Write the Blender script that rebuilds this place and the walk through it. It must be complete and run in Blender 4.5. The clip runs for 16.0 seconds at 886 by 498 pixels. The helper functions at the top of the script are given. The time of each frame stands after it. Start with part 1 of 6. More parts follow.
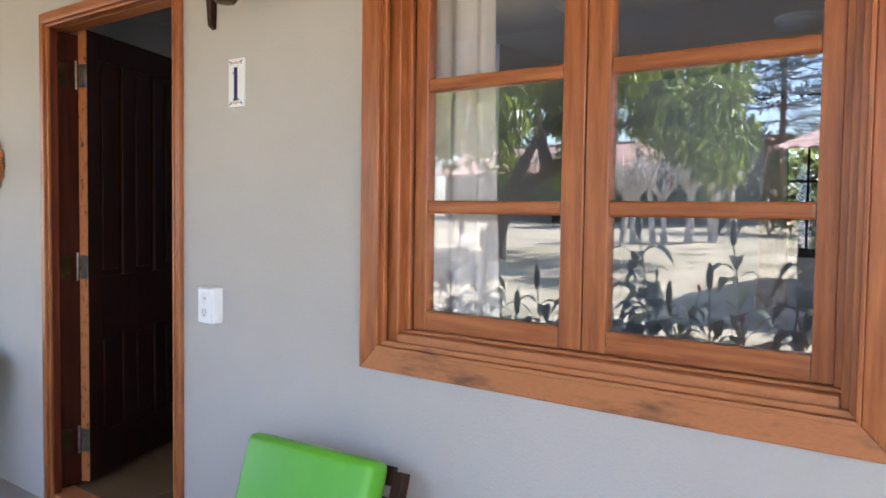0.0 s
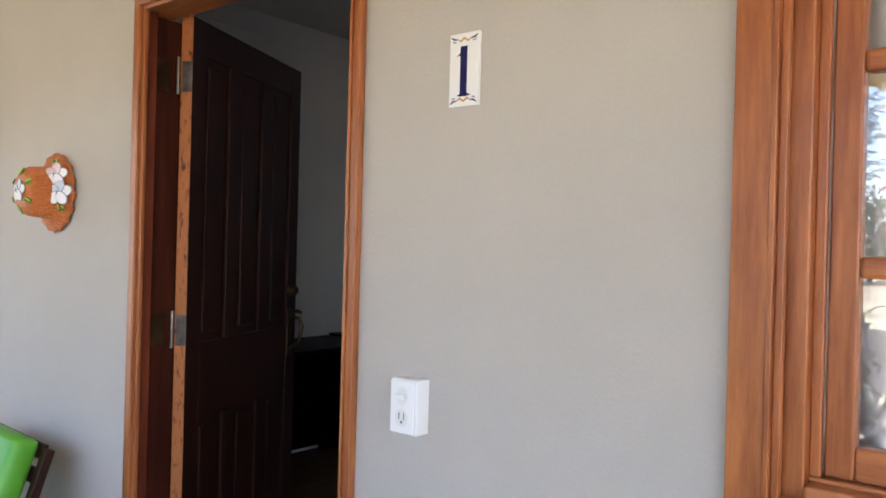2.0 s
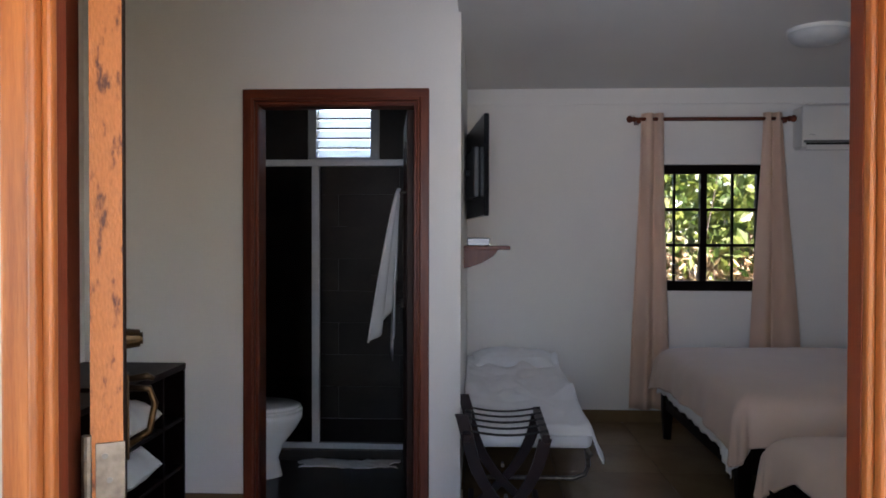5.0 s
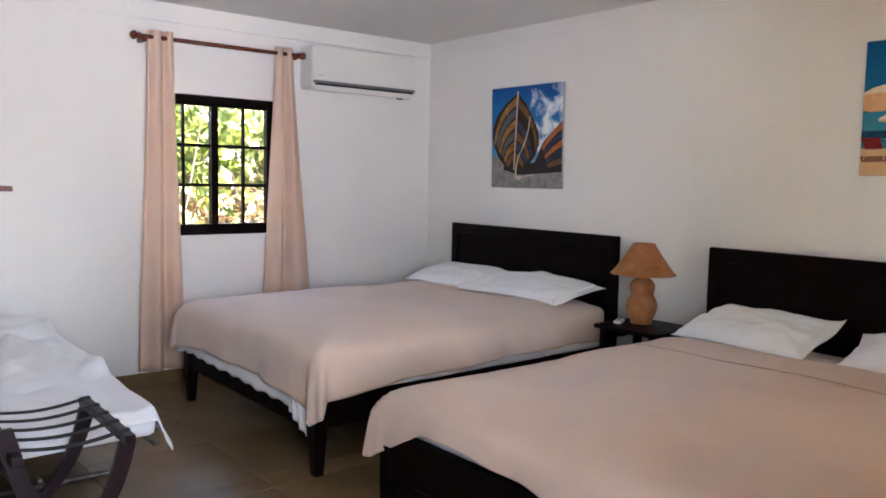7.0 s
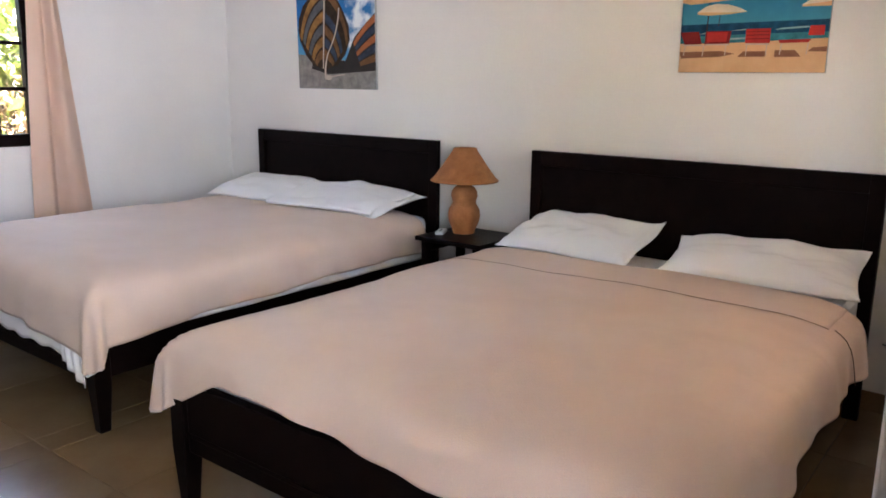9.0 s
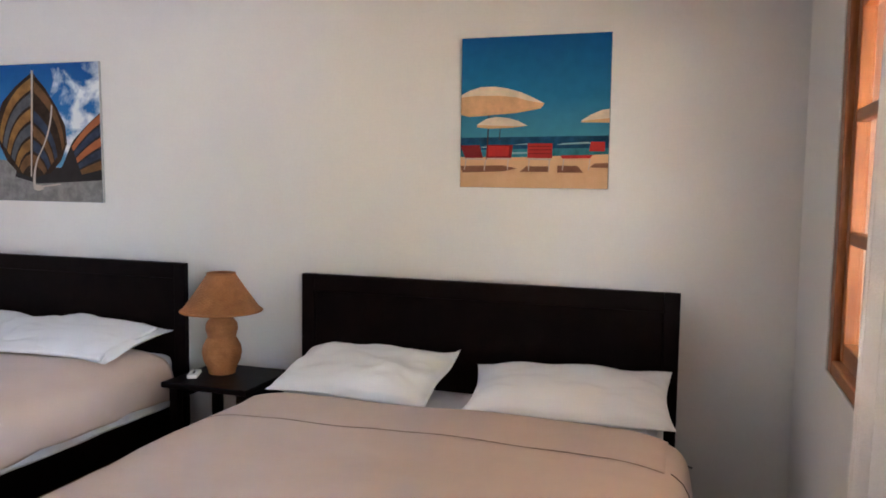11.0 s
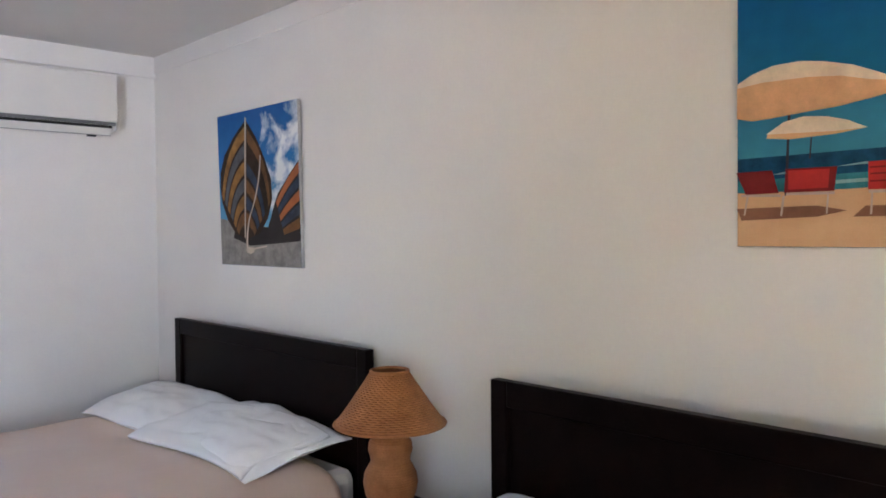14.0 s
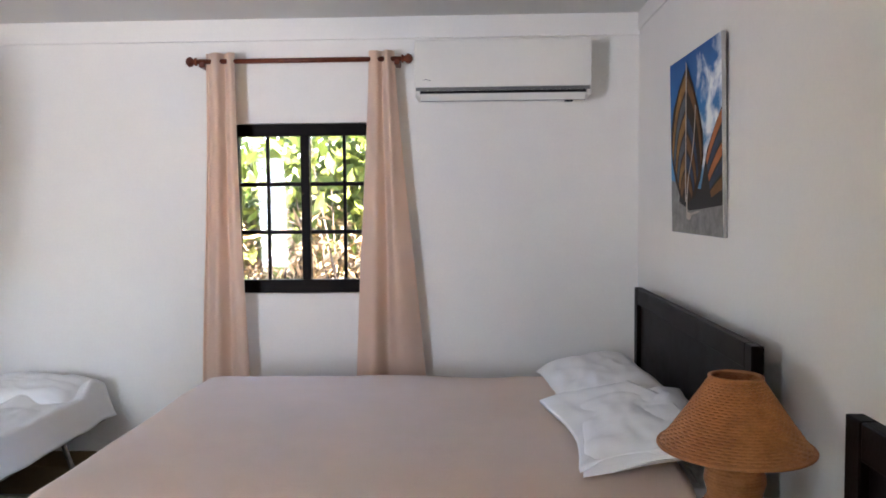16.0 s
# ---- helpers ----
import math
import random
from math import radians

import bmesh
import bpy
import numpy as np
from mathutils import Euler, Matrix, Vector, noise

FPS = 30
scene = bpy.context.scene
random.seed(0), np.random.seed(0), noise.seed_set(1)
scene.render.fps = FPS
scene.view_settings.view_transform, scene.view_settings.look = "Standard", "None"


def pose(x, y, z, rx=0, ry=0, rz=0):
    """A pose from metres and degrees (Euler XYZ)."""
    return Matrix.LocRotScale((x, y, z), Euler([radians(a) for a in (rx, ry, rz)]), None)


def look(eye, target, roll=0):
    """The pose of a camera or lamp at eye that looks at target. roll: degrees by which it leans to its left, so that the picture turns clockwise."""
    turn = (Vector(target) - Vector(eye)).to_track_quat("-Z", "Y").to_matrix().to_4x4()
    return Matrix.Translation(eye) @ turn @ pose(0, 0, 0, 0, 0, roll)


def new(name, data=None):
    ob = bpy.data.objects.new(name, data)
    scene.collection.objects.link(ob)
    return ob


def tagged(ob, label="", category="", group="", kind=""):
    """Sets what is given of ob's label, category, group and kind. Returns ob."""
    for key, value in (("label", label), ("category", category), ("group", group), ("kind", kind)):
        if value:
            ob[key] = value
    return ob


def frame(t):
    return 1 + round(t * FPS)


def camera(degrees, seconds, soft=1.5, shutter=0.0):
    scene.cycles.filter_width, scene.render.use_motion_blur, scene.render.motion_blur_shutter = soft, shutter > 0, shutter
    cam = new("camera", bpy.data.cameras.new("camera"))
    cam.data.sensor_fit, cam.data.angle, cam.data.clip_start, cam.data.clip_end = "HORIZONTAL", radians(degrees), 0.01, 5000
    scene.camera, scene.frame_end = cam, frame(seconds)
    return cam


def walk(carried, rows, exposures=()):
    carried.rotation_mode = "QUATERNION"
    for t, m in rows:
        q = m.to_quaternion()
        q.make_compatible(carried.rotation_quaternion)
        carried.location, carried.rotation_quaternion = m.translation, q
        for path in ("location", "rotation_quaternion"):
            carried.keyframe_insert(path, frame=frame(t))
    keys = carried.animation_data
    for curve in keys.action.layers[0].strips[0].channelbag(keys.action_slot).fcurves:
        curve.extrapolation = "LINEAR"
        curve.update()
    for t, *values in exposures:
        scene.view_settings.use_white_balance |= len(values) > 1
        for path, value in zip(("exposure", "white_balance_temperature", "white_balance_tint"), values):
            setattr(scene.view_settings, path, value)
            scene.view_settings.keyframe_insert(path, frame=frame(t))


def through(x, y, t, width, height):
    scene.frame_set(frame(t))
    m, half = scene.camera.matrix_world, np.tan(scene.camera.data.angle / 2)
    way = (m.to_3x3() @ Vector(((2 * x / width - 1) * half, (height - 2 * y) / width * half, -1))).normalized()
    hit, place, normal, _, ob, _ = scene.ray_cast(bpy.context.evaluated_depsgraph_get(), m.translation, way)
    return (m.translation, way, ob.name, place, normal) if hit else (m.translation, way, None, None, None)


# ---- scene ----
cam = camera(59.2, 16.0, soft=1.7)
PATH = [
    (0, (3.463, -1.074, 1.277), (2.234, 0.501, 1.179), 0.8),
    (0.5, (3.27, -0.915, 1.289), (2.024, 0.648, 1.219), 1.2),
    (1, (3.021, -0.84, 1.302), (1.745, 0.698, 1.233), 1.4),
    (1.5, (2.688, -0.841, 1.317), (1.437, 0.719, 1.28), 1.2),
    (2, (2.364, -0.791, 1.301), (1.105, 0.763, 1.298), 1.5),
    (2.5, (2.035, -0.767, 1.312), (0.77, 0.782, 1.338), 1.2),
    (3, (1.674, -0.825, 1.317), (0.54, 0.821, 1.364), 0.9),
    (3.2, (1.544, -0.811, 1.304), (0.475, 0.879, 1.358), 0.8),
    (5.3, (0.41, -0.254, 1.34), (0.558, 1.74, 1.306), 0.4),
    (5.5, (0.322, -0.176, 1.341), (0.651, 1.797, 1.298), 0.6),
    (6, (0.104, 0.086, 1.356), (0.934, 1.899, 1.276), 0.3),
    (6.5, (0.051, 0.275, 1.341), (1.057, 2.0, 1.234), 0.6),
    (7, (0.042, 0.374, 1.357), (1.304, 1.915, 1.177), 1.1),
    (7.5, (0.028, 0.442, 1.324), (1.401, 1.855, 0.977), 1.1),
    (8, (0.086, 0.48, 1.308), (1.499, 1.82, 0.851), 0.9),
    (8.5, (0.239, 0.522, 1.322), (1.654, 1.855, 0.853), 0.8),
    (9, (0.357, 0.61, 1.351), (1.906, 1.805, 0.933), 0.7),
    (9.5, (0.376, 0.82, 1.373), (2.117, 1.747, 1.039), 0.6),
    (10, (0.435, 0.931, 1.37), (2.281, 1.653, 1.103), 1.3),
    (10.2, (0.495, 0.95, 1.398), (2.361, 1.627, 1.154), 1.0),
    (12.3, (1.244, 1.114, 1.445), (3.124, 1.794, 1.392), 0.1),
    (12.5, (1.365, 1.094, 1.456), (3.206, 1.875, 1.413), 0.0),
    (13, (1.622, 1.113, 1.458), (3.358, 2.105, 1.406), 0.2),
    (13.5, (1.864, 1.169, 1.46), (3.48, 2.346, 1.413), -0.0),
    (14, (2.119, 1.141, 1.452), (3.499, 2.588, 1.406), -0.5),
    (14.5, (2.366, 1.12, 1.439), (3.473, 2.784, 1.375), -0.2),
    (15, (2.628, 1.188, 1.418), (3.451, 3.009, 1.342), -0.4),
    (15.5, (2.851, 1.19, 1.413), (3.273, 3.143, 1.321), -0.5),
    (16, (3.075, 1.19, 1.423), (2.999, 3.186, 1.311), -0.5),
]
EXPOSURES = [(0.0, 2.55, 5650, 17), (1.5, 2.7, 5700, 17), (3.2, 2.45, 6250, 20), (5.3, 3.8, 6500, 21), (6.0, 4.65, 6550, 22), (6.5, 5.05, 6600, 22), (7.0, 5.25, 6650, 22), (8.5, 5.6, 6700, 22), (10.2, 5.5, 6700, 22), (12.3, 5.5, 6350, 21), (13.5, 5.4, 6400, 21), (15.0, 5.25, 6650, 20), (16.0, 5.15, 6700, 20)]
walk(cam, [(t, look(eye, target, roll)) for t, eye, target, roll in PATH], EXPOSURES)

# ---- light and exposure ----
world = bpy.data.worlds.new("world")
scene.world = world
world.use_nodes = True
wn = world.node_tree
sky = wn.nodes.new("ShaderNodeTexSky")
sky.sky_type = "NISHITA"
sky.sun_disc = False
SUN_EL, SUN_AZ = radians(52), radians(130)
sky.sun_elevation, sky.sun_rotation = SUN_EL, SUN_AZ
wn.links.new(sky.outputs[0], wn.nodes["Background"].inputs[0])
wn.nodes["Background"].inputs[1].default_value = 0.14
sun = new("sun", bpy.data.lights.new("sun", "SUN"))
sun.data.energy, sun.data.angle, sun.data.color = 5.0, radians(0.5), (1.0, 0.95, 0.86)
toward = Vector((math.sin(SUN_AZ) * math.cos(SUN_EL), math.cos(SUN_AZ) * math.cos(SUN_EL), math.sin(SUN_EL)))
sun.rotation_mode = "QUATERNION"
sun.rotation_quaternion = toward.to_track_quat("Z", "Y")


def opening_light(name, x, y, z, w, h, watts, colour, rx, rz=0.0):
    ob = new(name, bpy.data.lights.new(name, "AREA"))
    ob.data.shape, ob.data.size, ob.data.size_y, ob.data.energy, ob.data.color = "RECTANGLE", w, h, watts, colour
    ob.matrix_world = pose(x, y, z, rx, 0, rz)
    return ob


# daylight that comes in through the front window and the open door: warm off the sunlit lawn, blue off the open sky
opening_light("window_daylight", 2.61, 0.648, 1.45, 1.0, 0.94, 0.07, (1.0, 0.94, 0.86), 90)
opening_light("door_daylight", 0.56, 0.70, 1.36, 0.7, 1.3, 0.72, (0.66, 0.82, 1.0), 104, -18).data.spread = radians(90)

# ---- materials ----
def tree_of(name):
    m = bpy.data.materials.new(name)
    m.use_nodes = True
    return m, m.node_tree, m.node_tree.nodes["Principled BSDF"]


def surface(name, c1, c2, scale=3.0, rough=0.6, bump=0.1, fine=80.0, metal=0.0, stretch=(1, 1, 1), grain=0.12, sheen=0.0, spread=(0.35, 0.65), spec=0.5, crease=0.0):
    """Colour between c1 and c2 in soft patches, fine grain on top, a little relief."""
    m, t, p = tree_of(name)
    tc = t.nodes.new("ShaderNodeTexCoord")
    mp = t.nodes.new("ShaderNodeMapping")
    mp.inputs["Scale"].default_value = stretch
    t.links.new(tc.outputs["Object"], mp.inputs[0])
    big = t.nodes.new("ShaderNodeTexNoise")
    big.inputs["Scale"].default_value, big.inputs["Detail"].default_value, big.inputs["Roughness"].default_value = scale, 5, 0.6
    t.links.new(mp.outputs[0], big.inputs["Vector"])
    ramp = t.nodes.new("ShaderNodeValToRGB")
    ramp.color_ramp.elements[0].position, ramp.color_ramp.elements[1].position = spread
    ramp.color_ramp.elements[0].color, ramp.color_ramp.elements[1].color = (*c1, 1), (*c2, 1)
    t.links.new(big.outputs[0], ramp.inputs[0])
    small = t.nodes.new("ShaderNodeTexNoise")
    small.inputs["Scale"].default_value, small.inputs["Detail"].default_value = fine, 3
    t.links.new(mp.outputs[0], small.inputs["Vector"])
    rng = t.nodes.new("ShaderNodeMapRange")
    rng.inputs["To Min"].default_value, rng.inputs["To Max"].default_value = 1 - grain, 1 + grain
    t.links.new(small.outputs[0], rng.inputs[0])
    mul = t.nodes.new("ShaderNodeMix")
    mul.data_type, mul.blend_type = "RGBA", "MULTIPLY"
    mul.inputs["Factor"].default_value = 1
    t.links.new(ramp.outputs[0], mul.inputs["A"])
    t.links.new(rng.outputs[0], mul.inputs["B"])
    t.links.new(mul.outputs["Result"], p.inputs["Base Color"])
    rr = t.nodes.new("ShaderNodeMapRange")
    rr.inputs["To Min"].default_value, rr.inputs["To Max"].default_value = max(rough - 0.08, 0.02), min(rough + 0.08, 1)
    t.links.new(big.outputs[0], rr.inputs[0])
    t.links.new(rr.outputs[0], p.inputs["Roughness"])
    p.inputs["Metallic"].default_value = metal
    p.inputs["Specular IOR Level"].default_value = spec
    p.inputs["Sheen Weight"].default_value = sheen
    if bump:
        b = t.nodes.new("ShaderNodeBump")
        b.inputs["Strength"].default_value, b.inputs["Distance"].default_value = bump, 0.004
        t.links.new(small.outputs[0], b.inputs["Height"])
        t.links.new(b.outputs[0], p.inputs["Normal"])
        if crease:
            w = t.nodes.new("ShaderNodeTexNoise")
            w.inputs["Scale"].default_value, w.inputs["Detail"].default_value, w.inputs["Roughness"].default_value, w.inputs["Distortion"].default_value = 5.0, 4, 0.5, 0.35
            t.links.new(mp.outputs[0], w.inputs["Vector"])
            c = t.nodes.new("ShaderNodeBump")
            c.inputs["Strength"].default_value, c.inputs["Distance"].default_value = crease, 0.02
            t.links.new(w.outputs[0], c.inputs["Height"])
            t.links.new(c.outputs[0], b.inputs["Normal"])
    return m


def varied(m, amount=0.15):
    """Lets each piece that carries m be a little lighter or darker than the next."""
    t = m.node_tree
    p = t.nodes["Principled BSDF"]
    src = p.inputs["Base Color"].links[0].from_socket
    info = t.nodes.new("ShaderNodeObjectInfo")
    rng = t.nodes.new("ShaderNodeMapRange")
    rng.inputs["To Min"].default_value, rng.inputs["To Max"].default_value = 1 - amount, 1 + amount
    t.links.new(info.outputs["Random"], rng.inputs[0])
    mul = t.nodes.new("ShaderNodeMix")
    mul.data_type, mul.blend_type = "RGBA", "MULTIPLY"
    mul.inputs["Factor"].default_value = 1
    t.links.new(src, mul.inputs["A"])
    t.links.new(rng.outputs[0], mul.inputs["B"])
    t.links.new(mul.outputs["Result"], p.inputs["Base Color"])
    return m


def glassy(name, tint=(1, 1, 1), rough=0.0, ior=1.5):
    m, t, p = tree_of(name)
    p.inputs["Base Color"].default_value = (*tint, 1)
    p.inputs["Transmission Weight"].default_value = 1
    p.inputs["Roughness"].default_value = rough
    p.inputs["IOR"].default_value = ior
    return m


def clear_pane(name, tint, gloss):
    """Thin window glass: clear straight through, with a mirror gloss that grows towards grazing views."""
    m, t, p = tree_of(name)
    t.nodes.remove(p)
    clear, mirror, mix, facing, power, scale = (t.nodes.new("ShaderNode" + k) for k in ("BsdfTransparent", "BsdfGlossy", "MixShader", "LayerWeight", "Math", "MapRange"))
    clear.inputs["Color"].default_value = (*tint, 1)
    mirror.inputs["Color"].default_value = (0.96, 0.97, 0.97, 1)
    mirror.inputs["Roughness"].default_value = 0.0
    power.operation = "POWER"
    power.inputs[1].default_value = 5.0
    scale.inputs["To Min"].default_value = gloss
    t.links.new(facing.outputs["Facing"], power.inputs[0])
    t.links.new(power.outputs[0], scale.inputs[0])
    t.links.new(scale.outputs[0], mix.inputs[0])
    t.links.new(clear.outputs[0], mix.inputs[1])
    t.links.new(mirror.outputs[0], mix.inputs[2])
    t.links.new(mix.outputs[0], t.nodes["Material Output"].inputs[0])
    return m


def see_through(m, share):
    """Lets a thin cloth pass some light on to its other side."""
    t = m.node_tree
    p = t.nodes["Principled BSDF"]
    tr = t.nodes.new("ShaderNodeBsdfTranslucent")
    t.links.new(p.inputs["Base Color"].links[0].from_socket, tr.inputs[0])
    mix = t.nodes.new("ShaderNodeMixShader")
    mix.inputs[0].default_value = share
    t.links.new(p.outputs[0], mix.inputs[1])
    t.links.new(tr.outputs[0], mix.inputs[2])
    t.links.new(mix.outputs[0], t.nodes["Material Output"].inputs[0])
    return m


def leafy(name, c1, c2, rough=0.45, through=0.25):
    """Leaf colour that differs from leaf to leaf and lets some light through."""
    m, t, p = tree_of(name)
    g = t.nodes.new("ShaderNodeNewGeometry")
    ramp = t.nodes.new("ShaderNodeValToRGB")
    ramp.color_ramp.elements[0].color, ramp.color_ramp.elements[1].color = (*c1, 1), (*c2, 1)
    t.links.new(g.outputs["Random Per Island"], ramp.inputs[0])
    t.links.new(ramp.outputs[0], p.inputs["Base Color"])
    p.inputs["Roughness"].default_value = rough
    tr = t.nodes.new("ShaderNodeBsdfTranslucent")
    t.links.new(ramp.outputs[0], tr.inputs[0])
    mix = t.nodes.new("ShaderNodeMixShader")
    mix.inputs[0].default_value = through
    t.links.new(p.outputs[0], mix.inputs[1])
    t.links.new(tr.outputs[0], mix.inputs[2])
    t.links.new(mix.outputs[0], t.nodes["Material Output"].inputs[0])
    return m


FACADE = surface("facade_paint", (0.435, 0.405, 0.36), (0.475, 0.44, 0.39), 1.3, 0.75, 0.25, 120, grain=0.05)
WHITE = surface("cream_wall_paint", (0.79, 0.765, 0.735), (0.82, 0.795, 0.765), 1.1, 0.6, 0.15, 90, grain=0.03)
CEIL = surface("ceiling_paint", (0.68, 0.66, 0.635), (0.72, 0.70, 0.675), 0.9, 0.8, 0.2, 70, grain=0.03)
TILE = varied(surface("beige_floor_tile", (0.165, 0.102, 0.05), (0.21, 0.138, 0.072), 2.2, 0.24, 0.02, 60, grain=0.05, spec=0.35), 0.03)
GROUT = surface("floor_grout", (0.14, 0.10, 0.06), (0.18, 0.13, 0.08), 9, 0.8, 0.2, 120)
PORCH = surface("porch_floor", (0.27, 0.22, 0.18), (0.34, 0.28, 0.235), 3, 0.5, 0.1, 50)
WOOD = surface("varnished_orange_wood", (0.23, 0.062, 0.015), (0.40, 0.135, 0.036), 5, 0.35, 0.15, 60, stretch=(9, 9, 0.7), grain=0.2)
WOOD_H = surface("varnished_orange_wood_across", (0.23, 0.064, 0.016), (0.40, 0.138, 0.038), 5, 0.38, 0.15, 60, stretch=(0.7, 9, 9), grain=0.2)
WORN_H = surface("worn_sill_wood", (0.12, 0.055, 0.03), (0.41, 0.155, 0.052), 4, 0.45, 0.2, 60, stretch=(1.2, 5, 5), grain=0.22, spread=(0.26, 0.44))
RAW = surface("raw_door_edge_wood", (0.08, 0.018, 0.006), (0.42, 0.145, 0.038), 9, 0.55, 0.3, 50, stretch=(6, 6, 2.2), grain=0.25, spread=(0.34, 0.45))
DOORWOOD = surface("dark_door_wood", (0.018, 0.0055, 0.0025), (0.036, 0.011, 0.005), 5, 0.5, 0.12, 60, stretch=(8, 8, 0.6), grain=0.25, spec=0.22)
REDWOOD_H = surface("red_brown_frame_wood_across", (0.10, 0.020, 0.009), (0.17, 0.038, 0.015), 4, 0.36, 0.1, 60, stretch=(0.6, 8, 8), grain=0.2, spec=0.3)
REDWOOD = surface("red_brown_frame_wood", (0.10, 0.020, 0.009), (0.17, 0.038, 0.015), 4, 0.36, 0.1, 60, stretch=(8, 8, 0.6), grain=0.2, spec=0.3)
JAMBWOOD = surface("dark_red_jamb_wood", (0.045, 0.010, 0.005), (0.08, 0.019, 0.008), 4, 0.45, 0.1, 60, stretch=(8, 8, 0.6), grain=0.2, spec=0.25)
BLACK = surface("black_stained_wood", (0.0038, 0.0018, 0.0016), (0.0075, 0.0036, 0.003), 5, 0.42, 0.1, 70, stretch=(2, 2, 2), grain=0.25, spec=0.06)
RACKWOOD = surface("dark_purple_brown_wood", (0.009, 0.004, 0.0045), (0.02, 0.007, 0.008), 6, 0.4, 0.1, 60, spec=0.2)
SPREAD = surface("beige_pink_bedspread", (0.62, 0.46, 0.37), (0.67, 0.505, 0.41), 1.6, 0.9, 0.35, 260, grain=0.06, sheen=0.2, crease=0.42)
LINEN = surface("white_linen", (0.83, 0.83, 0.84), (0.87, 0.87, 0.88), 3, 0.85, 0.25, 220, grain=0.03, sheen=0.1, crease=0.28)
CURTAIN = see_through(surface("peach_curtain_cloth", (0.82, 0.615, 0.485), (0.86, 0.66, 0.535), 2, 0.9, 0.3, 240, grain=0.05, sheen=0.1), 0.35)
# peach of the front curtain, paled in the colour for daylight on it
SHEER = see_through(surface("daylit_pale_curtain_cloth", (0.90, 0.85, 0.80), (0.93, 0.89, 0.85), 2, 0.9, 0.3, 240, grain=0.05), 0.18)
WICKER = surface("tan_wicker", (0.32, 0.115, 0.034), (0.46, 0.19, 0.062), 14, 0.65, 0.4, 180, grain=0.25)
PLASTIC = surface("white_plastic", (0.78, 0.78, 0.77), (0.82, 0.82, 0.81), 2, 0.35, 0.0, 60, grain=0.01)
OFFWHITE = surface("warm_white_plastic", (0.72, 0.70, 0.66), (0.76, 0.74, 0.70), 2, 0.4, 0.0, 60, grain=0.02)
GREYPL = surface("grey_plastic", (0.12, 0.12, 0.12), (0.16, 0.16, 0.16), 3, 0.4, 0.0, 60)
SCREEN = surface("black_screen", (0.006, 0.006, 0.007), (0.009, 0.009, 0.01), 2, 0.12, 0.0, 60)
METAL = surface("worn_steel", (0.13, 0.115, 0.10), (0.25, 0.225, 0.20), 20, 0.38, 0.2, 90, metal=0.9)
ALU = surface("white_aluminium", (0.55, 0.57, 0.6), (0.6, 0.62, 0.65), 4, 0.35, 0.0, 60, metal=0.2)
BRASS = surface("old_brass", (0.05, 0.032, 0.016), (0.12, 0.07, 0.03), 12, 0.45, 0.1, 80, metal=0.8)
TERRA, terra_nodes, terra_shader = tree_of("woven_orange_clay")
coords, wave, hue, lump = (terra_nodes.nodes.new(k) for k in ("ShaderNodeTexCoord", "ShaderNodeTexWave", "ShaderNodeValToRGB", "ShaderNodeBump"))
wave.bands_direction = "Z"
for key, value in (("Scale", 62.0), ("Distortion", 9.0), ("Detail", 3.0), ("Detail Scale", 2.2), ("Detail Roughness", 0.6)):
    wave.inputs[key].default_value = value
hue.color_ramp.elements[0].position, hue.color_ramp.elements[1].position = 0.15, 0.8
hue.color_ramp.elements[0].color, hue.color_ramp.elements[1].color = (0.40, 0.05, 0.008, 1), (0.92, 0.33, 0.07, 1)
lump.inputs["Strength"].default_value, lump.inputs["Distance"].default_value = 0.8, 0.003
terra_shader.inputs["Roughness"].default_value = 0.42
terra_nodes.links.new(coords.outputs["Object"], wave.inputs["Vector"])
terra_nodes.links.new(wave.outputs["Color"], hue.inputs[0])
terra_nodes.links.new(hue.outputs[0], terra_shader.inputs["Base Color"])
terra_nodes.links.new(wave.outputs["Color"], lump.inputs["Height"])
terra_nodes.links.new(lump.outputs[0], terra_shader.inputs["Normal"])
GREENV = surface("green_vinyl", (0.10, 0.36, 0.015), (0.125, 0.41, 0.025), 2.5, 0.4, 0.08, 150, grain=0.05)
CERAMIC = surface("white_ceramic", (0.8, 0.8, 0.79), (0.83, 0.83, 0.82), 2, 0.12, 0.0, 40, grain=0.01)
BATHTILE = varied(surface("dark_brown_wall_tile", (0.018, 0.0135, 0.010), (0.034, 0.025, 0.018), 3, 0.34, 0.08, 50, grain=0.15), 0.12)
BATHFLOOR = surface("brown_bath_floor", (0.022, 0.016, 0.012), (0.032, 0.024, 0.018), 4, 0.4, 0.1, 50)
STRAP = surface("black_webbing", (0.006, 0.006, 0.008), (0.012, 0.012, 0.015), 30, 0.8, 0.3, 300)
SANDY = surface("canvas_sand", (0.66, 0.38, 0.20), (0.72, 0.45, 0.25), 9, 0.8, 0.1, 300, grain=0.06)
GLASS = clear_pane("window_glass", (0.98, 0.98, 0.98), 0.12)
BACKGLASS = clear_pane("back_window_glass", (0.95, 0.95, 0.94), 0.035)
MILKY = glassy("milky_louvre_glass", (0.42, 0.44, 0.47), 0.5)
SMOKED = glassy("smoked_glass", (0.30, 0.27, 0.25))
BLUEINK = surface("blue_glaze", (0.010, 0.010, 0.07), (0.016, 0.016, 0.10), 10, 0.2, 0.0, 60)
ORANGEINK = surface("orange_glaze", (0.5, 0.2, 0.04), (0.62, 0.28, 0.06), 10, 0.2, 0.0, 60)
BLUEPALE = surface("pale_blue_glaze", (0.2, 0.25, 0.5), (0.3, 0.36, 0.6), 10, 0.2, 0.0, 60)
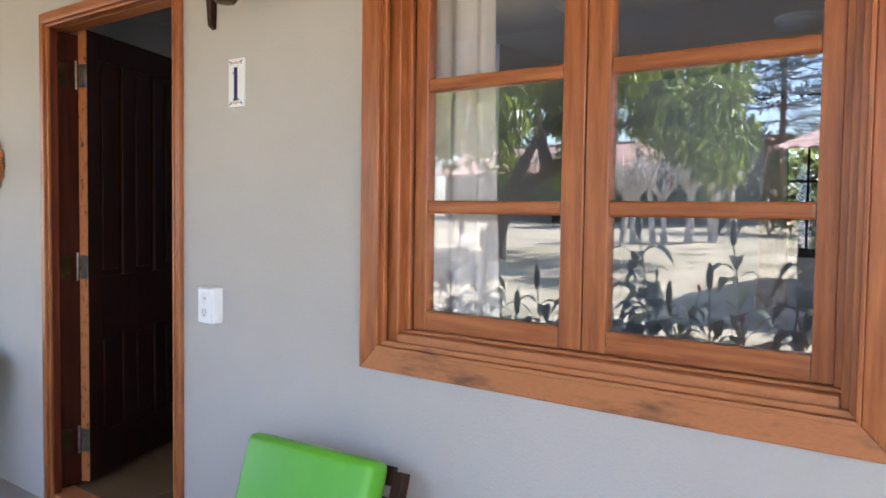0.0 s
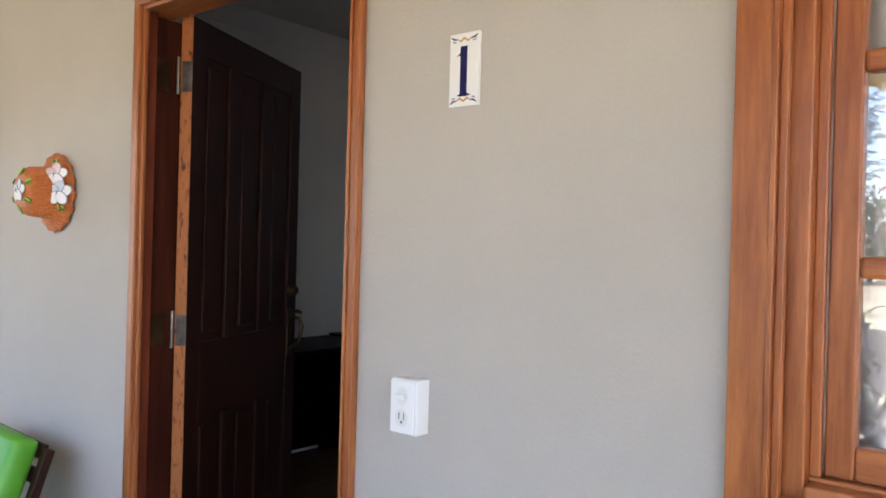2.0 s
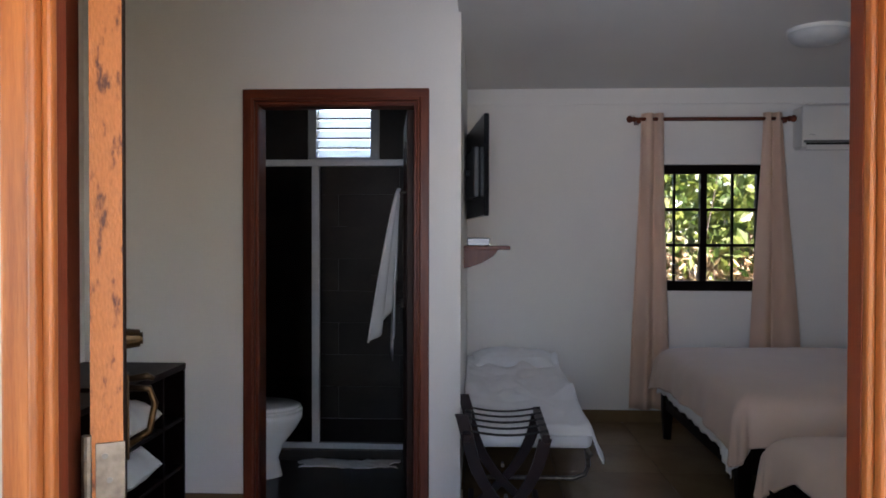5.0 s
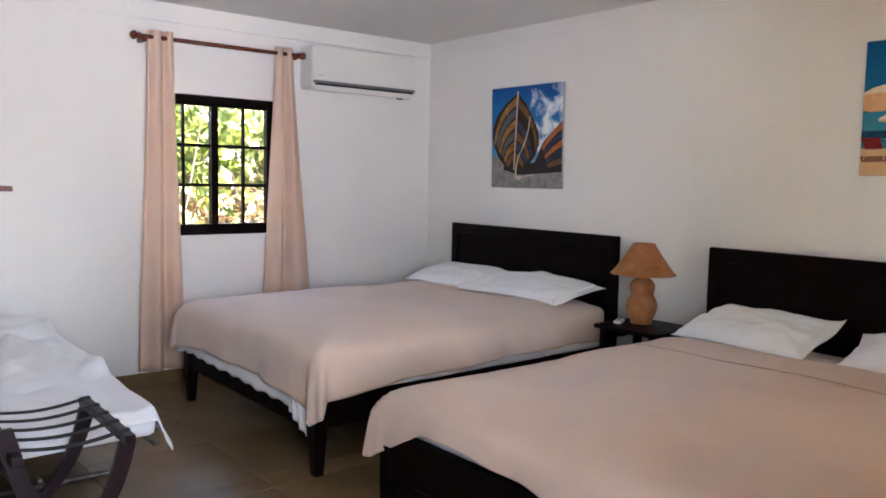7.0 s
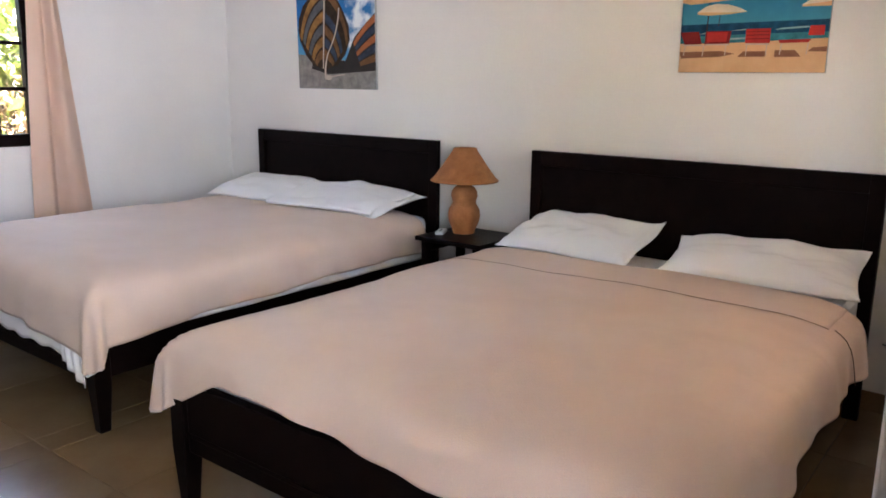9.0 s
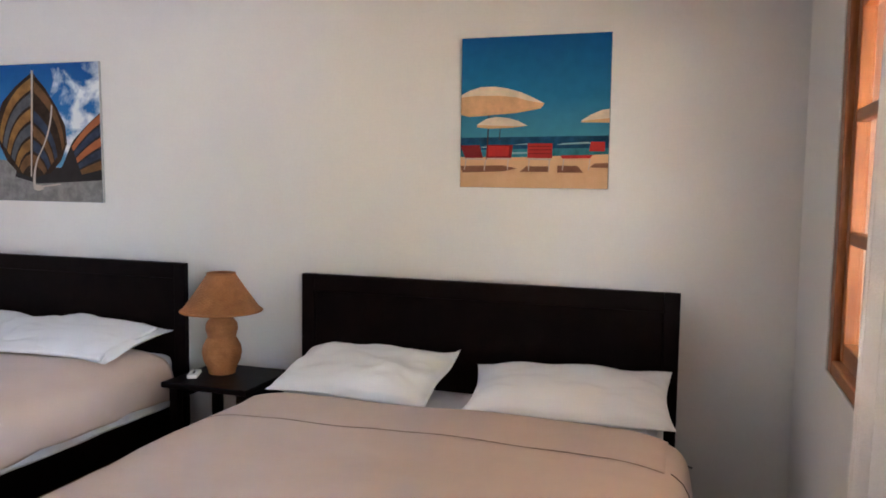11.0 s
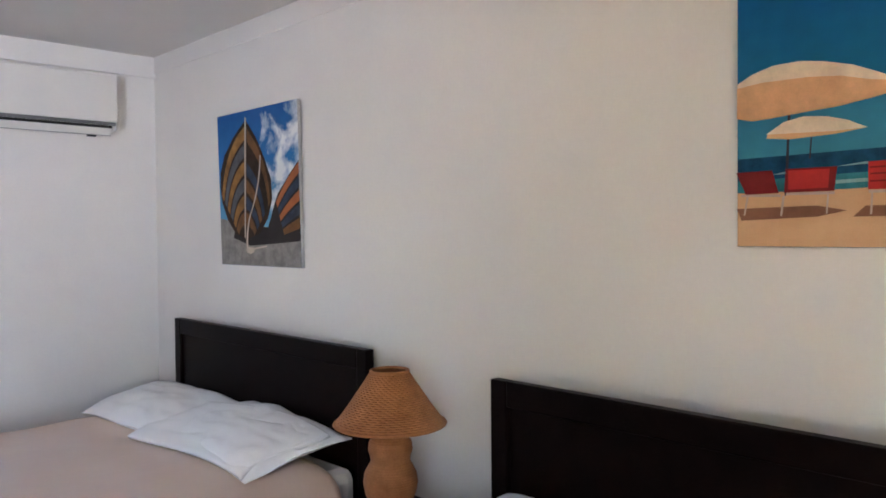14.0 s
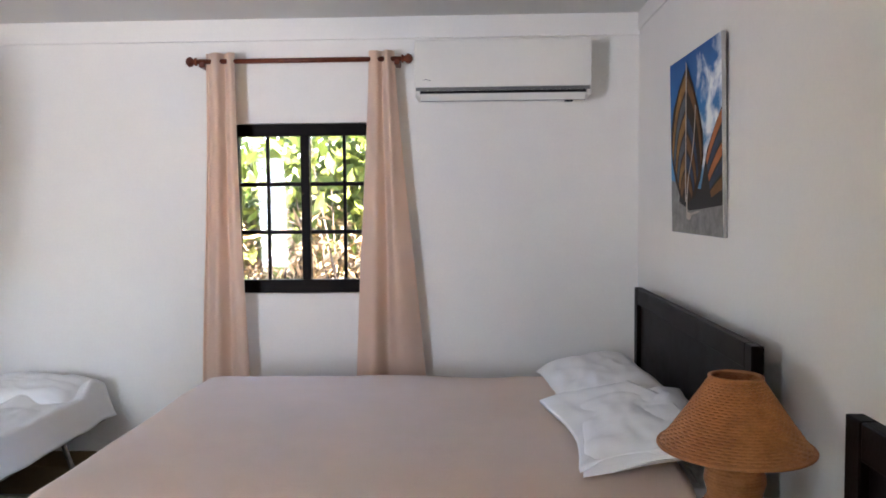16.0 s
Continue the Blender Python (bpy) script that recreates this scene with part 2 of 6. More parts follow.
LAWN = surface("dry_lawn", (0.24, 0.21, 0.12), (0.52, 0.44, 0.30), 0.9, 0.95, 0.6, 14, grain=0.75)
BARK = surface("bark", (0.055, 0.04, 0.03), (0.11, 0.085, 0.065), 6, 0.9, 0.8, 30, stretch=(3, 3, 0.8), grain=0.3)
PALEBARK = surface("pale_bark", (0.42, 0.38, 0.34), (0.6, 0.56, 0.5), 6, 0.85, 0.5, 30, grain=0.2)
ROOFTILE = surface("clay_roof_tile", (0.33, 0.19, 0.14), (0.50, 0.34, 0.27), 5, 0.85, 0.4, 40, grain=0.25)
ROOFUNDER = surface("roof_underside", (0.44, 0.32, 0.12), (0.54, 0.40, 0.17), 2, 0.85, 0.3, 40, grain=0.15)
# wall colour made dark to hold the shade the far house stands in
HOUSEWALL = surface("shade_darkened_house_wall", (0.17, 0.14, 0.12), (0.23, 0.19, 0.16), 1.5, 0.85, 0.2, 40)
BEAMPAINT = surface("grey_beam_paint", (0.3, 0.27, 0.24), (0.36, 0.33, 0.3), 2, 0.7, 0.2, 60)
LEAF_MANGO = leafy("mango_leaf", (0.014, 0.036, 0.006), (0.36, 0.44, 0.045), 0.36)
LEAF_DARK = leafy("dark_leaf", (0.02, 0.045, 0.012), (0.07, 0.12, 0.03))
# border leaves take the porch roof's shade in their colour
LEAF_PLANT = leafy("shade_dark_border_leaf", (0.010, 0.02, 0.007), (0.035, 0.055, 0.018), 0.5, 0.12)
LEAF_PINE = leafy("pine_needle", (0.015, 0.04, 0.02), (0.04, 0.075, 0.035), 0.6, 0.1)
LEAF_DRY = leafy("dry_leaf", (0.30, 0.20, 0.10), (0.5, 0.36, 0.2), 0.8, 0.2)
TWIG = leafy("dry_twig_leaf", (0.20, 0.13, 0.07), (0.42, 0.30, 0.18), 0.8, 0.1)
LEAF_HEDGE = leafy("hedge_leaf", (0.035, 0.07, 0.012), (0.18, 0.21, 0.045), 0.45, 0.35)
REDFLOWER = leafy("red_flower", (0.5, 0.05, 0.03), (0.65, 0.12, 0.05), 0.6, 0.2)


# ---- shapes ----
def box(bm, x0, y0, z0, x1, y1, z1, bevel=0.0):
    vs = [bm.verts.new(c) for c in ((x0, y0, z0), (x1, y0, z0), (x1, y1, z0), (x0, y1, z0), (x0, y0, z1), (x1, y0, z1), (x1, y1, z1), (x0, y1, z1))]
    fs = [bm.faces.new([vs[i] for i in f]) for f in ((0, 3, 2, 1), (4, 5, 6, 7), (0, 1, 5, 4), (1, 2, 6, 5), (2, 3, 7, 6), (3, 0, 4, 7))]
    if bevel:
        bmesh.ops.bevel(bm, geom=list({e for f in fs for e in f.edges}), offset=bevel, segments=2, affect="EDGES", profile=0.5)


def ring(c, u, v, r, n):
    return [c + (u * math.cos(2 * math.pi * i / n) + v * math.sin(2 * math.pi * i / n)) * r for i in range(n)]


def tube(bm, pts, r, n=10, caps=True):
    """A round bar along pts; r is one radius or one for each point."""
    pts = [Vector(p) for p in pts]
    rs = r if isinstance(r, (list, tuple)) else [r] * len(pts)
    last, ref = None, None
    for i, p in enumerate(pts):
        d = (pts[min(i + 1, len(pts) - 1)] - pts[max(i - 1, 0)]).normalized()
        if ref is None:
            ref = d.orthogonal().normalized()
        u = (ref - d * ref.dot(d)).normalized()
        ref = u
        vs = [bm.verts.new(c) for c in ring(p, u, d.cross(u), rs[i], n)]
        if last:
            for k in range(n):
                bm.faces.new((last[k], last[(k + 1) % n], vs[(k + 1) % n], vs[k]))
        elif caps:
            bm.faces.new(vs[::-1])
        last = vs
    if caps:
        bm.faces.new(last)


def lathe(bm, profile, n=32, c=(0, 0, 0), wobble=None):
    """Turns (radius, height) pairs round the z axis at c."""
    last = None
    for j, (r, z) in enumerate(profile):
        vs = []
        for i in range(n):
            rr = r + (wobble(j, i) if wobble else 0)
            a = 2 * math.pi * i / n
            vs.append(bm.verts.new((c[0] + rr * math.cos(a), c[1] + rr * math.sin(a), c[2] + z)))
        if last:
            for k in range(n):
                bm.faces.new((last[k], last[(k + 1) % n], vs[(k + 1) % n], vs[k]))
        last = vs


def sheet(bm, nu, nv, f):
    """A grid of nu by nv squares, at f(u, v) for u and v from 0 to 1."""
    g = [[bm.verts.new(f(i / nu, j / nv)) for j in range(nv + 1)] for i in range(nu + 1)]
    for i in range(nu):
        for j in range(nv):
            bm.faces.new((g[i][j], g[i + 1][j], g[i + 1][j + 1], g[i][j + 1]))


def flat(bm, pts, y):
    """A flat shape in the x-z plane that faces -y; pts run counter-clockwise as seen from there."""
    bm.faces.new([bm.verts.new((x, y, z)) for x, z in pts])


def disc(bm, x, z, rx, rz, y, n=16):
    flat(bm, [(x + rx * math.cos(2 * math.pi * i / n), z + rz * math.sin(2 * math.pi * i / n)) for i in range(n)], y)


def link(name, bm, material, parent=None, label="", smooth=False, thick=0.0):
    me = bpy.data.meshes.new(name)
    bm.normal_update()
    bm.to_mesh(me)
    bm.free()
    me.materials.append(material)
    if smooth:
        me.polygons.foreach_set("use_smooth", [True] * len(me.polygons))
    ob = new(name, me)
    if parent:
        ob.parent = parent
    if thick:
        s = ob.modifiers.new("thickness", "SOLIDIFY")
        s.thickness = thick
    if label:
        ob["label"] = label
    return ob


def part(name, bm, material, parent, label="", smooth=False, thick=0.0):
    return link(name, bm, material, parent, label, smooth, thick)


def bar(name, parent, material, dims, bevel=0.003, label=""):
    bm = bmesh.new()
    box(bm, *dims, bevel)
    return part(name, bm, material, parent, label)


def thing(name, m, label, category, group=""):
    ob = new(name)
    ob.empty_display_size = 0.1
    ob.matrix_world = m
    return tagged(ob, label, category, group)


def structure(ob, label, category):
    return tagged(ob, label, category, "", "structure")


def wall(name, axis, a0, a1, b0, b1, z0, z1, holes, material, label, category="wall"):
    """A wall along x or y from a0 to a1, b0 to b1 thick, with holes (a0, a1, z0, z1) that go through it."""
    As = sorted({a0, a1, *[h[0] for h in holes], *[h[1] for h in holes]})
    Zs = sorted({z0, z1, *[h[2] for h in holes], *[h[3] for h in holes]})
    solid = lambda i, k: 0 <= i < len(As) - 1 and 0 <= k < len(Zs) - 1 and not any(
        h[0] <= (As[i] + As[i + 1]) / 2 <= h[1] and h[2] <= (Zs[k] + Zs[k + 1]) / 2 <= h[3] for h in holes)
    bm = bmesh.new()
    P = (lambda a, b, z: (a, b, z)) if axis == "x" else (lambda a, b, z: (b, a, z))
    quad = lambda *c: bm.faces.new([bm.verts.new(P(*q)) for q in c])
    for i in range(len(As) - 1):
        for k in range(len(Zs) - 1):
            if not solid(i, k):
                continue
            l, r, d, u = As[i], As[i + 1], Zs[k], Zs[k + 1]
            quad((l, b0, d), (r, b0, d), (r, b0, u), (l, b0, u))
            quad((l, b1, d), (l, b1, u), (r, b1, u), (r, b1, d))
            if not solid(i - 1, k):
                quad((l, b0, d), (l, b0, u), (l, b1, u), (l, b1, d))
            if not solid(i + 1, k):
                quad((r, b0, d), (r, b1, d), (r, b1, u), (r, b0, u))
            if not solid(i, k - 1):
                quad((l, b0, d), (l, b1, d), (r, b1, d), (r, b0, d))
            if not solid(i, k + 1):
                quad((l, b0, u), (r, b0, u), (r, b1, u), (l, b1, u))
    bmesh.ops.remove_doubles(bm, verts=bm.verts, dist=1e-5)
    bmesh.ops.recalc_face_normals(bm, faces=bm.faces)
    return structure(link(name, bm, material), label, category)


def slab(name, dims, material, label, category):
    bm = bmesh.new()
    box(bm, *dims)
    return structure(link(name, bm, material), label, category)


def leaves(name, parent, material, spots, count, size, spread_r, seed, droop=0.3, long=2.2, label=""):
    """count pointed leaves strewn round each of the spots, as one mesh."""
    rnd = np.random.RandomState(seed)
    verts, faces = [], []
    for (cx, cy, cz, rad) in spots:
        for _ in range(count):
            d = rnd.normal(size=3)
            d /= np.linalg.norm(d) + 1e-6
            p = np.array((cx, cy, cz)) + d * rad * spread_r * rnd.uniform(0.35, 1.0)
            a = rnd.normal(size=3)
            a[2] -= droop * 2
            a /= np.linalg.norm(a)
            b = np.cross(a, rnd.normal(size=3))
            b /= np.linalg.norm(b) + 1e-6
            n = np.cross(a, b)
            s = size * rnd.uniform(0.6, 1.3)
            k = len(verts)
            w = s / long
            verts += [p, p + a * s * 0.45 + b * w * 0.5 - n * s * 0.05, p + a * s, p + a * s * 0.45 - b * w * 0.5 - n * s * 0.05]
            faces += [(k, k + 1, k + 2), (k, k + 2, k + 3)]
    me = bpy.data.meshes.new(name)
    me.from_pydata([tuple(v) for v in verts], [], faces)
    me.materials.append(material)
    ob = new(name, me)
    if parent:
        ob.parent = parent
    if label:
        ob["label"] = label
    return ob

# ---- the building ----
F0, F1 = 0.55, 0.66          # front wall, outer and inner face
FX = 0.047                    # where the front door and window sit along the wall
BW0, BW1 = 3.377, 3.497        # bathroom front wall
CX = 0.455                   # its corner
FAR, RIGHT, LEFT = 5.352, 3.95, -1.39
CEILING, ENTRY_CEILING = 2.415, 2.655
wall("wall_front_rebate", "x", -4.5, 6.0, F0 + 0.035, F1, -0.2, 2.8, [(FX - 0.07, FX + 1.0, -0.3, 2.056), (FX + 1.93, FX + 3.165, 0.892, 2.007)], FACADE, "inner leaf of the front wall behind the door rebate")
wall("wall_front", "x", -4.5, 6.0, F0, F0 + 0.0348, -0.2, 2.8, [(FX - 0.02, FX + 0.945, -0.3, 2.056), (FX + 1.93, FX + 3.165, 0.892, 2.007)], FACADE, "greige painted front wall with door and window openings")
wall("wall_front_lining", "x", LEFT, RIGHT, F1, F1 + 0.004, 0.0, 2.66, [(FX - 0.07, FX + 1.0, -0.3, 2.056), (FX + 1.93, FX + 3.165, 0.892, 2.007)], WHITE, "cream painted inner face of the front wall")
wall("wall_far", "x", LEFT - 0.12, RIGHT + 0.14, FAR, FAR + 0.15, -0.2, 2.8, [(-0.665, -0.245, 1.915, 2.30), (1.76, 2.60, 0.953, 1.868)], WHITE, "cream painted back wall with a small window")
wall("wall_right", "y", F1, FAR, RIGHT, RIGHT + 0.14, -0.2, 2.8, [], WHITE, "cream painted plaster wall behind the beds")
wall("wall_left", "y", F1, FAR, LEFT - 0.12, LEFT, -0.2, 2.8, [], WHITE, "cream painted side wall of the entry")
wall("wall_bathroom_front", "x", LEFT, CX, BW0, BW1, 0.0, ENTRY_CEILING, [(-0.54, 0.246, -0.1, 1.99)], WHITE, "cream painted bathroom wall with a doorway")
wall("wall_bathroom_side", "y", BW1, FAR, CX - 0.12, CX, 0.0, ENTRY_CEILING, [], WHITE, "cream painted bathroom side wall")
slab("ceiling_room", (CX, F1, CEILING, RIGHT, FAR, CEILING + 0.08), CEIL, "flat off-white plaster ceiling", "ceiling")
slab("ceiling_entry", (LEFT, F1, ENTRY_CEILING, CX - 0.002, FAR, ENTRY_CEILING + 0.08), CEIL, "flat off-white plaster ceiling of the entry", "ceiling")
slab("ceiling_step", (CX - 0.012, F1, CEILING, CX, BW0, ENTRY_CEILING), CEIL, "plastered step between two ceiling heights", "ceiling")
# unseen cover, added so no sky light leaks in between the ceilings
slab("light_block_slab", (-4.5, F0 + 0.05, 2.8, 6.0, 5.52, 2.95), ROOFUNDER, "unseen slab added to keep sky light out of the rooms", "roof")
# unseen overhang, added only to keep direct sun off the hedge
slab("hedge_shade_slab", (-4.5, FAR + 0.15, 2.52, 6.0, 6.25, 2.62), ROOFUNDER, "unseen slab added to shade the strip behind the house", "roof")
# ring beam that stands a little proud of the walls under the ceiling
slab("trim_beam_far", (CX, FAR - 0.016, 2.302, RIGHT, FAR, CEILING), WHITE, "cream plaster band under the ceiling", "trim")
slab("trim_beam_right", (RIGHT - 0.007, F1, 2.325, RIGHT, FAR - 0.017, CEILING), WHITE, "cream plaster band under the ceiling", "trim")
slab("trim_beam_entry", (LEFT, BW0 - 0.008, 2.525, CX, BW0, ENTRY_CEILING), WHITE, "cream plaster band under the entry ceiling", "trim")
slab("trim_beam_left", (LEFT, F1, 2.525, LEFT + 0.008, BW0 - 0.009, ENTRY_CEILING), WHITE, "cream plaster band under the entry ceiling", "trim")
slab("baseboard_far", (CX, FAR - 0.012, 0.0, RIGHT, FAR, 0.085), TILE, "beige tile skirting", "baseboard")
slab("baseboard_right", (RIGHT - 0.012, F1 + 0.01, 0.0, RIGHT, FAR - 0.013, 0.085), TILE, "beige tile skirting", "baseboard")
slab("baseboard_bathroom", (CX, BW1, 0.0, CX + 0.012, FAR - 0.013, 0.085), TILE, "beige tile skirting", "baseboard")
slab("baseboard_entry", (LEFT, BW0 - 0.012, 0.0, -0.60, BW0, 0.085), TILE, "beige tile skirting", "baseboard")
slab("floor_bathroom", (LEFT, BW1 - 0.12, -0.06, CX - 0.12, FAR, -0.004), BATHFLOOR, "dark brown bathroom floor", "floor")
slab("porch_floor", (-6.0, -1.35, -0.16, 7.0, F0 + 0.02, -0.045), PORCH, "terracotta coloured porch floor", "floor")
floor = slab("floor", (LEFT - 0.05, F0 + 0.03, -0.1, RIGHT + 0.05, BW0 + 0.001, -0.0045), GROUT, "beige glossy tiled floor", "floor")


def wall_frame(prefix, x0, x1, y, z0, z1, w, mat_v, mat_h, label, kind_name, sill, dx=0.0, dz=0.0, wr=0.0):
    """A stepped wooden surround on the face y of a wall, open below when sill is False."""
    t = thing(prefix, pose(dx, y, dz), label, kind_name)
    t["kind"] = "structure"
    for s, a in ((1, x0), (-1, x1)):
        q = wr if wr and s < 0 else w
        for k, (o, width, d) in enumerate(((0.0, q * 0.60, 0.022), (q * 0.60, q * 0.18, 0.028), (q * 0.78, q * 0.22, 0.016))):
            lo, hi = sorted((a + s * o, a + s * (o + width)))
            bar("side_strip", t, mat_v, (lo, -d, z0, hi, 0.0, z1 - o), 0.004)
    rows = [(z1, -1)] + ([(z0, 1)] if sill else [])
    for a, s in rows:
        for k, (o, width, d) in enumerate(((0.0, w * 0.60, 0.0225), (w * 0.60, w * 0.18, 0.0285), (w * 0.78, w * 0.22, 0.0165))):
            lo, hi = sorted((a + s * o, a + s * (o + width)))
            bar("cross_strip", t, mat_h, (x0 + o * 0.98, -d, lo, x1 - o * 0.98, 0.0, hi), 0.004)
    return t


# ---- front door ----
fr = wall_frame("door_frame_front", -0.064, 0.977, F0, -0.045, 2.098, 0.060, WOOD, WOOD_H, "orange varnished wooden door surround on the porch wall", "door frame", False, FX, 0.0, 0.043)
# hinge-side inner jamb runs past the wall so the gap behind stays dark
for x0, x1, y0, y1 in ((-0.02, -0.012, 0.0, 0.034), (0.934, 0.945, 0.0, 0.034), (-0.07, -0.058, 0.0352, 0.152), (0.988, 1.0, 0.0352, 0.112)):
    bar("jamb", fr, JAMBWOOD if x0 < -0.05 else REDWOOD, (x0, y0, -0.04, x1, y1, 2.04), 0.0015)
bar("head", fr, WOOD_H, (-0.012, 0.0, 2.04, 0.934, 0.034, 2.056), 0.002)
bar("head", fr, WOOD_H, (-0.058, 0.0352, 2.04, 0.988, 0.112, 2.056), 0.002)
bar("threshold", fr, WORN_H, (-0.011, 0.0, -0.045, 0.933, 0.034, 0.002), 0.003)
bar("threshold", fr, WORN_H, (-0.057, 0.0352, -0.045, 0.987, 0.11, 0.002), 0.003)


def door_leaf(name, m, width, height, thick, wood, label, panels, edge=None):
    """A panelled leaf, hinged at its origin, that reaches along +x; its faces look to -y and +y."""
    t = thing(name, m, label, "door")
    t["kind"] = "structure"
    st = 0.105
    n = panels
    pw = (width - st * (n + 1) * 0.82) / n
    xs = [st * 0.82 * (i + 1) + pw * i for i in range(n)]
    bar("stile", t, wood, (0.0025 if edge else 0, 0, 0, xs[0], thick, height), 0.003)
    bar("stile", t, wood, (xs[-1] + pw, 0, 0, width, thick, height), 0.003)
    rows = ((0.0, 0.2), (0.66, 0.93), (height - 0.12, height))
    for z0, z1 in rows:
        bar("rail", t, wood, (xs[0], 0.001, z0, xs[-1] + pw, thick - 0.001, z1), 0.003)
    for i in range(n - 1):
        bar("muntin", t, wood, (xs[i] + pw, 0.001, 0.2, xs[i + 1], thick - 0.001, 0.66), 0.003)
        bar("muntin", t, wood, (xs[i] + pw, 0.001, 0.93, xs[i + 1], thick - 0.001, height - 0.12), 0.003)
    for x in xs:
        for z0, z1 in ((0.2, 0.66), (0.93, height - 0.12)):
            bm = bmesh.new()
            box(bm, x - 0.002, thick * 0.34, z0, x + pw + 0.002, thick * 0.66, z1)
            box(bm, x + 0.028, 0.006, z0 + 0.03, x + pw - 0.028, thick - 0.006, z1 - 0.03, 0.006)
            part("panel", bm, wood, t)
    if edge:
        bar("hinge_edge", t, edge, (-0.001, 0.0005, 0.001, 0.0024, thick - 0.0005, height - 0.001), 0.0, "raw light wood edge with chipped stain")
    return t


HX, HY = 0.048, 0.706
leaf = door_leaf("door_1", pose(HX, HY, 0.02, 0, 0, 114.5) @ pose(0, 0, 0), 0.85, 2.04, 0.043, DOORWOOD, "dark panelled wooden front door standing open", 3, RAW)


def hinge(parent, z):
    bm = bmesh.new()
    box(bm, -0.0045, -0.002, z - 0.052, -0.0012, 0.036, z + 0.052, 0.0008)
    hb = part("hinge", bm, METAL, parent, "worn steel butt hinge")
    bm = bmesh.new()
    tube(bm, [(-0.008, 0.047, z - 0.06), (-0.008, 0.047, z + 0.065)], 0.0065, 10)
    for k in range(1, 5):
        tube(bm, [(-0.008, 0.047, z - 0.052 + k * 0.021 - 0.001), (-0.008, 0.047, z - 0.052 + k * 0.021 + 0.001)], 0.0073, 10)
    part("knuckle", bm, METAL, hb)
    for dz in (-0.034, 0.0, 0.034):
        bm = bmesh.new()
        tube(bm, [(-0.0044, 0.018 + 0.006 * (dz != 0), z + dz), (-0.0058, 0.018 + 0.006 * (dz != 0), z + dz)], 0.0042, 10)
        part("screw", bm, GREYPL, hb)
    return hb


for z in (0.19, 0.98, 1.835):
    hinge(leaf, z)
    # jamb half of the hinge in dark brass tone, for the shadow there
    bar("jamb_plate", fr, BRASS, (-0.0578, 0.05, z - 0.052 + 0.02, -0.0555, 0.108, z + 0.052 + 0.02), 0.0008)
bm = bmesh.new()
tube(bm, [(0.785, 0.0, 1.08), (0.785, -0.03, 1.08)], [0.024, 0.02], 16)
tube(bm, [(0.785, -0.03, 1.08), (0.785, -0.036, 1.08)], [0.014, 0.014], 12)
part("deadbolt", bm, BRASS, leaf, "old brass deadbolt")
bm = bmesh.new()
box(bm, 0.762, -0.006, 0.80, 0.808, 0.0, 1.0, 0.004)
part("handle_plate", bm, BRASS, leaf)
bm = bmesh.new()
tube(bm, [(0.785, -0.004, 0.965), (0.785, -0.05, 0.96), (0.785, -0.062, 0.925), (0.785, -0.05, 0.86), (0.785, -0.004, 0.83)], 0.008, 10)
tube(bm, [(0.785, -0.004, 0.985), (0.785, -0.045, 0.99), (0.785, -0.06, 0.982)], [0.008, 0.009, 0.006], 10)
part("handle", bm, BRASS, leaf, "dark brass pull handle", True)

# ---- front window ----
def mitred_ring(t, x0, z0, x1, z1, strips, mats):
    """Boards round an opening, mitred at the corners; strips are (name, inset, width, depth)."""
    for name, o, w, d in strips:
        a, b = (x0 + o, z0 + o, x1 - o, z1 - o), (x0 + o + w, z0 + o + w, x1 - o - w, z1 - o - w)
        for m, q in ((mats[0], ((a[0], a[1]), (b[0], b[1]), (b[0], b[3]), (a[0], a[3]))), (mats[0], ((b[2], b[1]), (a[2], a[1]), (a[2], a[3]), (b[2], b[3]))),
                     (mats[1], ((a[0], a[1]), (a[2], a[1]), (b[2], b[1]), (b[0], b[1]))), (mats[2], ((b[0], b[3]), (b[2], b[3]), (a[2], a[3]), (a[0], a[3])))):
            bm = bmesh.new()
            f = [bm.verts.new((x, -d, z)) for x, z in q]
            g = [bm.verts.new((x, 0.0, z)) for x, z in q]
            bm.faces.new(f)
            bm.faces.new(g[::-1])
            for k in range(4):
                bm.faces.new((f[k], g[k], g[(k + 1) % 4], f[(k + 1) % 4]))
            bmesh.ops.recalc_face_normals(bm, faces=bm.faces)
            bmesh.ops.bevel(bm, geom=list(bm.edges), offset=min(0.0025, w * 0.2), segments=2, affect="EDGES", profile=0.5)
            part(name, bm, m, t)


wf = thing("window_frame_front", pose(FX, F0, 0.012), "orange varnished wooden window surround with worn sill", "window frame")
wf["kind"] = "structure"
mitred_ring(wf, 1.868, 0.815, 3.215, 2.065, (("board", 0.0, 0.062, 0.024), ("bead", 0.0622, 0.009, 0.029), ("slip", 0.0714, 0.014, 0.016)), (WOOD, WORN_H, WOOD_H))
for x0, x1 in ((1.93, 1.985), (3.11, 3.165)):
    bar("casing", wf, WOOD, (x0, 0.010, 0.88, x1, 0.108, 1.995), 0.004)
    bar("stop", wf, WOOD, (x0 + (0.055 if x0 < 2 else -0.018), 0.036, 0.93, x1 + (0.018 if x0 < 2 else -0.055), 0.05, 1.945), 0.003)
bar("sill", wf, WORN_H, (1.985, 0.002, 0.88, 3.11, 0.108, 0.922), 0.006)
bar("sill_step", wf, WORN_H, (1.9855, 0.032, 0.9222, 3.1095, 0.05, 0.93), 0.003)
bar("head", wf, WOOD_H, (1.985, 0.010, 1.945, 3.11, 0.108, 1.995), 0.004)


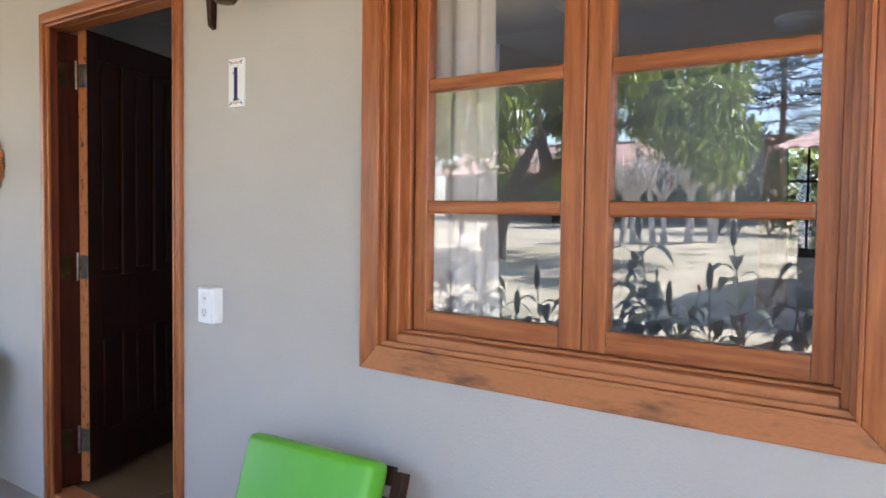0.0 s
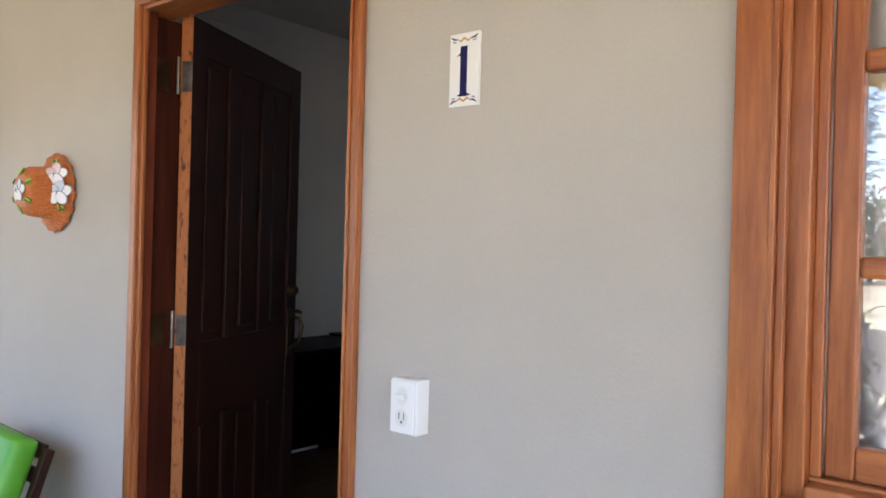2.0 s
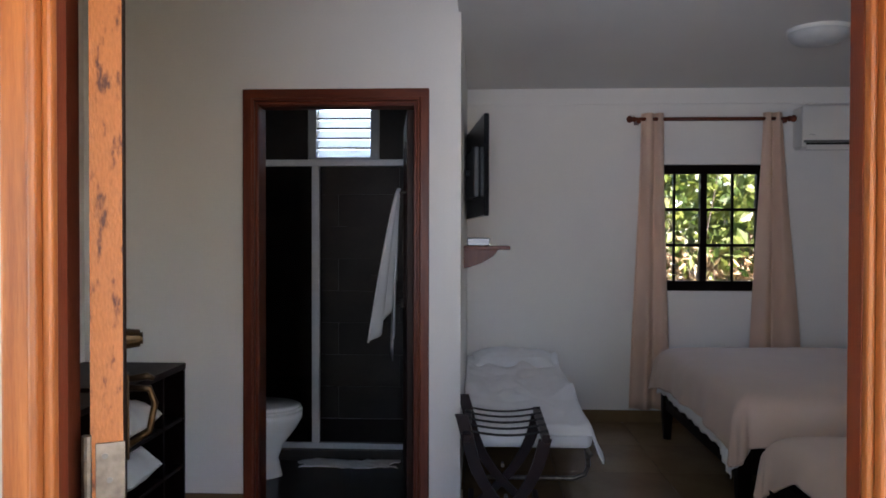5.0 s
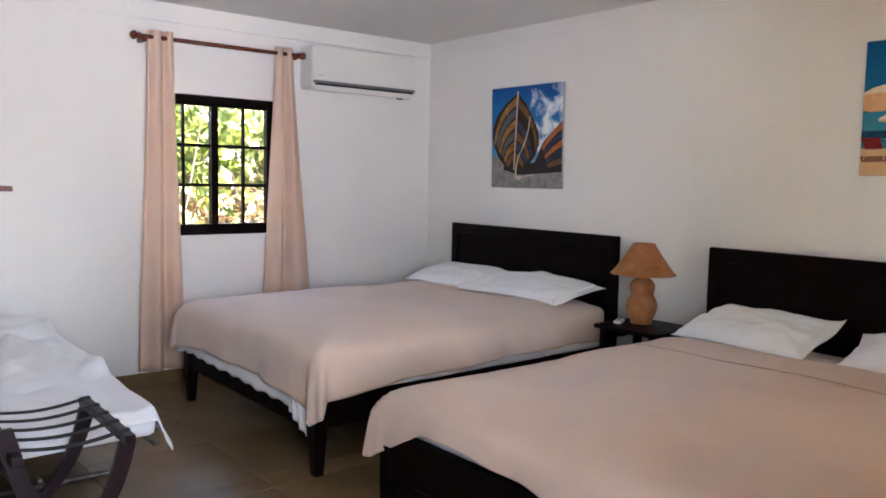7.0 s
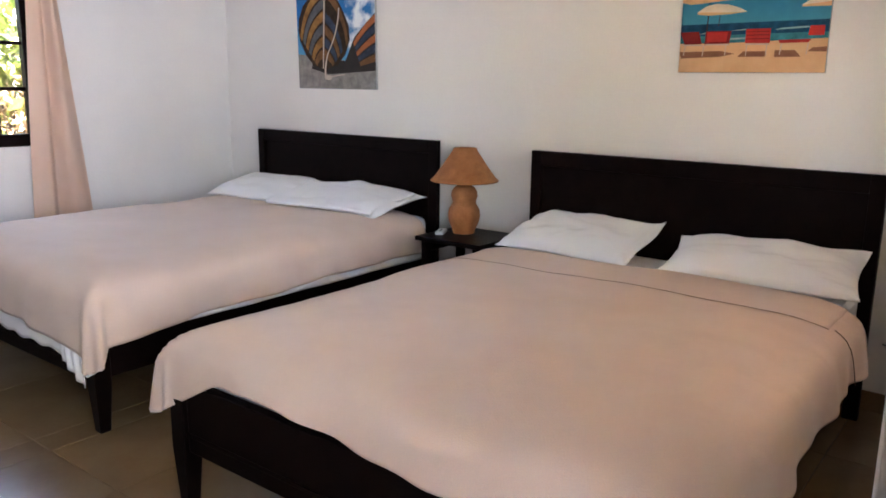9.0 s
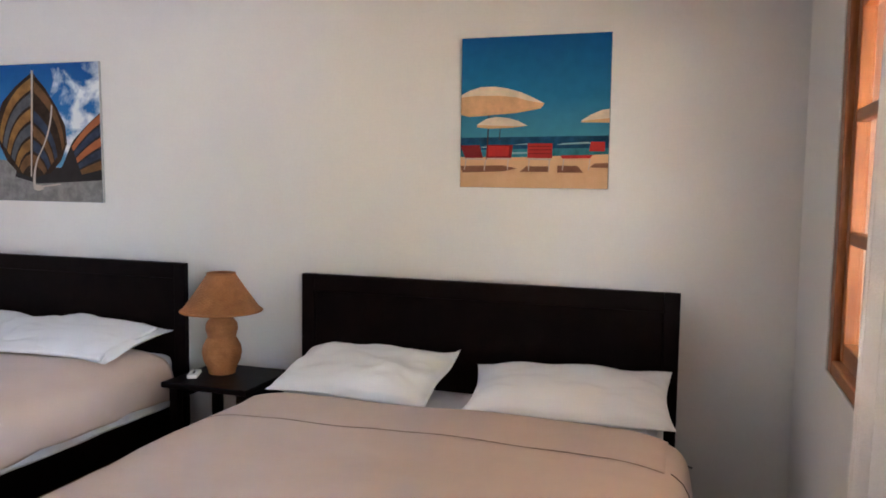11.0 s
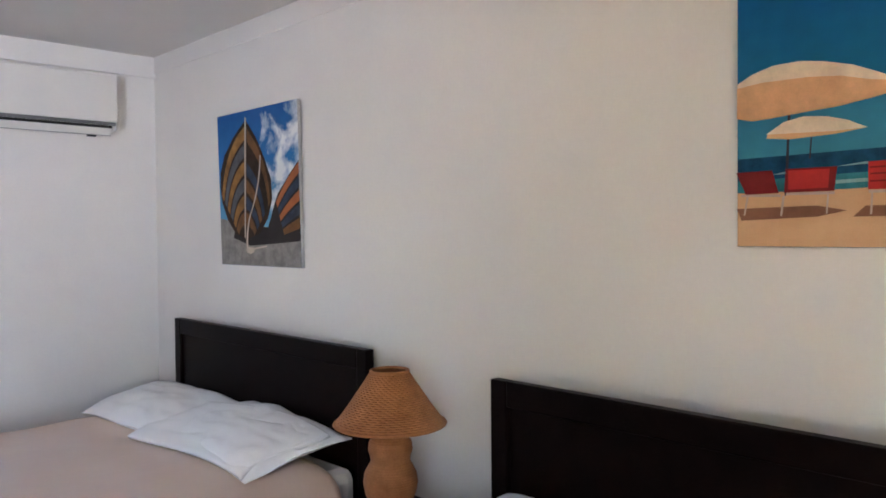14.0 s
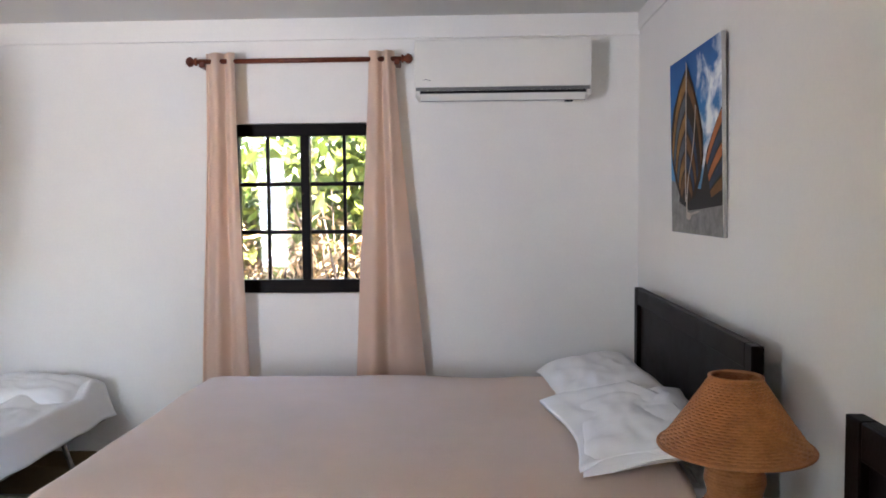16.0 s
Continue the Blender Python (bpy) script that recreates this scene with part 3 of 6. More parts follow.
def sash(name, x0, x1, y, z0, z1, rows, wood, wood_h, pane, stiles, label, mid=None):
    t = thing(name, pose(FX, y, 0.012), label, "window")
    t["kind"] = "structure"
    sl, sr = stiles
    bar("stile", t, wood, (x0, 0, z0, x0 + sl, 0.038, z1), 0.004)
    bar("stile", t, wood, (x1 - sr, 0, z0, x1, 0.038, z1), 0.004)
    bar("rail", t, wood_h, (x0 + sl, 0.001, z0, x1 - sr, 0.037, rows[0][0]), 0.004)
    bar("rail", t, wood_h, (x0 + sl, 0.001, rows[-1][1], x1 - sr, 0.037, z1), 0.004)
    for a, b in zip(rows[:-1], rows[1:]):
        bar("glazing_bar", t, wood_h, (x0 + sl, 0.001, a[1], x1 - sr, 0.037, b[0]), 0.007)
    for a, b in rows:
        p = bar("pane", t, pane, (x0 + sl - 0.004, 0.018, a - 0.004, x1 - sr + 0.004, 0.022, b + 0.004), 0.0)
        p.visible_shadow = False
    return t


ROWS = ((0.985, 1.257), (1.293, 1.590), (1.626, 1.895))
sash("window_1", 2.004, 2.531, F0 + 0.052, 0.93, 1.944, ROWS, WOOD, WOOD_H, GLASS, (0.045, 0.062), "wooden casement sash with three panes")
sash("window_2", 2.534, 3.091, F0 + 0.052, 0.93, 1.944, ROWS, WOOD, WOOD_H, GLASS, (0.062, 0.045), "wooden casement sash with three panes")

# ---- back window ----
bw = thing("window_3", pose(0, FAR + 0.045, 0), "black metal window with small panes and a hedge behind", "window")
bw["kind"] = "structure"
WX0, WX1, WZ0, WZ1, WM = 1.76, 2.60, 0.953, 1.868, 2.172
for nm, d in (("frame_side", (WX0, 0, WZ0, WX0 + 0.05, 0.05, WZ1)), ("frame_side", (WX1 - 0.05, 0, WZ0, WX1, 0.05, WZ1)), ("frame_bottom", (WX0 + 0.05, 0, WZ0, WX1 - 0.05, 0.05, WZ0 + 0.072)),
              ("frame_top", (WX0 + 0.05, 0, WZ1 - 0.065, WX1 - 0.05, 0.05, WZ1)), ("mullion", (WM - 0.024, -0.004, WZ0 + 0.072, WM + 0.024, 0.05, WZ1 - 0.065))):
    bar(nm, bw, BLACK, d, 0.003)
for x in (1.965, 2.383):
    bar("glazing_bar", bw, BLACK, (x - 0.009, 0.012, WZ0 + 0.072, x + 0.009, 0.036, WZ1 - 0.065), 0.002)
for z in (1.284, 1.544):
    for x0, x1 in ((WX0 + 0.05, 1.956), (1.974, WM - 0.024), (WM + 0.024, 2.374), (2.392, WX1 - 0.05)):
        bar("glazing_bar", bw, BLACK, (x0, 0.013, z - 0.011, x1, 0.035, z + 0.011), 0.002)
for x0, x1 in ((WX0 + 0.05, WM - 0.024), (WM + 0.024, WX1 - 0.05)):
    p = bar("pane", bw, BACKGLASS, (x0, 0.022, WZ0 + 0.072, x1, 0.025, WZ1 - 0.065), 0.0)
    p.visible_shadow = False

# ---- bathroom doorway, window and shower ----
bf = wall_frame("door_frame_bathroom", -0.597, 0.304, BW0, 0.0, 2.049, 0.074, REDWOOD, REDWOOD_H, "red-brown glossy wooden bathroom door surround", "door frame", False)
bar("jamb", bf, REDWOOD, (-0.54, 0.0, 0.0, -0.522, 0.12, 1.97), 0.002)
bar("jamb", bf, REDWOOD, (0.228, 0.0, 0.0, 0.246, 0.12, 1.97), 0.002)
bar("head", bf, REDWOOD_H, (-0.54, 0.0, 1.97, 0.246, 0.12, 1.99), 0.002)
bar("strike_plate", bf, BRASS, (0.2255, 0.03, 1.74, 0.2278, 0.085, 1.84), 0.0008, "brass hinge plate")
bl = door_leaf("door_2", pose(0.222, 3.487, 0.012, 0, 0, 97.0), 0.72, 1.955, 0.036, DOORWOOD, "dark wooden bathroom door standing open", 2)
bm = bmesh.new()
tube(bm, [(0.655, 0.036, 0.945), (0.655, 0.052, 0.945)], [0.027, 0.024], 16)
tube(bm, [(0.655, 0.052, 0.945), (0.655, 0.085, 0.945), (0.645, 0.092, 0.945), (0.56, 0.094, 0.945)], [0.010, 0.010, 0.011, 0.009], 10)
part("handle", bm, METAL, bl, "steel lever handle", True)

lv = thing("window_4", pose(0, FAR, 0), "white louvred bathroom window with glass slats", "window")
lv["kind"] = "structure"
for nm, d in (("frame_side", (-0.715, -0.02, 1.88, -0.655, 0.04, 2.345)), ("frame_side", (-0.255, -0.02, 1.88, -0.195, 0.04, 2.345)), ("frame_bottom", (-0.655, -0.02, 1.88, -0.255, 0.04, 1.925)), ("frame_top", (-0.655, -0.02, 2.285, -0.255, 0.04, 2.345))):
    bar(nm, lv, ALU, d, 0.004)
for i in range(5):
    z = 1.955 + i * 0.072
    bm = bmesh.new()
    q = Matrix.Translation((-0.455, 0.05, z)) @ Matrix.Rotation(radians(48), 4, "X")
    box(bm, -0.2, -0.045, -0.002, 0.2, 0.045, 0.002)
    bmesh.ops.transform(bm, matrix=q, verts=bm.verts)
    p = part("slat", bm, MILKY, lv)
    p.visible_shadow = False
    # thin dark bar for the line between this slat and the next
    bar("slat_edge_line", lv, GREYPL, (-0.655, 0.006, z - 0.040, -0.255, 0.018, z - 0.026), 0.0)
SY = 4.315
sh = thing("shower_screen", pose(0, SY, 0), "aluminium framed shower screen with smoked glass", "shower screen")
bar("base_rail", sh, ALU, (LEFT, -0.02, 0.06, CX - 0.12, 0.02, 0.095), 0.003)
bar("top_rail", sh, ALU, (LEFT, -0.022, 1.765, CX - 0.12, 0.022, 1.805), 0.003)
bar("post", sh, ALU, (-0.465, -0.018, 0.095, -0.42, 0.018, 1.765), 0.003)
bar("glass_panel", sh, SMOKED, (LEFT, -0.004, 0.095, -0.465, 0.004, 1.765), 0.0)
slab("shower_kerb", (LEFT, SY - 0.05, -0.004, CX - 0.12, SY + 0.05, 0.06), BATHFLOOR, "dark tiled shower kerb", "kerb")
# ---- beds ----
def spread_relief(x, y, seed):
    q = Vector((x * 2.1, y * 2.1, seed))
    z = 0.012 * noise.noise(q) + 0.003 * noise.noise(Vector((x * 9, y * 6, seed + 5)))
    return z + 0.006 * math.sin(7 * (x + 0.6 * y) + seed) * max(0, noise.noise(q * 0.7))


def cloth_over(x0, x1, y0, y1, zt, foot, near, far, seed, e=0.075, folds=1.0):
    """A spread over a mattress: foot, near and far give how far it hangs, as functions of the place along that side."""
    bm = bmesh.new()
    L, W = x1 - x0, y1 - y0
    nu, nv = 96, 104
    ku, kv = 0.17, 0.17

    def f(u, v):
        s = max((u - ku) / (1 - ku), 0.0)
        fu = max(0.0, (ku - u) / ku)
        w = min(max((v - kv) / (1 - 2 * kv), 0.0), 1.0)
        side = -1 if v < 0.5 else 1
        fs = max(0.0, (kv - v) / kv, (v - 1 + kv) / kv)
        x, y = x0 + L * s, y0 + W * w
        big = max(fu, fs)
        r = min(math.hypot(fu, fs), 1.0) if fu > 0 and fs > 0 else big
        a = math.atan2(fs, fu) if big > 0 else 0.0
        both = math.sin(2 * a)
        hs = near(s) if side < 0 else far(s)
        h = foot(w) * math.cos(a) ** 2 + hs * math.sin(a) ** 2 + (0.06 if side < 0 else 0.02) * both
        drop = h * r
        wave = folds * r * (0.012 * math.sin((y - x) * 11 + seed) + 0.006 * math.sin((y - x) * 27 + 2 * seed) + 0.022 * math.sin(7 * a + seed) * both)
        out = 0.7 * e * (1 - math.exp(-drop / 0.03)) + drop * 0.10 + wave + 0.03 * both * min(1, r * 3)
        near_edge = min(L * s, W * w, W * (1 - w))
        soft = 0.032 * max(0.0, 1 - near_edge / 0.19) ** 2
        z = zt - drop - (soft if drop == 0 else 0.032)
        z += spread_relief(x, y, seed) * (1 - min(1, drop * 6))
        return (x - out * math.cos(a) * (big > 0), y + side * out * math.sin(a), z)

    sheet(bm, nu, nv, f)
    return bm


def pillow(cx, cy, cz, lx, ly, h, rz, tilt, seed, roll=0.0, ear=0.0):
    """A soft cushion with pinched corners; lx along its short side."""
    bm = bmesh.new()
    n = 40
    m = Matrix.Translation((cx, cy, cz)) @ Euler((radians(roll), radians(tilt), radians(rz))).to_matrix().to_4x4()
    for side in (1, -1):
        def f(u, v, side=side):
            a, b = 2 * u - 1, 2 * v - 1
            body = max(0.0, (1 - abs(a) ** 2.6) * (1 - abs(b) ** 2.6)) ** 0.5
            pinch = 1 - 0.07 * (1 - abs(a) ** 2) * abs(b) ** 3 - 0.07 * (1 - abs(b) ** 2) * abs(a) ** 3
            p = Vector((a * lx / 2 * pinch, b * ly / 2 * pinch, 0))
            wr = 0.28 * noise.noise(Vector((a * 1.6, b * 2.2, seed))) + 0.10 * (0.6 - 2 * abs(noise.noise(Vector((a * 2.6 + 0.7 * b, b * 3.0, seed + 3))))) + 0.04 * noise.noise(Vector((a * 7, b * 8, seed + 6)))
            z = side * h / 2 * body * (1 + (wr if side > 0 else 0.0)) + 0.010 * noise.noise(Vector((a * 2.5, b * 2.5, seed + 9)))
            if side < 0:
                z *= 0.55
            z += ear * (max(0.0, a) * max(0.0, -b)) ** 4
            return m @ (p + Vector((0, 0, z)))
        if side > 0:
            sheet(bm, n, n, f)
        else:
            sheet(bm, n, n, lambda u, v, f=f: f(1 - u, v))
    bmesh.ops.remove_doubles(bm, verts=bm.verts, dist=1e-4)
    return bm


def tapered_leg(x, y, z0, z1, w0, w1):
    bm = bmesh.new()
    a = [bm.verts.new((x + i * w0, y + j * w0, z0)) for i, j in ((-1, -1), (1, -1), (1, 1), (-1, 1))]
    b = [bm.verts.new((x + i * w1, y + j * w1, z0 + (z1 - z0) * 0.55)) for i, j in ((-1, -1), (1, -1), (1, 1), (-1, 1))]
    c = [bm.verts.new((x + i * w1, y + j * w1, z1)) for i, j in ((-1, -1), (1, -1), (1, 1), (-1, 1))]
    bm.faces.new(a[::-1])
    bm.faces.new(c)
    for p, q in ((a, b), (b, c)):
        for k in range(4):
            bm.faces.new((p[k], p[(k + 1) % 4], q[(k + 1) % 4], q[k]))
    bmesh.ops.bevel(bm, geom=[e for e in bm.edges], offset=0.003, segments=1, affect="EDGES")
    return bm


def bed(name, xf, xh, y0, y1, top, label):
    """A dark bed frame: xf the foot legs, xh the front of the headboard."""
    t = thing(name, pose(0, 0, 0), label, "bed", "double beds with dark frames")
    hb = 0.036
    bar("headboard_post", t, BLACK, (xh, y0, 0.0, xh + hb, y0 + 0.06, top), 0.004)
    bar("headboard_post", t, BLACK, (xh, y1 - 0.06, 0.0, xh + hb, y1, top), 0.004)
    bar("headboard_top_rail", t, BLACK, (xh + 0.001, y0 + 0.06, top - 0.075, xh + hb - 0.001, y1 - 0.06, top), 0.004)
    bar("headboard_panel", t, BLACK, (xh + 0.018, y0 + 0.06, 0.36, xh + hb - 0.008, y1 - 0.06, top - 0.075), 0.002)
    bar("headboard_low_rail", t, BLACK, (xh + 0.001, y0 + 0.06, 0.28, xh + hb - 0.001, y1 - 0.06, 0.36), 0.003)
    for y in (y0 + 0.035, y1 - 0.035):
        part("leg", tapered_leg(xf, y, 0.0, 0.375, 0.022, 0.034), BLACK, t)
    bar("footboard", t, BLACK, (xf - 0.018, y0 + 0.069, 0.20, xf + 0.018, y1 - 0.069, 0.43), 0.004)
    bar("footboard_moulding", t, BLACK, (xf - 0.024, y0 + 0.069, 0.255, xf - 0.0185, y1 - 0.069, 0.268), 0.002, "rubbed edge moulding")
    for y in (y0 + 0.012, y1 - 0.04):
        bar("side_rail", t, BLACK, (xf + 0.03, y, 0.22, xh, y + 0.028, 0.39), 0.003)
    bar("slat_base", t, BLACK, (xf + 0.03, y0 + 0.045, 0.30, xh, y1 - 0.045, 0.335), 0.0)
    return t


def mattress(x0, x1, y0, y1, z0, z1, label):
    bm = bmesh.new()
    box(bm, x0, y0, z0, x1, y1, z1, 0.045)
    return tagged(link("mattress", bm, LINEN), label, "mattress", "mattresses on the beds")


B1 = dict(xf=1.795, xh=3.842, y0=3.352, y1=4.913)
B2 = dict(xf=1.69, xh=3.787, y0=1.087, y1=2.695)
bed("bed", top=1.027, label="dark stained wooden double bed beside the back window", **B1)
bed("bed", top=1.018, label="dark stained wooden double bed nearer the front window", **B2)
mattress(1.835, 3.835, 3.40, 4.87, 0.337, 0.594, "white mattress on the bed by the back window")
mattress(1.735, 3.78, 1.13, 2.655, 0.337, 0.566, "white mattress on the bed by the front window")
ramp = lambda a, b, w: a + (b - a) * w
hem2 = lambda w: np.interp(w, (0, .1, .28, .52, .76, .87, .95, 1.0), (0.27, 0.215, 0.15, 0.13, 0.09, 0.115, 0.185, 0.23))
bm = cloth_over(1.722, 3.36, 1.09, 2.69, 0.602, lambda w: float(hem2(w)), lambda s: 0.215 + 0.03 * math.sin(6 * s + 0.5), lambda s: 0.24, 2.0)
spread2 = tagged(link("bedspread", bm, SPREAD, None, "", True, 0.007), "beige pink bedspread draped unevenly over the front bed", "bedspread", "beige bedspreads")
hem1 = lambda w: np.interp(w, (0, .08, .3, .6, .9, 1.0), (0.275, 0.235, 0.208, 0.208, 0.225, 0.25))
bm = cloth_over(1.80, 3.70, 3.37, 4.905, 0.630, lambda w: float(hem1(w)) + 0.015, lambda s: 0.186 + 0.055 * max(0, 1 - s * 5) + 0.012 * math.sin(6 * s), lambda s: 0.27, 6.0)
tagged(link("bedspread", bm, SPREAD, None, "", True, 0.007), "beige pink bedspread on the bed by the back window", "bedspread", "beige bedspreads")
# the turned-back band of the front spread, with its crease line put in as a dark strip
CREASE_LINE = surface("dark_crease_tone", (0.13, 0.08, 0.06), (0.19, 0.12, 0.09), 16)
bx0, bx1, by0, by1 = 3.055, 3.37, 1.10, 2.68
edge = lambda y: bx0 + 0.03 * math.sin(2.2 * (y - by0)) + 0.004 * math.sin(19 * y)
droop = lambda y: 0.032 * max(0.0, 1 - min(y - by0 + 0.01, by1 - y + 0.01) / 0.19) ** 2
along = lambda v: by0 + (by1 - by0) * v
bm = bmesh.new()
sheet(bm, 24, 60, lambda u, v: (ramp(edge(along(v)), bx1, u), along(v), 0.6052 - droop(along(v)) + spread_relief(ramp(edge(along(v)), bx1, u), along(v), 2.0)))
part("folded_edge", bm, SPREAD, spread2, "turned-back edge of the spread", True, 0.002)
bm = bmesh.new()
sheet(bm, 1, 60, lambda u, v: (edge(along(v)) - 0.001 - 0.0022 * u, along(v), 0.6058 - 0.001 * u - droop(along(v)) + spread_relief(edge(along(v)), along(v), 2.0)))
part("crease_line", bm, CREASE_LINE, spread2, "dark line drawn along the crease")
bm = bmesh.new()
tube(bm, [(3.07 + 0.16 * d, 1.082 - 0.0525 * (1 - math.exp(-d / 0.03)) - 0.115 * d, 0.574 - d) for d in (0.0, 0.01, 0.03, 0.06, 0.1, 0.14, 0.18)], 0.0016, 6)
part("crease_line", bm, CREASE_LINE, spread2, "dark line drawn along the crease")
# white sheets that show under the spreads
bm = cloth_over(1.822, 3.74, 3.402, 4.87, 0.606, lambda w: 0.266 + 0.025 * (1 - w) + 0.006 * math.sin(60 * w), lambda s: 0.203, lambda s: 0.24, 4.0, 0.06, 0.3)
tagged(link("bed_sheet", bm, LINEN, None, "", True, 0.003), "white ruffled sheet hanging under the spread", "sheet")
bm = bmesh.new()
sheet(bm, 14, 8, lambda u, v: (1.742 + 0.008 * math.sin(16 * u), 3.41 + 0.15 * u + 0.008 * math.sin(5 * v), 0.36 - 0.17 * v * (1 - 0.45 * u)))
tagged(link("hanging_sheet_corner", bm, LINEN, None, "", True, 0.004), "white sheet corner hanging at the bed foot", "sheet")
for a in ((3.60, 4.52, 0.672, 0.42, 0.72, 0.15, 4, -9, 1.0), (3.63, 3.80, 0.674, 0.42, 0.80, 0.13, -5, -11, 2.0)):
    tagged(link("pillow", pillow(*a), LINEN, None, "", True), "flat crumpled white pillow on the back bed", "pillow", "white bed pillows")


def crumple(u, v, seed):
    """Sharp-ridged folds, as in starched cotton."""
    a = 1 - abs(noise.noise(Vector((u * 1.5 + 0.7 * v, v * 2.0, seed)))) * 2.4
    b = 1 - abs(noise.noise(Vector((u * 5.5, v * 6.5 - u * 2, seed + 4)))) * 2.2
    return 0.8 * a + 0.14 * b


def pillowcase(u, v):
    x = 3.37 + 0.34 * u + 0.035 * math.sin(4 * v) - 0.02 * (v - 0.5)
    y = 3.44 + 0.80 * v + 0.03 * math.sin(5 * u)
    rim = min(1, 6 * min(u, 1 - u), 8 * min(v, 1 - v))
    return (x, y, 0.652 + 0.085 * u + 0.018 * rim * crumple(u, v, 1.0) + 0.02 * math.sin(3.1 * v) * u)


bm = bmesh.new()
sheet(bm, 36, 56, pillowcase)
tagged(link("folded_pillowcase", bm, LINEN, None, "", True, 0.014), "crumpled white pillowcase folded over the pillow", "pillowcase")
for a in ((3.585, 2.30, 0.645, 0.39, 0.70, 0.165, -4, -15, 4.0, 0.0, 0.055), (3.585, 1.47, 0.640, 0.38, 0.76, 0.155, 5, -15, 5.0, 0.0, 0.03)):
    tagged(link("pillow", pillow(*a), LINEN, None, "", True), "plump wrinkled white pillow against the headboard", "pillow", "white bed pillows")

# ---- nightstand, lamp, remote ----
ns = thing("nightstand", pose(3.66, 2.99, 0), "small dark wooden nightstand between the beds", "nightstand")
bar("tabletop", ns, BLACK, (-0.20, -0.215, 0.535, 0.195, 0.205, 0.56), 0.006)
for x in (-0.155, 0.15):
    for y in (-0.17, 0.16):
        bar("leg", ns, BLACK, (x - 0.02, y - 0.02, 0.0, x + 0.02, y + 0.02, 0.535), 0.003)
bar("shelf", ns, BLACK, (-0.15, -0.165, 0.19, 0.145, 0.155, 0.21), 0.003)
bar("apron", ns, BLACK, (-0.135, -0.19, 0.47, 0.13, -0.172, 0.535), 0.002)
bar("apron", ns, BLACK, (-0.135, 0.162, 0.47, 0.13, 0.18, 0.535), 0.002)
lamp = thing("table_lamp", pose(3.698, 3.048, 0.56), "rope-wrapped gourd table lamp with a wicker shade", "lamp")
body = [(0.0, 0.0), (0.058, 0.0), (0.060, 0.012), (0.066, 0.03), (0.080, 0.06), (0.087, 0.095), (0.083, 0.125), (0.070, 0.15), (0.062, 0.163), (0.064, 0.178), (0.071, 0.20), (0.068, 0.225), (0.052, 0.248), (0.036, 0.258), (0.026, 0.275), (0.0, 0.276)]
zs = [i * 0.276 / 110 for i in range(111)]
prof = [(float(np.interp(z, [p[1] for p in body[1:]], [p[0] for p in body[1:]])) + 0.0014 * math.sin(z * 2 * math.pi / 0.0075), z) for z in zs]
bm = bmesh.new()
lathe(bm, prof, 40)
part("base", bm, WICKER, lamp, "tan rope-wound base", True)
bm = bmesh.new()
tube(bm, [(0, 0, 0.27), (0, 0, 0.36)], 0.012, 10)
part("socket", bm, BRASS, lamp)
rows = 84
prof = []
for i in range(rows + 1):
    k = i / rows
    prof.append((0.176 - 0.117 * k ** 0.92 + (0.0009 if i % 3 else -0.0011), 0.285 + 0.165 * k))
bm = bmesh.new()
lathe(bm, prof, 192, wobble=lambda j, i: 0.0013 * math.sin(2 * math.pi * (i / 6 + (j // 3) * 0.5)))
part("shade", bm, WICKER, lamp, "woven wicker cone shade", False, 0.003)
for r, z in ((0.177, 0.284), (0.0595, 0.450)):
    bm = bmesh.new()
    tube(bm, [(r * math.cos(i * math.pi / 24), r * math.sin(i * math.pi / 24), z) for i in range(49)], 0.005, 8, False)
    part("shade_rim", bm, WICKER, lamp)
rem = thing("remote_control", pose(3.60, 3.125, 0.56, 0, 0, 25), "small white remote control on the nightstand", "remote")
bar("case", rem, PLASTIC, (-0.055, -0.022, 0.0, 0.055, 0.022, 0.018), 0.005)
for i in range(3):
    bar("button", rem, GREYPL, (-0.03 + i * 0.02, -0.006, 0.018, -0.02 + i * 0.02, 0.006, 0.0205), 0.001)

# ---- pictures ----
def gradient(name, stops, height, rough=0.5):
    """Paint that changes with height on a canvas of that height."""
    m, t, p = tree_of(name)
    tc = t.nodes.new("ShaderNodeTexCoord")
    sep = t.nodes.new("ShaderNodeSeparateXYZ")
    t.links.new(tc.outputs["Object"], sep.inputs[0])
    mr = t.nodes.new("ShaderNodeMapRange")
    mr.inputs["From Max"].default_value = height
    t.links.new(sep.outputs["Z"], mr.inputs[0])
    r = t.nodes.new("ShaderNodeValToRGB")
    while len(r.color_ramp.elements) < len(stops):
        r.color_ramp.elements.new(0.5)
    for e, (pos, c) in zip(r.color_ramp.elements, stops):
        e.position, e.color = pos, (*c, 1)
    t.links.new(mr.outputs[0], r.inputs[0])
    n = t.nodes.new("ShaderNodeTexNoise")
    n.inputs["Scale"].default_value = 12
    mx = t.nodes.new("ShaderNodeMix")
    mx.data_type, mx.blend_type = "RGBA", "OVERLAY"
    mx.inputs["Factor"].default_value = 0.15
    t.links.new(r.outputs[0], mx.inputs["A"])
    t.links.new(n.outputs[0], mx.inputs["B"])
    t.links.new(mx.outputs["Result"], p.inputs["Base Color"])
    p.inputs["Roughness"].default_value, p.inputs["Specular IOR Level"].default_value = rough, 0.15
    return m


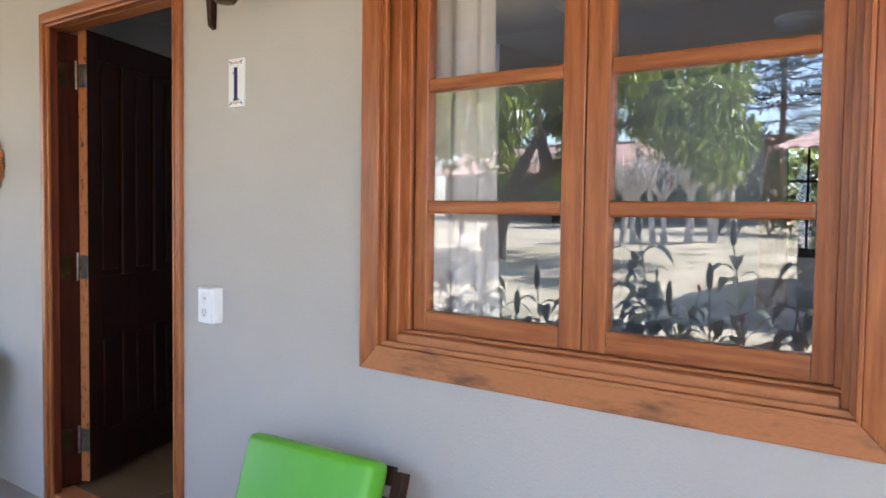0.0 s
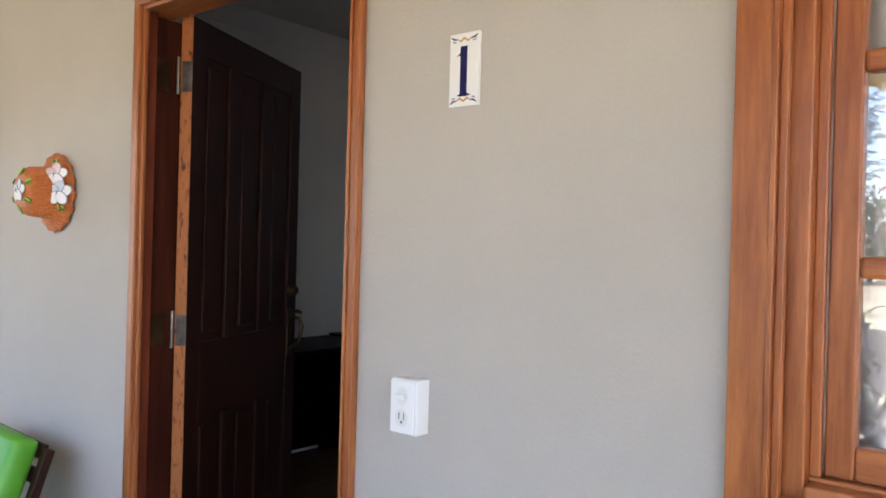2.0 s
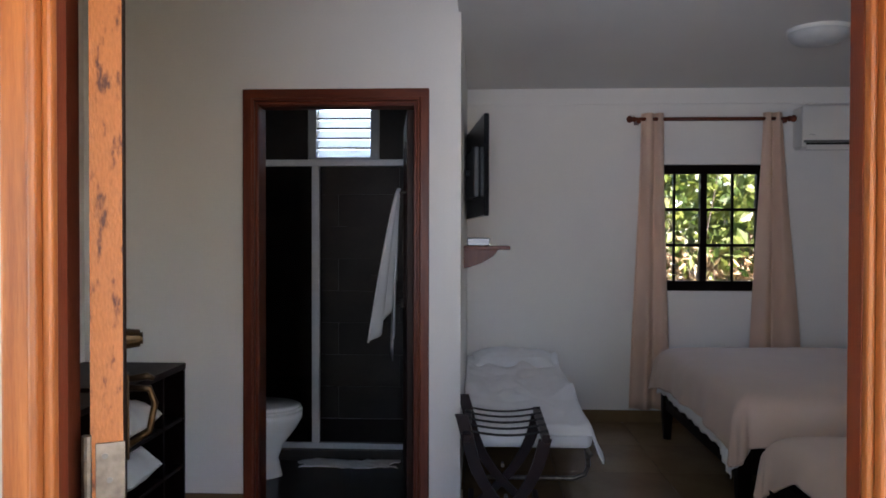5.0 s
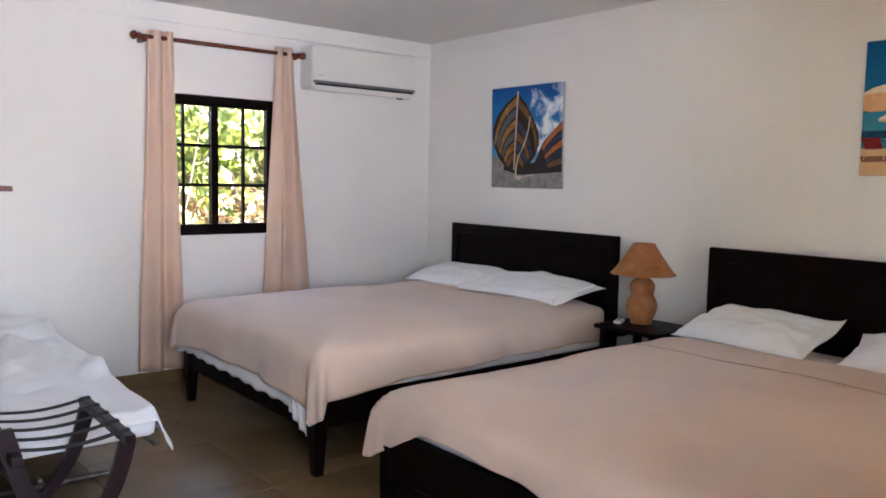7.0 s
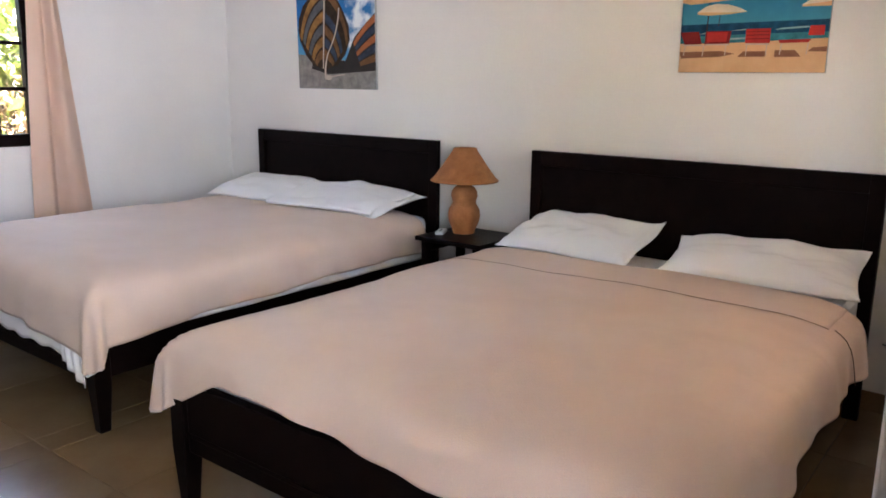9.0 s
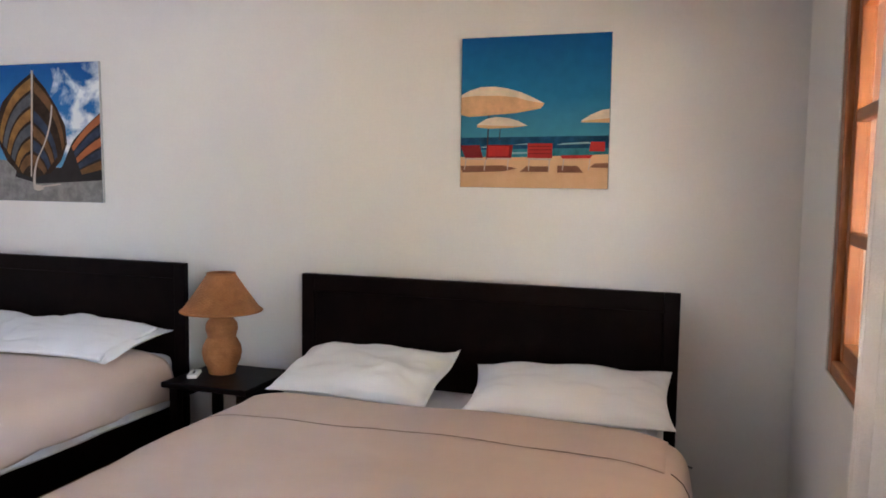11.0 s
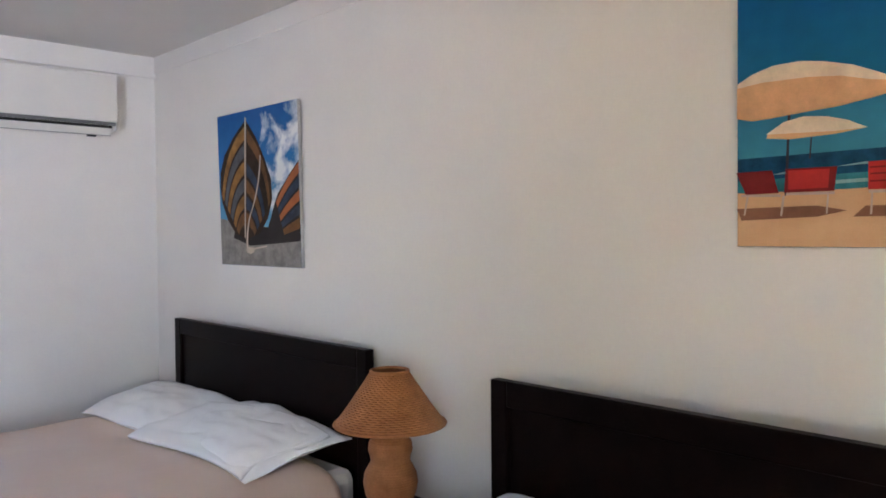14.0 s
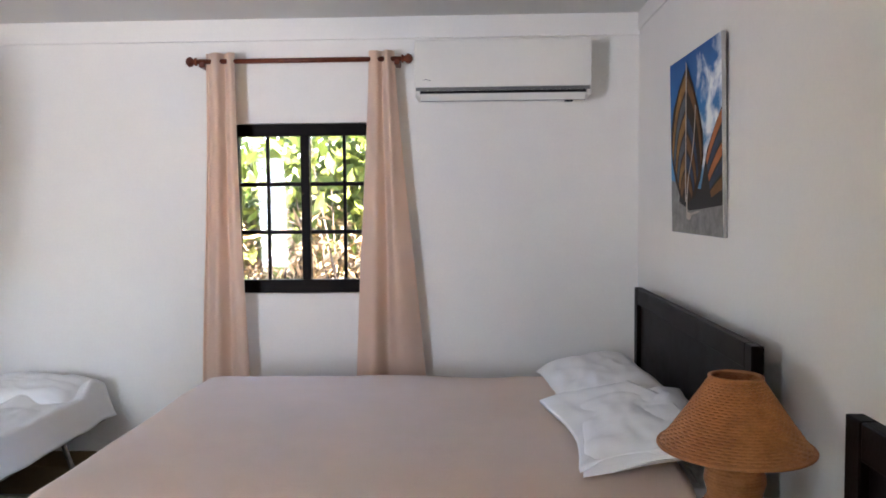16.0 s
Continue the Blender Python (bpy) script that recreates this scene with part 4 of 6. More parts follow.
def cloudy(m, width):
    """Prints white ragged clouds over the sky of a picture, thicker towards one side."""
    t = m.node_tree
    p = t.nodes["Principled BSDF"]
    sky_colour = p.inputs["Base Color"].links[0].from_socket
    tc, sep, puffs, side, add, mask, mix = (t.nodes.new("ShaderNode" + k) for k in ("TexCoord", "SeparateXYZ", "TexNoise", "MapRange", "Math", "ValToRGB", "Mix"))
    puffs.inputs["Scale"].default_value, puffs.inputs["Detail"].default_value, puffs.inputs["Roughness"].default_value, puffs.inputs["Distortion"].default_value = 6.5, 6, 0.55, 0.3
    t.links.new(tc.outputs["Object"], puffs.inputs["Vector"])
    t.links.new(tc.outputs["Object"], sep.inputs[0])
    side.inputs["From Min"].default_value, side.inputs["From Max"].default_value = 0.35 * width, 0.7 * width
    side.inputs["To Min"].default_value, side.inputs["To Max"].default_value = -0.14, 0.05
    t.links.new(sep.outputs["X"], side.inputs[0])
    t.links.new(puffs.outputs[0], add.inputs[0])
    t.links.new(side.outputs[0], add.inputs[1])
    mask.color_ramp.elements[0].position, mask.color_ramp.elements[1].position = 0.50, 0.64
    t.links.new(add.outputs[0], mask.inputs[0])
    mix.data_type = "RGBA"
    mix.inputs["B"].default_value = (0.80, 0.84, 0.86, 1)
    t.links.new(mask.outputs[0], mix.inputs["Factor"])
    t.links.new(sky_colour, mix.inputs["A"])
    t.links.new(mix.outputs["Result"], p.inputs["Base Color"])
    return m


def paint(name, c, var=0.12):
    return surface(name, tuple(v * (1 - var) for v in c), tuple(min(v * (1 + var), 1) for v in c), 16, 0.65, 0.05, 200, grain=0.08, spec=0.15)


def canvas(name, y_left, z0, w, h, face, label, lean=0.0):
    t = thing(name, pose(RIGHT - 0.0155, y_left, z0, 0, 0, -90) @ pose(0, 0, 0, lean, 0, 0), label, "picture")
    bm = bmesh.new()
    box(bm, 0, 0, 0, w, 0.0145, h, 0.002)
    part("canvas", bm, CANVASCLOTH, t)
    bm = bmesh.new()
    flat(bm, [(0.001, 0.001), (w - 0.001, 0.001), (w - 0.001, h - 0.001), (0.001, h - 0.001)], -0.0003)
    part("print", bm, face, t)
    return t


class Layer:
    """Paints flat shapes, each a hair in front of the one before."""

    def __init__(self, t, w, h):
        self.t, self.w, self.h, self.d = t, w, h, 0.0006

    def add(self, name, material, *shapes):
        for pts in shapes:
            bm = bmesh.new()
            pts = [(min(max(x, 0.002), 0.998) * self.w, min(max(z, 0.002), 0.998) * self.h) for x, z in pts]
            area = sum(a[0] * b[1] - b[0] * a[1] for a, b in zip(pts, pts[1:] + pts[:1]))
            flat(bm, pts if area > 0 else pts[::-1], -self.d)
            self.d += 0.00025
            part(name, bm, material, self.t)


CANVASCLOTH = paint("canvas_cloth", (0.42, 0.42, 0.41))
CREAM, PEACH, RED, DKRED = paint("paint_cream", (0.78, 0.62, 0.46)), paint("paint_peach", (0.72, 0.40, 0.21)), paint("paint_red", (0.48, 0.035, 0.03)), paint("paint_dark_red", (0.22, 0.02, 0.02))
SHADE, POLE, SEA, FOAM = paint("paint_sand_shadow", (0.26, 0.12, 0.07)), paint("paint_pole", (0.05, 0.045, 0.06)), paint("paint_sea", (0.008, 0.065, 0.14), 0.4), paint("paint_foam", (0.24, 0.42, 0.45))
SEA2, PALE = paint("paint_shallow_sea", (0.03, 0.20, 0.25), 0.3), paint("paint_pale_metal", (0.55, 0.42, 0.34))
PW, PH = 0.626, 0.626
pic = canvas("canvas_picture", 2.014, 1.408, PW, PH, gradient("paint_beach_sky", [(0.3, (0.05, 0.26, 0.36)), (0.6, (0.010, 0.16, 0.32)), (1.0, (0.001, 0.095, 0.29))], PH), "square canvas print of red beach chairs and parasols")
L = Layer(pic, PW, PH)
L.add("painted_sand", SANDY, [(0, 0), (1, 0), (1, 0.225), (0.6, 0.222), (0.3, 0.2), (0, 0.21)])
L.add("painted_sea", SEA, [(0, 0.235), (1, 0.225), (1, 0.345), (0, 0.335)])
L.add("painted_shallow", SEA2, [(0, 0.205), (0.4, 0.205), (1, 0.225), (1, 0.265), (0.5, 0.262), (0, 0.25)])
L.add("painted_foam", FOAM, [(0.36, 0.225), (0.62, 0.232), (0.62, 0.243), (0.36, 0.238)], [(0.66, 0.285), (0.9, 0.295), (0.86, 0.305), (0.7, 0.297)], [(0.36, 0.285), (0.5, 0.29), (0.46, 0.297)], [(0.13, 0.268), (0.3, 0.272), (0.2, 0.28)])
L.add("painted_pole", POLE, [(0.183, 0.19), (0.193, 0.19), (0.207, 0.57), (0.197, 0.57)], [(0.270, 0.32), (0.276, 0.32), (0.281, 0.40), (0.276, 0.40)])
L.add("painted_far_parasol", PEACH, [(0.115, 0.405), (0.2, 0.395), (0.36, 0.40), (0.465, 0.413), (0.40, 0.428), (0.12, 0.42)], [(0.815, 0.43), (1, 0.427), (1, 0.46), (0.83, 0.448)])
L.add("painted_far_parasol_top", CREAM, [(0.115, 0.42), (0.36, 0.41), (0.465, 0.413), (0.40, 0.445), (0.33, 0.465), (0.25, 0.473), (0.18, 0.46)], [(0.815, 0.44), (1, 0.455), (1, 0.515), (0.95, 0.508), (0.88, 0.48)])
L.add("painted_parasol", PEACH, [(0, 0.49), (0.06, 0.475), (0.13, 0.478), (0.24, 0.487), (0.37, 0.495), (0.47, 0.51), (0.55, 0.525), (0.575, 0.556), (0.45, 0.60), (0.2, 0.625), (0, 0.615)])
L.add("painted_parasol_top", CREAM, [(0, 0.605), (0.1, 0.615), (0.27, 0.612), (0.38, 0.6), (0.47, 0.575), (0.575, 0.556), (0.5, 0.595), (0.42, 0.632), (0.32, 0.66), (0.24, 0.674), (0.14, 0.672), (0.06, 0.65), (0, 0.62)])
L.add("painted_shadow", SHADE, [(0.02, 0.1), (0.3, 0.11), (0.4, 0.13), (0.3, 0.15), (0, 0.145)], [(0.42, 0.108), (0.61, 0.108), (0.61, 0.145), (0.46, 0.145)], [(0.67, 0.105), (0.84, 0.105), (0.8, 0.15), (0.67, 0.15)], [(0.88, 0.14), (1, 0.137), (1, 0.17), (0.91, 0.165)])
L.add("painted_chair_frame", PALE, [(0.02, 0.19), (0.17, 0.185), (0.17, 0.195), (0.02, 0.2)], [(0.19, 0.19), (0.36, 0.188), (0.36, 0.198), (0.19, 0.2)], [(0.47, 0.188), (0.63, 0.186), (0.63, 0.196), (0.47, 0.198)],
      [(0.03, 0.12), (0.037, 0.12), (0.05, 0.19), (0.042, 0.19)], [(0.33, 0.12), (0.337, 0.12), (0.342, 0.19), (0.335, 0.19)], [(0.475, 0.115), (0.482, 0.115), (0.485, 0.19), (0.478, 0.19)], [(0.61, 0.115), (0.617, 0.115), (0.62, 0.19), (0.612, 0.19)], [(0.70, 0.12), (0.707, 0.12), (0.715, 0.195), (0.708, 0.195)], [(0.87, 0.12), (0.877, 0.12), (0.885, 0.195), (0.878, 0.195)], [(0.17, 0.115), (0.178, 0.115), (0.188, 0.19), (0.178, 0.19)])
L.add("painted_chair", DKRED, [(0.04, 0.198), (0.165, 0.2), (0.14, 0.285), (0.0, 0.283)], [(0.185, 0.2), (0.36, 0.2), (0.37, 0.285), (0.19, 0.287)])
L.add("painted_red_chair", RED, [(0.47, 0.2), (0.635, 0.198), (0.635, 0.295), (0.47, 0.295)], [(0.70, 0.196), (0.88, 0.198), (0.9, 0.22), (0.69, 0.217)], [(0.875, 0.243), (0.975, 0.243), (0.975, 0.305), (0.885, 0.305)], [(0.2, 0.21), (0.34, 0.212), (0.345, 0.278), (0.2, 0.28)])
for z in (0.225, 0.25, 0.272):
    L.add("painted_slat_line", DKRED, [(0.475, z), (0.63, z), (0.63, z + 0.006), (0.475, z + 0.006)])

QW, QH = 0.687, 0.703
BOATSKY = cloudy(gradient("paint_boat_sky", [(0.25, (0.09, 0.30, 0.52)), (0.7, (0.012, 0.16, 0.44)), (1.0, (0.004, 0.085, 0.30))], QH), QW)
pic = canvas("canvas_picture", 4.582, 1.302, QW, QH, BOATSKY, "canvas print of striped wooden boats on a grey beach", 1.2)
L = Layer(pic, QW, QH)
HULL, OCHRE, SLATE, ROPE = paint("paint_hull_brown", (0.04, 0.022, 0.014), 0.35), paint("paint_ochre", (0.28, 0.135, 0.04), 0.35), paint("paint_slate", (0.09, 0.10, 0.115), 0.25), paint("paint_rope", (0.5, 0.42, 0.36))
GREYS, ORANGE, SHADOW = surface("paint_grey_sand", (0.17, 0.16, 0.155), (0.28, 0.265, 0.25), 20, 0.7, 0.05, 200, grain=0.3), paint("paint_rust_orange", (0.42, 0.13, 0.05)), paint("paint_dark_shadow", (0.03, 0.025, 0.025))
DIM, STORM = paint("paint_dim_ochre", (0.16, 0.075, 0.03), 0.25), paint("paint_storm_blue", (0.035, 0.05, 0.085), 0.3)
L.add("painted_sand", GREYS, [(0, 0), (1, 0), (1, 0.2), (0.6, 0.25), (0, 0.31)])
ball = lambda x, z, rx, rz, n=18: [(x + rx * math.cos(2 * math.pi * i / n) * (1 + 0.13 * math.sin(3 * i)), z + rz * math.sin(2 * math.pi * i / n) * (1 + 0.12 * math.cos(2.3 * i))) for i in range(n)]
L.add("painted_shadow", SHADOW, [(0.18, 0.18), (0.40, 0.13), (0.62, 0.14), (0.80, 0.15), (0.98, 0.16), (0.98, 0.24), (0.5, 0.25), (0.2, 0.24)])


def bow(p, c, q, n=9):
    """Points of a bent line from p to q, drawn towards c."""
    return [tuple((1 - k) ** 2 * a + 2 * k * (1 - k) * b + k * k * d for a, b, d in zip(p, c, q)) for k in (i / n for i in range(n + 1))]


def planks(name, s0, s1, c0, c1, h0, h1, paints):
    """Curved bands between the lines s0-c0-h0 and s1-c1-h1."""
    mixed = lambda a, b, k: tuple(x + (y - x) * k for x, y in zip(a, b))
    for i, m in enumerate(paints):
        a, b = i / len(paints), (i + 0.78) / len(paints)
        L.add(name, m, bow(*(mixed(p, q, a) for p, q in ((s0, s1), (c0, c1), (h0, h1)))) + bow(*(mixed(p, q, b) for p, q in ((s0, s1), (c0, c1), (h0, h1))))[::-1])


L.add("painted_small_boat", SHADOW, [(0.62, 0.24), (0.77, 0.18), (1, 0.16), (1, 0.64), (0.9, 0.57), (0.75, 0.45), (0.71, 0.39), (0.66, 0.30)])
planks("painted_small_boat_stripe", (1.0, 0.63), (1.0, 0.22), (0.86, 0.55), (0.9, 0.2), (0.73, 0.40), (0.82, 0.19), (ORANGE, STORM, ORANGE, STORM, DIM))
hull = [(0.39, 0.94), (0.30, 0.89), (0.22, 0.84), (0.09, 0.73), (0.03, 0.62), (0.02, 0.52), (0.04, 0.42), (0.11, 0.30), (0.21, 0.21), (0.36, 0.17), (0.53, 0.21), (0.63, 0.30), (0.69, 0.42), (0.68, 0.55), (0.61, 0.68), (0.51, 0.82)]
L.add("painted_boat", HULL, hull)
planks("painted_boat_stripe", (0.375, 0.90), (0.345, 0.24), (0.10, 0.78), (0.30, 0.24), (0.04, 0.46), (0.27, 0.19), (OCHRE, SLATE, OCHRE, SLATE, OCHRE, DIM))
planks("painted_boat_far_stripe", (0.405, 0.88), (0.36, 0.24), (0.66, 0.68), (0.42, 0.24), (0.67, 0.40), (0.46, 0.19), (DIM, HULL, STORM, DIM, STORM, DIM))
L.add("painted_keel", ROPE, [(0.338, 0.18), (0.352, 0.18), (0.405, 0.95), (0.385, 0.955)])
L.add("painted_rope", ROPE, bow((0.575, 0.70), (0.56, 0.50), (0.43, 0.33)) + bow((0.41, 0.32), (0.545, 0.50), (0.56, 0.70)), bow((0.43, 0.33), (0.375, 0.22), (0.385, 0.11)) + bow((0.36, 0.11), (0.355, 0.22), (0.41, 0.32)), ball(0.41, 0.10, 0.05, 0.022), [(0.44, 0.10), (0.62, 0.125), (0.62, 0.133), (0.44, 0.115)])

# ---- air conditioner, curtains ----
ac = thing("air_conditioner", pose(2.785, FAR, 1.968), "white split air conditioner on the back wall", "air conditioner")
bm = bmesh.new()
prof = [(0.0, 0.0), (-0.10, -0.004), (-0.150, 0.012), (-0.17, 0.045), (-0.17, 0.26), (-0.155, 0.285), (0.0, 0.29)]
a = [bm.verts.new((0.012, y, z)) for y, z in prof]
b = [bm.verts.new((0.883, y, z)) for y, z in prof]
bm.faces.new(a)
bm.faces.new(b[::-1])
for k in range(len(prof) - 1):
    bm.faces.new((a[k], b[k], b[k + 1], a[k + 1]))
bmesh.ops.recalc_face_normals(bm, faces=bm.faces)
part("body", bm, OFFWHITE, ac)
bar("front_panel", ac, OFFWHITE, (0.002, -0.178, 0.052, 0.893, -0.1705, 0.287), 0.003)
bar("end_cap", ac, OFFWHITE, (0.0, -0.165, 0.012, 0.0115, 0.0, 0.286), 0.004)
bar("end_cap", ac, OFFWHITE, (0.8835, -0.165, 0.012, 0.895, 0.0, 0.286), 0.004)
bar("outlet_lip", ac, GREYPL, (0.008, -0.176, 0.034, 0.887, -0.1705, 0.0515), 0.002, "grey lip over the air outlet")
# solid black strip in place of the shaded slot over the louvre
bar("outlet_shade_strip", ac, SCREEN, (0.028, -0.1715, 0.020, 0.868, -0.1655, 0.0335), 0.0, "black strip that stands for shade in the air outlet")
bm = bmesh.new()
box(bm, 0.032, -0.004, -0.042, 0.864, 0.0, 0.0, 0.0015)
bmesh.ops.transform(bm, matrix=Matrix.Translation((0, -0.166, 0.024)) @ Matrix.Rotation(radians(28), 4, "X"), verts=bm.verts)
part("louvre", bm, OFFWHITE, ac)
bar("louvre_rim", ac, GREYPL, (0.030, -0.150, -0.0165, 0.866, -0.145, -0.0135), 0.0)
bar("sensor", ac, SCREEN, (0.765, -0.13, -0.022, 0.805, -0.10, -0.004), 0.003)
bm = bmesh.new()
tube(bm, [(0.045, -0.1785, 0.088), (0.060, -0.1785, 0.0915), (0.072, -0.1785, 0.087), (0.085, -0.1785, 0.085)], 0.0016, 6)
part("maker_mark", bm, GREYPL, ac)

RODY = FAR - 0.10
rod = thing("curtain_rod", pose(0, RODY, 2.180), "dark red-brown wooden curtain rod with ball finials", "curtain rod")
bm = bmesh.new()
tube(bm, [(1.645, 0, 0), (2.715, 0, 0)], 0.013, 14)
part("pole", bm, REDWOOD, rod, "", True)
for x, s in ((1.645, -1), (2.715, 1)):
    bm = bmesh.new()
    tube(bm, [(x + s * d, 0, 0) for d in (0, 0.008, 0.012, 0.02, 0.03, 0.042, 0.052, 0.058)], [0.02, 0.022, 0.014, 0.018, 0.026, 0.026, 0.018, 0.006], 14)
    part("finial", bm, REDWOOD, rod, "", True)
for x in (1.672, 2.69):
    bar("bracket", rod, REDWOOD, (x - 0.014, -0.012, -0.03, x + 0.014, 0.10, 0.006), 0.004)


def curtain(name, top, bottom, y, z0, z1, folds, material, label, seed, depth=0.045):
    """A gathered curtain that widens from top (x0, x1) to bottom (x0, x1)."""
    bm = bmesh.new()

    def f(u, v):
        k = v ** 1.25
        x0, x1 = ramp(top[0], bottom[0], k), ramp(top[1], bottom[1], k)
        w = u + 0.02 * math.sin(6 * v + seed + 9 * u)
        d = depth * (0.55 + 0.55 * k)
        a = 2 * math.pi * folds * w + seed
        yy = y + d * (0.8 * math.sin(a) + 0.2 * math.sin(1.7 * a + 2 * v)) * (0.5 + 0.5 * math.sin(3 * u + seed + 1.5 * v) ** 2 + 0.2)
        return (x0 + (x1 - x0) * w, yy, z1 + (z0 - z1) * v)

    sheet(bm, 110, 36, f)
    return tagged(link(name, bm, material, None, "", True, 0.003), label, "curtain", "window curtains")


curtain("curtain", (1.69, 1.845), (1.615, 1.895), RODY - 0.005, 0.115, 2.222, 1.9, CURTAIN, "peach curtain gathered beside the back window", 0.4)
curtain("curtain", (2.545, 2.678), (2.425, 2.87), RODY - 0.005, 0.115, 2.222, 1.9, CURTAIN, "peach curtain gathered beside the back window", 2.1)
curtain("curtain", (1.71, 2.225), (1.68, 2.24), F1 + 0.08, 0.10, 2.2, 6, SHEER, "peach curtain gathered behind the front window", 1.0, 0.030)
rod2 = thing("curtain_rod", pose(0, F1 + 0.08, 2.205), "dark wooden curtain rod over the front window", "curtain rod")
bm = bmesh.new()
tube(bm, [(1.66, 0, 0), (3.44, 0, 0)], 0.011, 12)
part("pole", bm, REDWOOD, rod2, "", True)
for x in (1.685, 3.38):
    bar("bracket", rod2, REDWOOD, (x - 0.012, -0.075, -0.02, x + 0.012, 0.005, 0.0), 0.003)


BOWL = paint("frosted_bowl", (0.55, 0.55, 0.54), 0.04)


def ceiling_light(x, y, z):
    t = thing("ceiling_light", pose(x, y, z), "round white glass ceiling light, switched off", "ceiling light", "round ceiling lights")
    bm = bmesh.new()
    lathe(bm, [(0.0, -0.02), (0.12, -0.02), (0.155, -0.02), (0.155, 0.0)], 40)
    part("plate", bm, OFFWHITE, t, "", True)
    bm = bmesh.new()
    lathe(bm, [(0.15, -0.02), (0.148, -0.035), (0.135, -0.055), (0.105, -0.072), (0.06, -0.083), (0.02, -0.087), (0.001, -0.0872)], 40)
    part("glass_bowl", bm, BOWL, t, "", True)
    return t


ceiling_light(2.29, 3.76, CEILING)
ceiling_light(-0.12, 2.57, ENTRY_CEILING)

# ---- television, wall shelf ----
tv = thing("television", pose(0.598, 4.10, 1.462, 0, 0, 97.0), "black flat television on a wall arm", "television")
bar("case", tv, SCREEN, (0.0, 0.0, 0.0, 0.96, 0.028, 0.585), 0.004)
bar("screen", tv, SCREEN, (0.01, -0.0022, 0.018, 0.95, -0.0002, 0.575), 0.0)
bar("back_box", tv, GREYPL, (0.22, 0.0285, 0.12, 0.74, 0.06, 0.42), 0.01)
bm = bmesh.new()
tube(bm, [(0.48, 0.06, 0.28), (0.46, 0.095, 0.28)], 0.02, 10)
part("wall_arm", bm, GREYPL, tv)
ws = thing("wall_shelf", pose(CX, 4.06, 1.29), "small brown wooden wall shelf with curved bracket", "shelf")
bar("board", ws, REDWOOD, (0.0, 0.0, -0.022, 0.265, 0.34, 0.0), 0.004)
for y in (0.06, 0.27):
    bm = bmesh.new()
    pts = [(0.0, -0.022), (0.20, -0.022), (0.17, -0.06), (0.10, -0.10), (0.03, -0.125), (0.0, -0.13)]
    a = [bm.verts.new((x, y, z)) for x, z in pts]
    b = [bm.verts.new((x, y + 0.018, z)) for x, z in pts]
    bm.faces.new(a[::-1])
    bm.faces.new(b)
    for k in range(6):
        bm.faces.new((a[k], a[(k + 1) % 6], b[(k + 1) % 6], b[k]))
    bmesh.ops.recalc_face_normals(bm, faces=bm.faces)
    part("bracket", bm, REDWOOD, ws)
stb = thing("set_top_box", pose(CX + 0.02, 4.10, 1.29), "small black box on the wall shelf", "media box")
bar("case", stb, SCREEN, (0.0, 0.0, 0.0, 0.13, 0.22, 0.045), 0.004)
bar("front_light_strip", stb, GREYPL, (0.1301, 0.03, 0.015, 0.1312, 0.12, 0.022), 0.0)

# ---- folding cot and luggage rack ----
cot = thing("folding_cot", pose(0.0, 0.0, 0.0), "folding guest cot with a metal tube frame", "cot")
CX0, CX1, CY0, CY1 = 0.475, 1.10, 3.40, 5.28
for x in (CX0 + 0.02, CX1 - 0.02):
    bm = bmesh.new()
    tube(bm, [(x, CY0 + 0.02, 0.29), (x, CY1 - 0.02, 0.29)], 0.014, 12)
    part("side_tube", bm, METAL, cot, "", True)
for y in (3.93, 4.85):
    bm = bmesh.new()
    xs0, xs1 = CX0 + 0.02, CX1 + 0.045
    tube(bm, [(xs0, y - 0.06, 0.29), (xs0, y, 0.09), (xs0 + 0.02, y + 0.01, 0.035), (xs0 + 0.08, y + 0.012, 0.014), (xs1 - 0.08, y + 0.012, 0.014), (xs1 - 0.02, y + 0.01, 0.035), (xs1, y, 0.09), (xs1 - 0.03, y - 0.06, 0.29)], 0.012, 10)
    part("leg_loop", bm, METAL, cot, "bent steel leg loop", True)
bm = bmesh.new()
box(bm, CX0, CY0 + 0.05, 0.305, CX1, CY1, 0.40, 0.03)
tagged(link("cot_mattress", bm, LINEN, None, "", True), "thin white mattress on the folding cot", "mattress")
bm = bmesh.new()


def cot_sheet(u, v):
    x, y = CX0 + (CX1 - CX0) * (1.17 * u - 0.02), CY0 + (CY1 - CY0) * (1.02 * v - 0.02)
    over, foot = max(0.0, x - CX1 + 0.012), max(0.0, CY0 + 0.06 - y)
    lobe = min(1.0, over / 0.06) ** 2 * max(0.0, 1 - max(0.0, y - CY0 + 0.02) / 0.17)
    d = 1.0 * over + 0.4 * foot + 0.03 * lobe
    on = max(0.0, 1 - 12 * d)
    z = 0.418 - d
    z += on * (0.03 * abs(noise.noise(Vector((x * 5, y * 4, 3)))) + 0.07 * max(0, v - 0.55) + 0.07 * max(0, noise.noise(Vector((x * 6, y * 5, 7)))) * (v > 0.3) + 0.045 * max(0.0, crumple(x * 1.5, y * 0.9, 11.0)) * min(1.0, max(0.0, v - 0.2) * 4))
    z += 0.008 * math.sin(y * 21) * min(1, d * 6)
    return (x - over * 0.5 + 0.010 * math.sin(y * 17) * min(1, d * 6), y + 0.45 * foot, z)


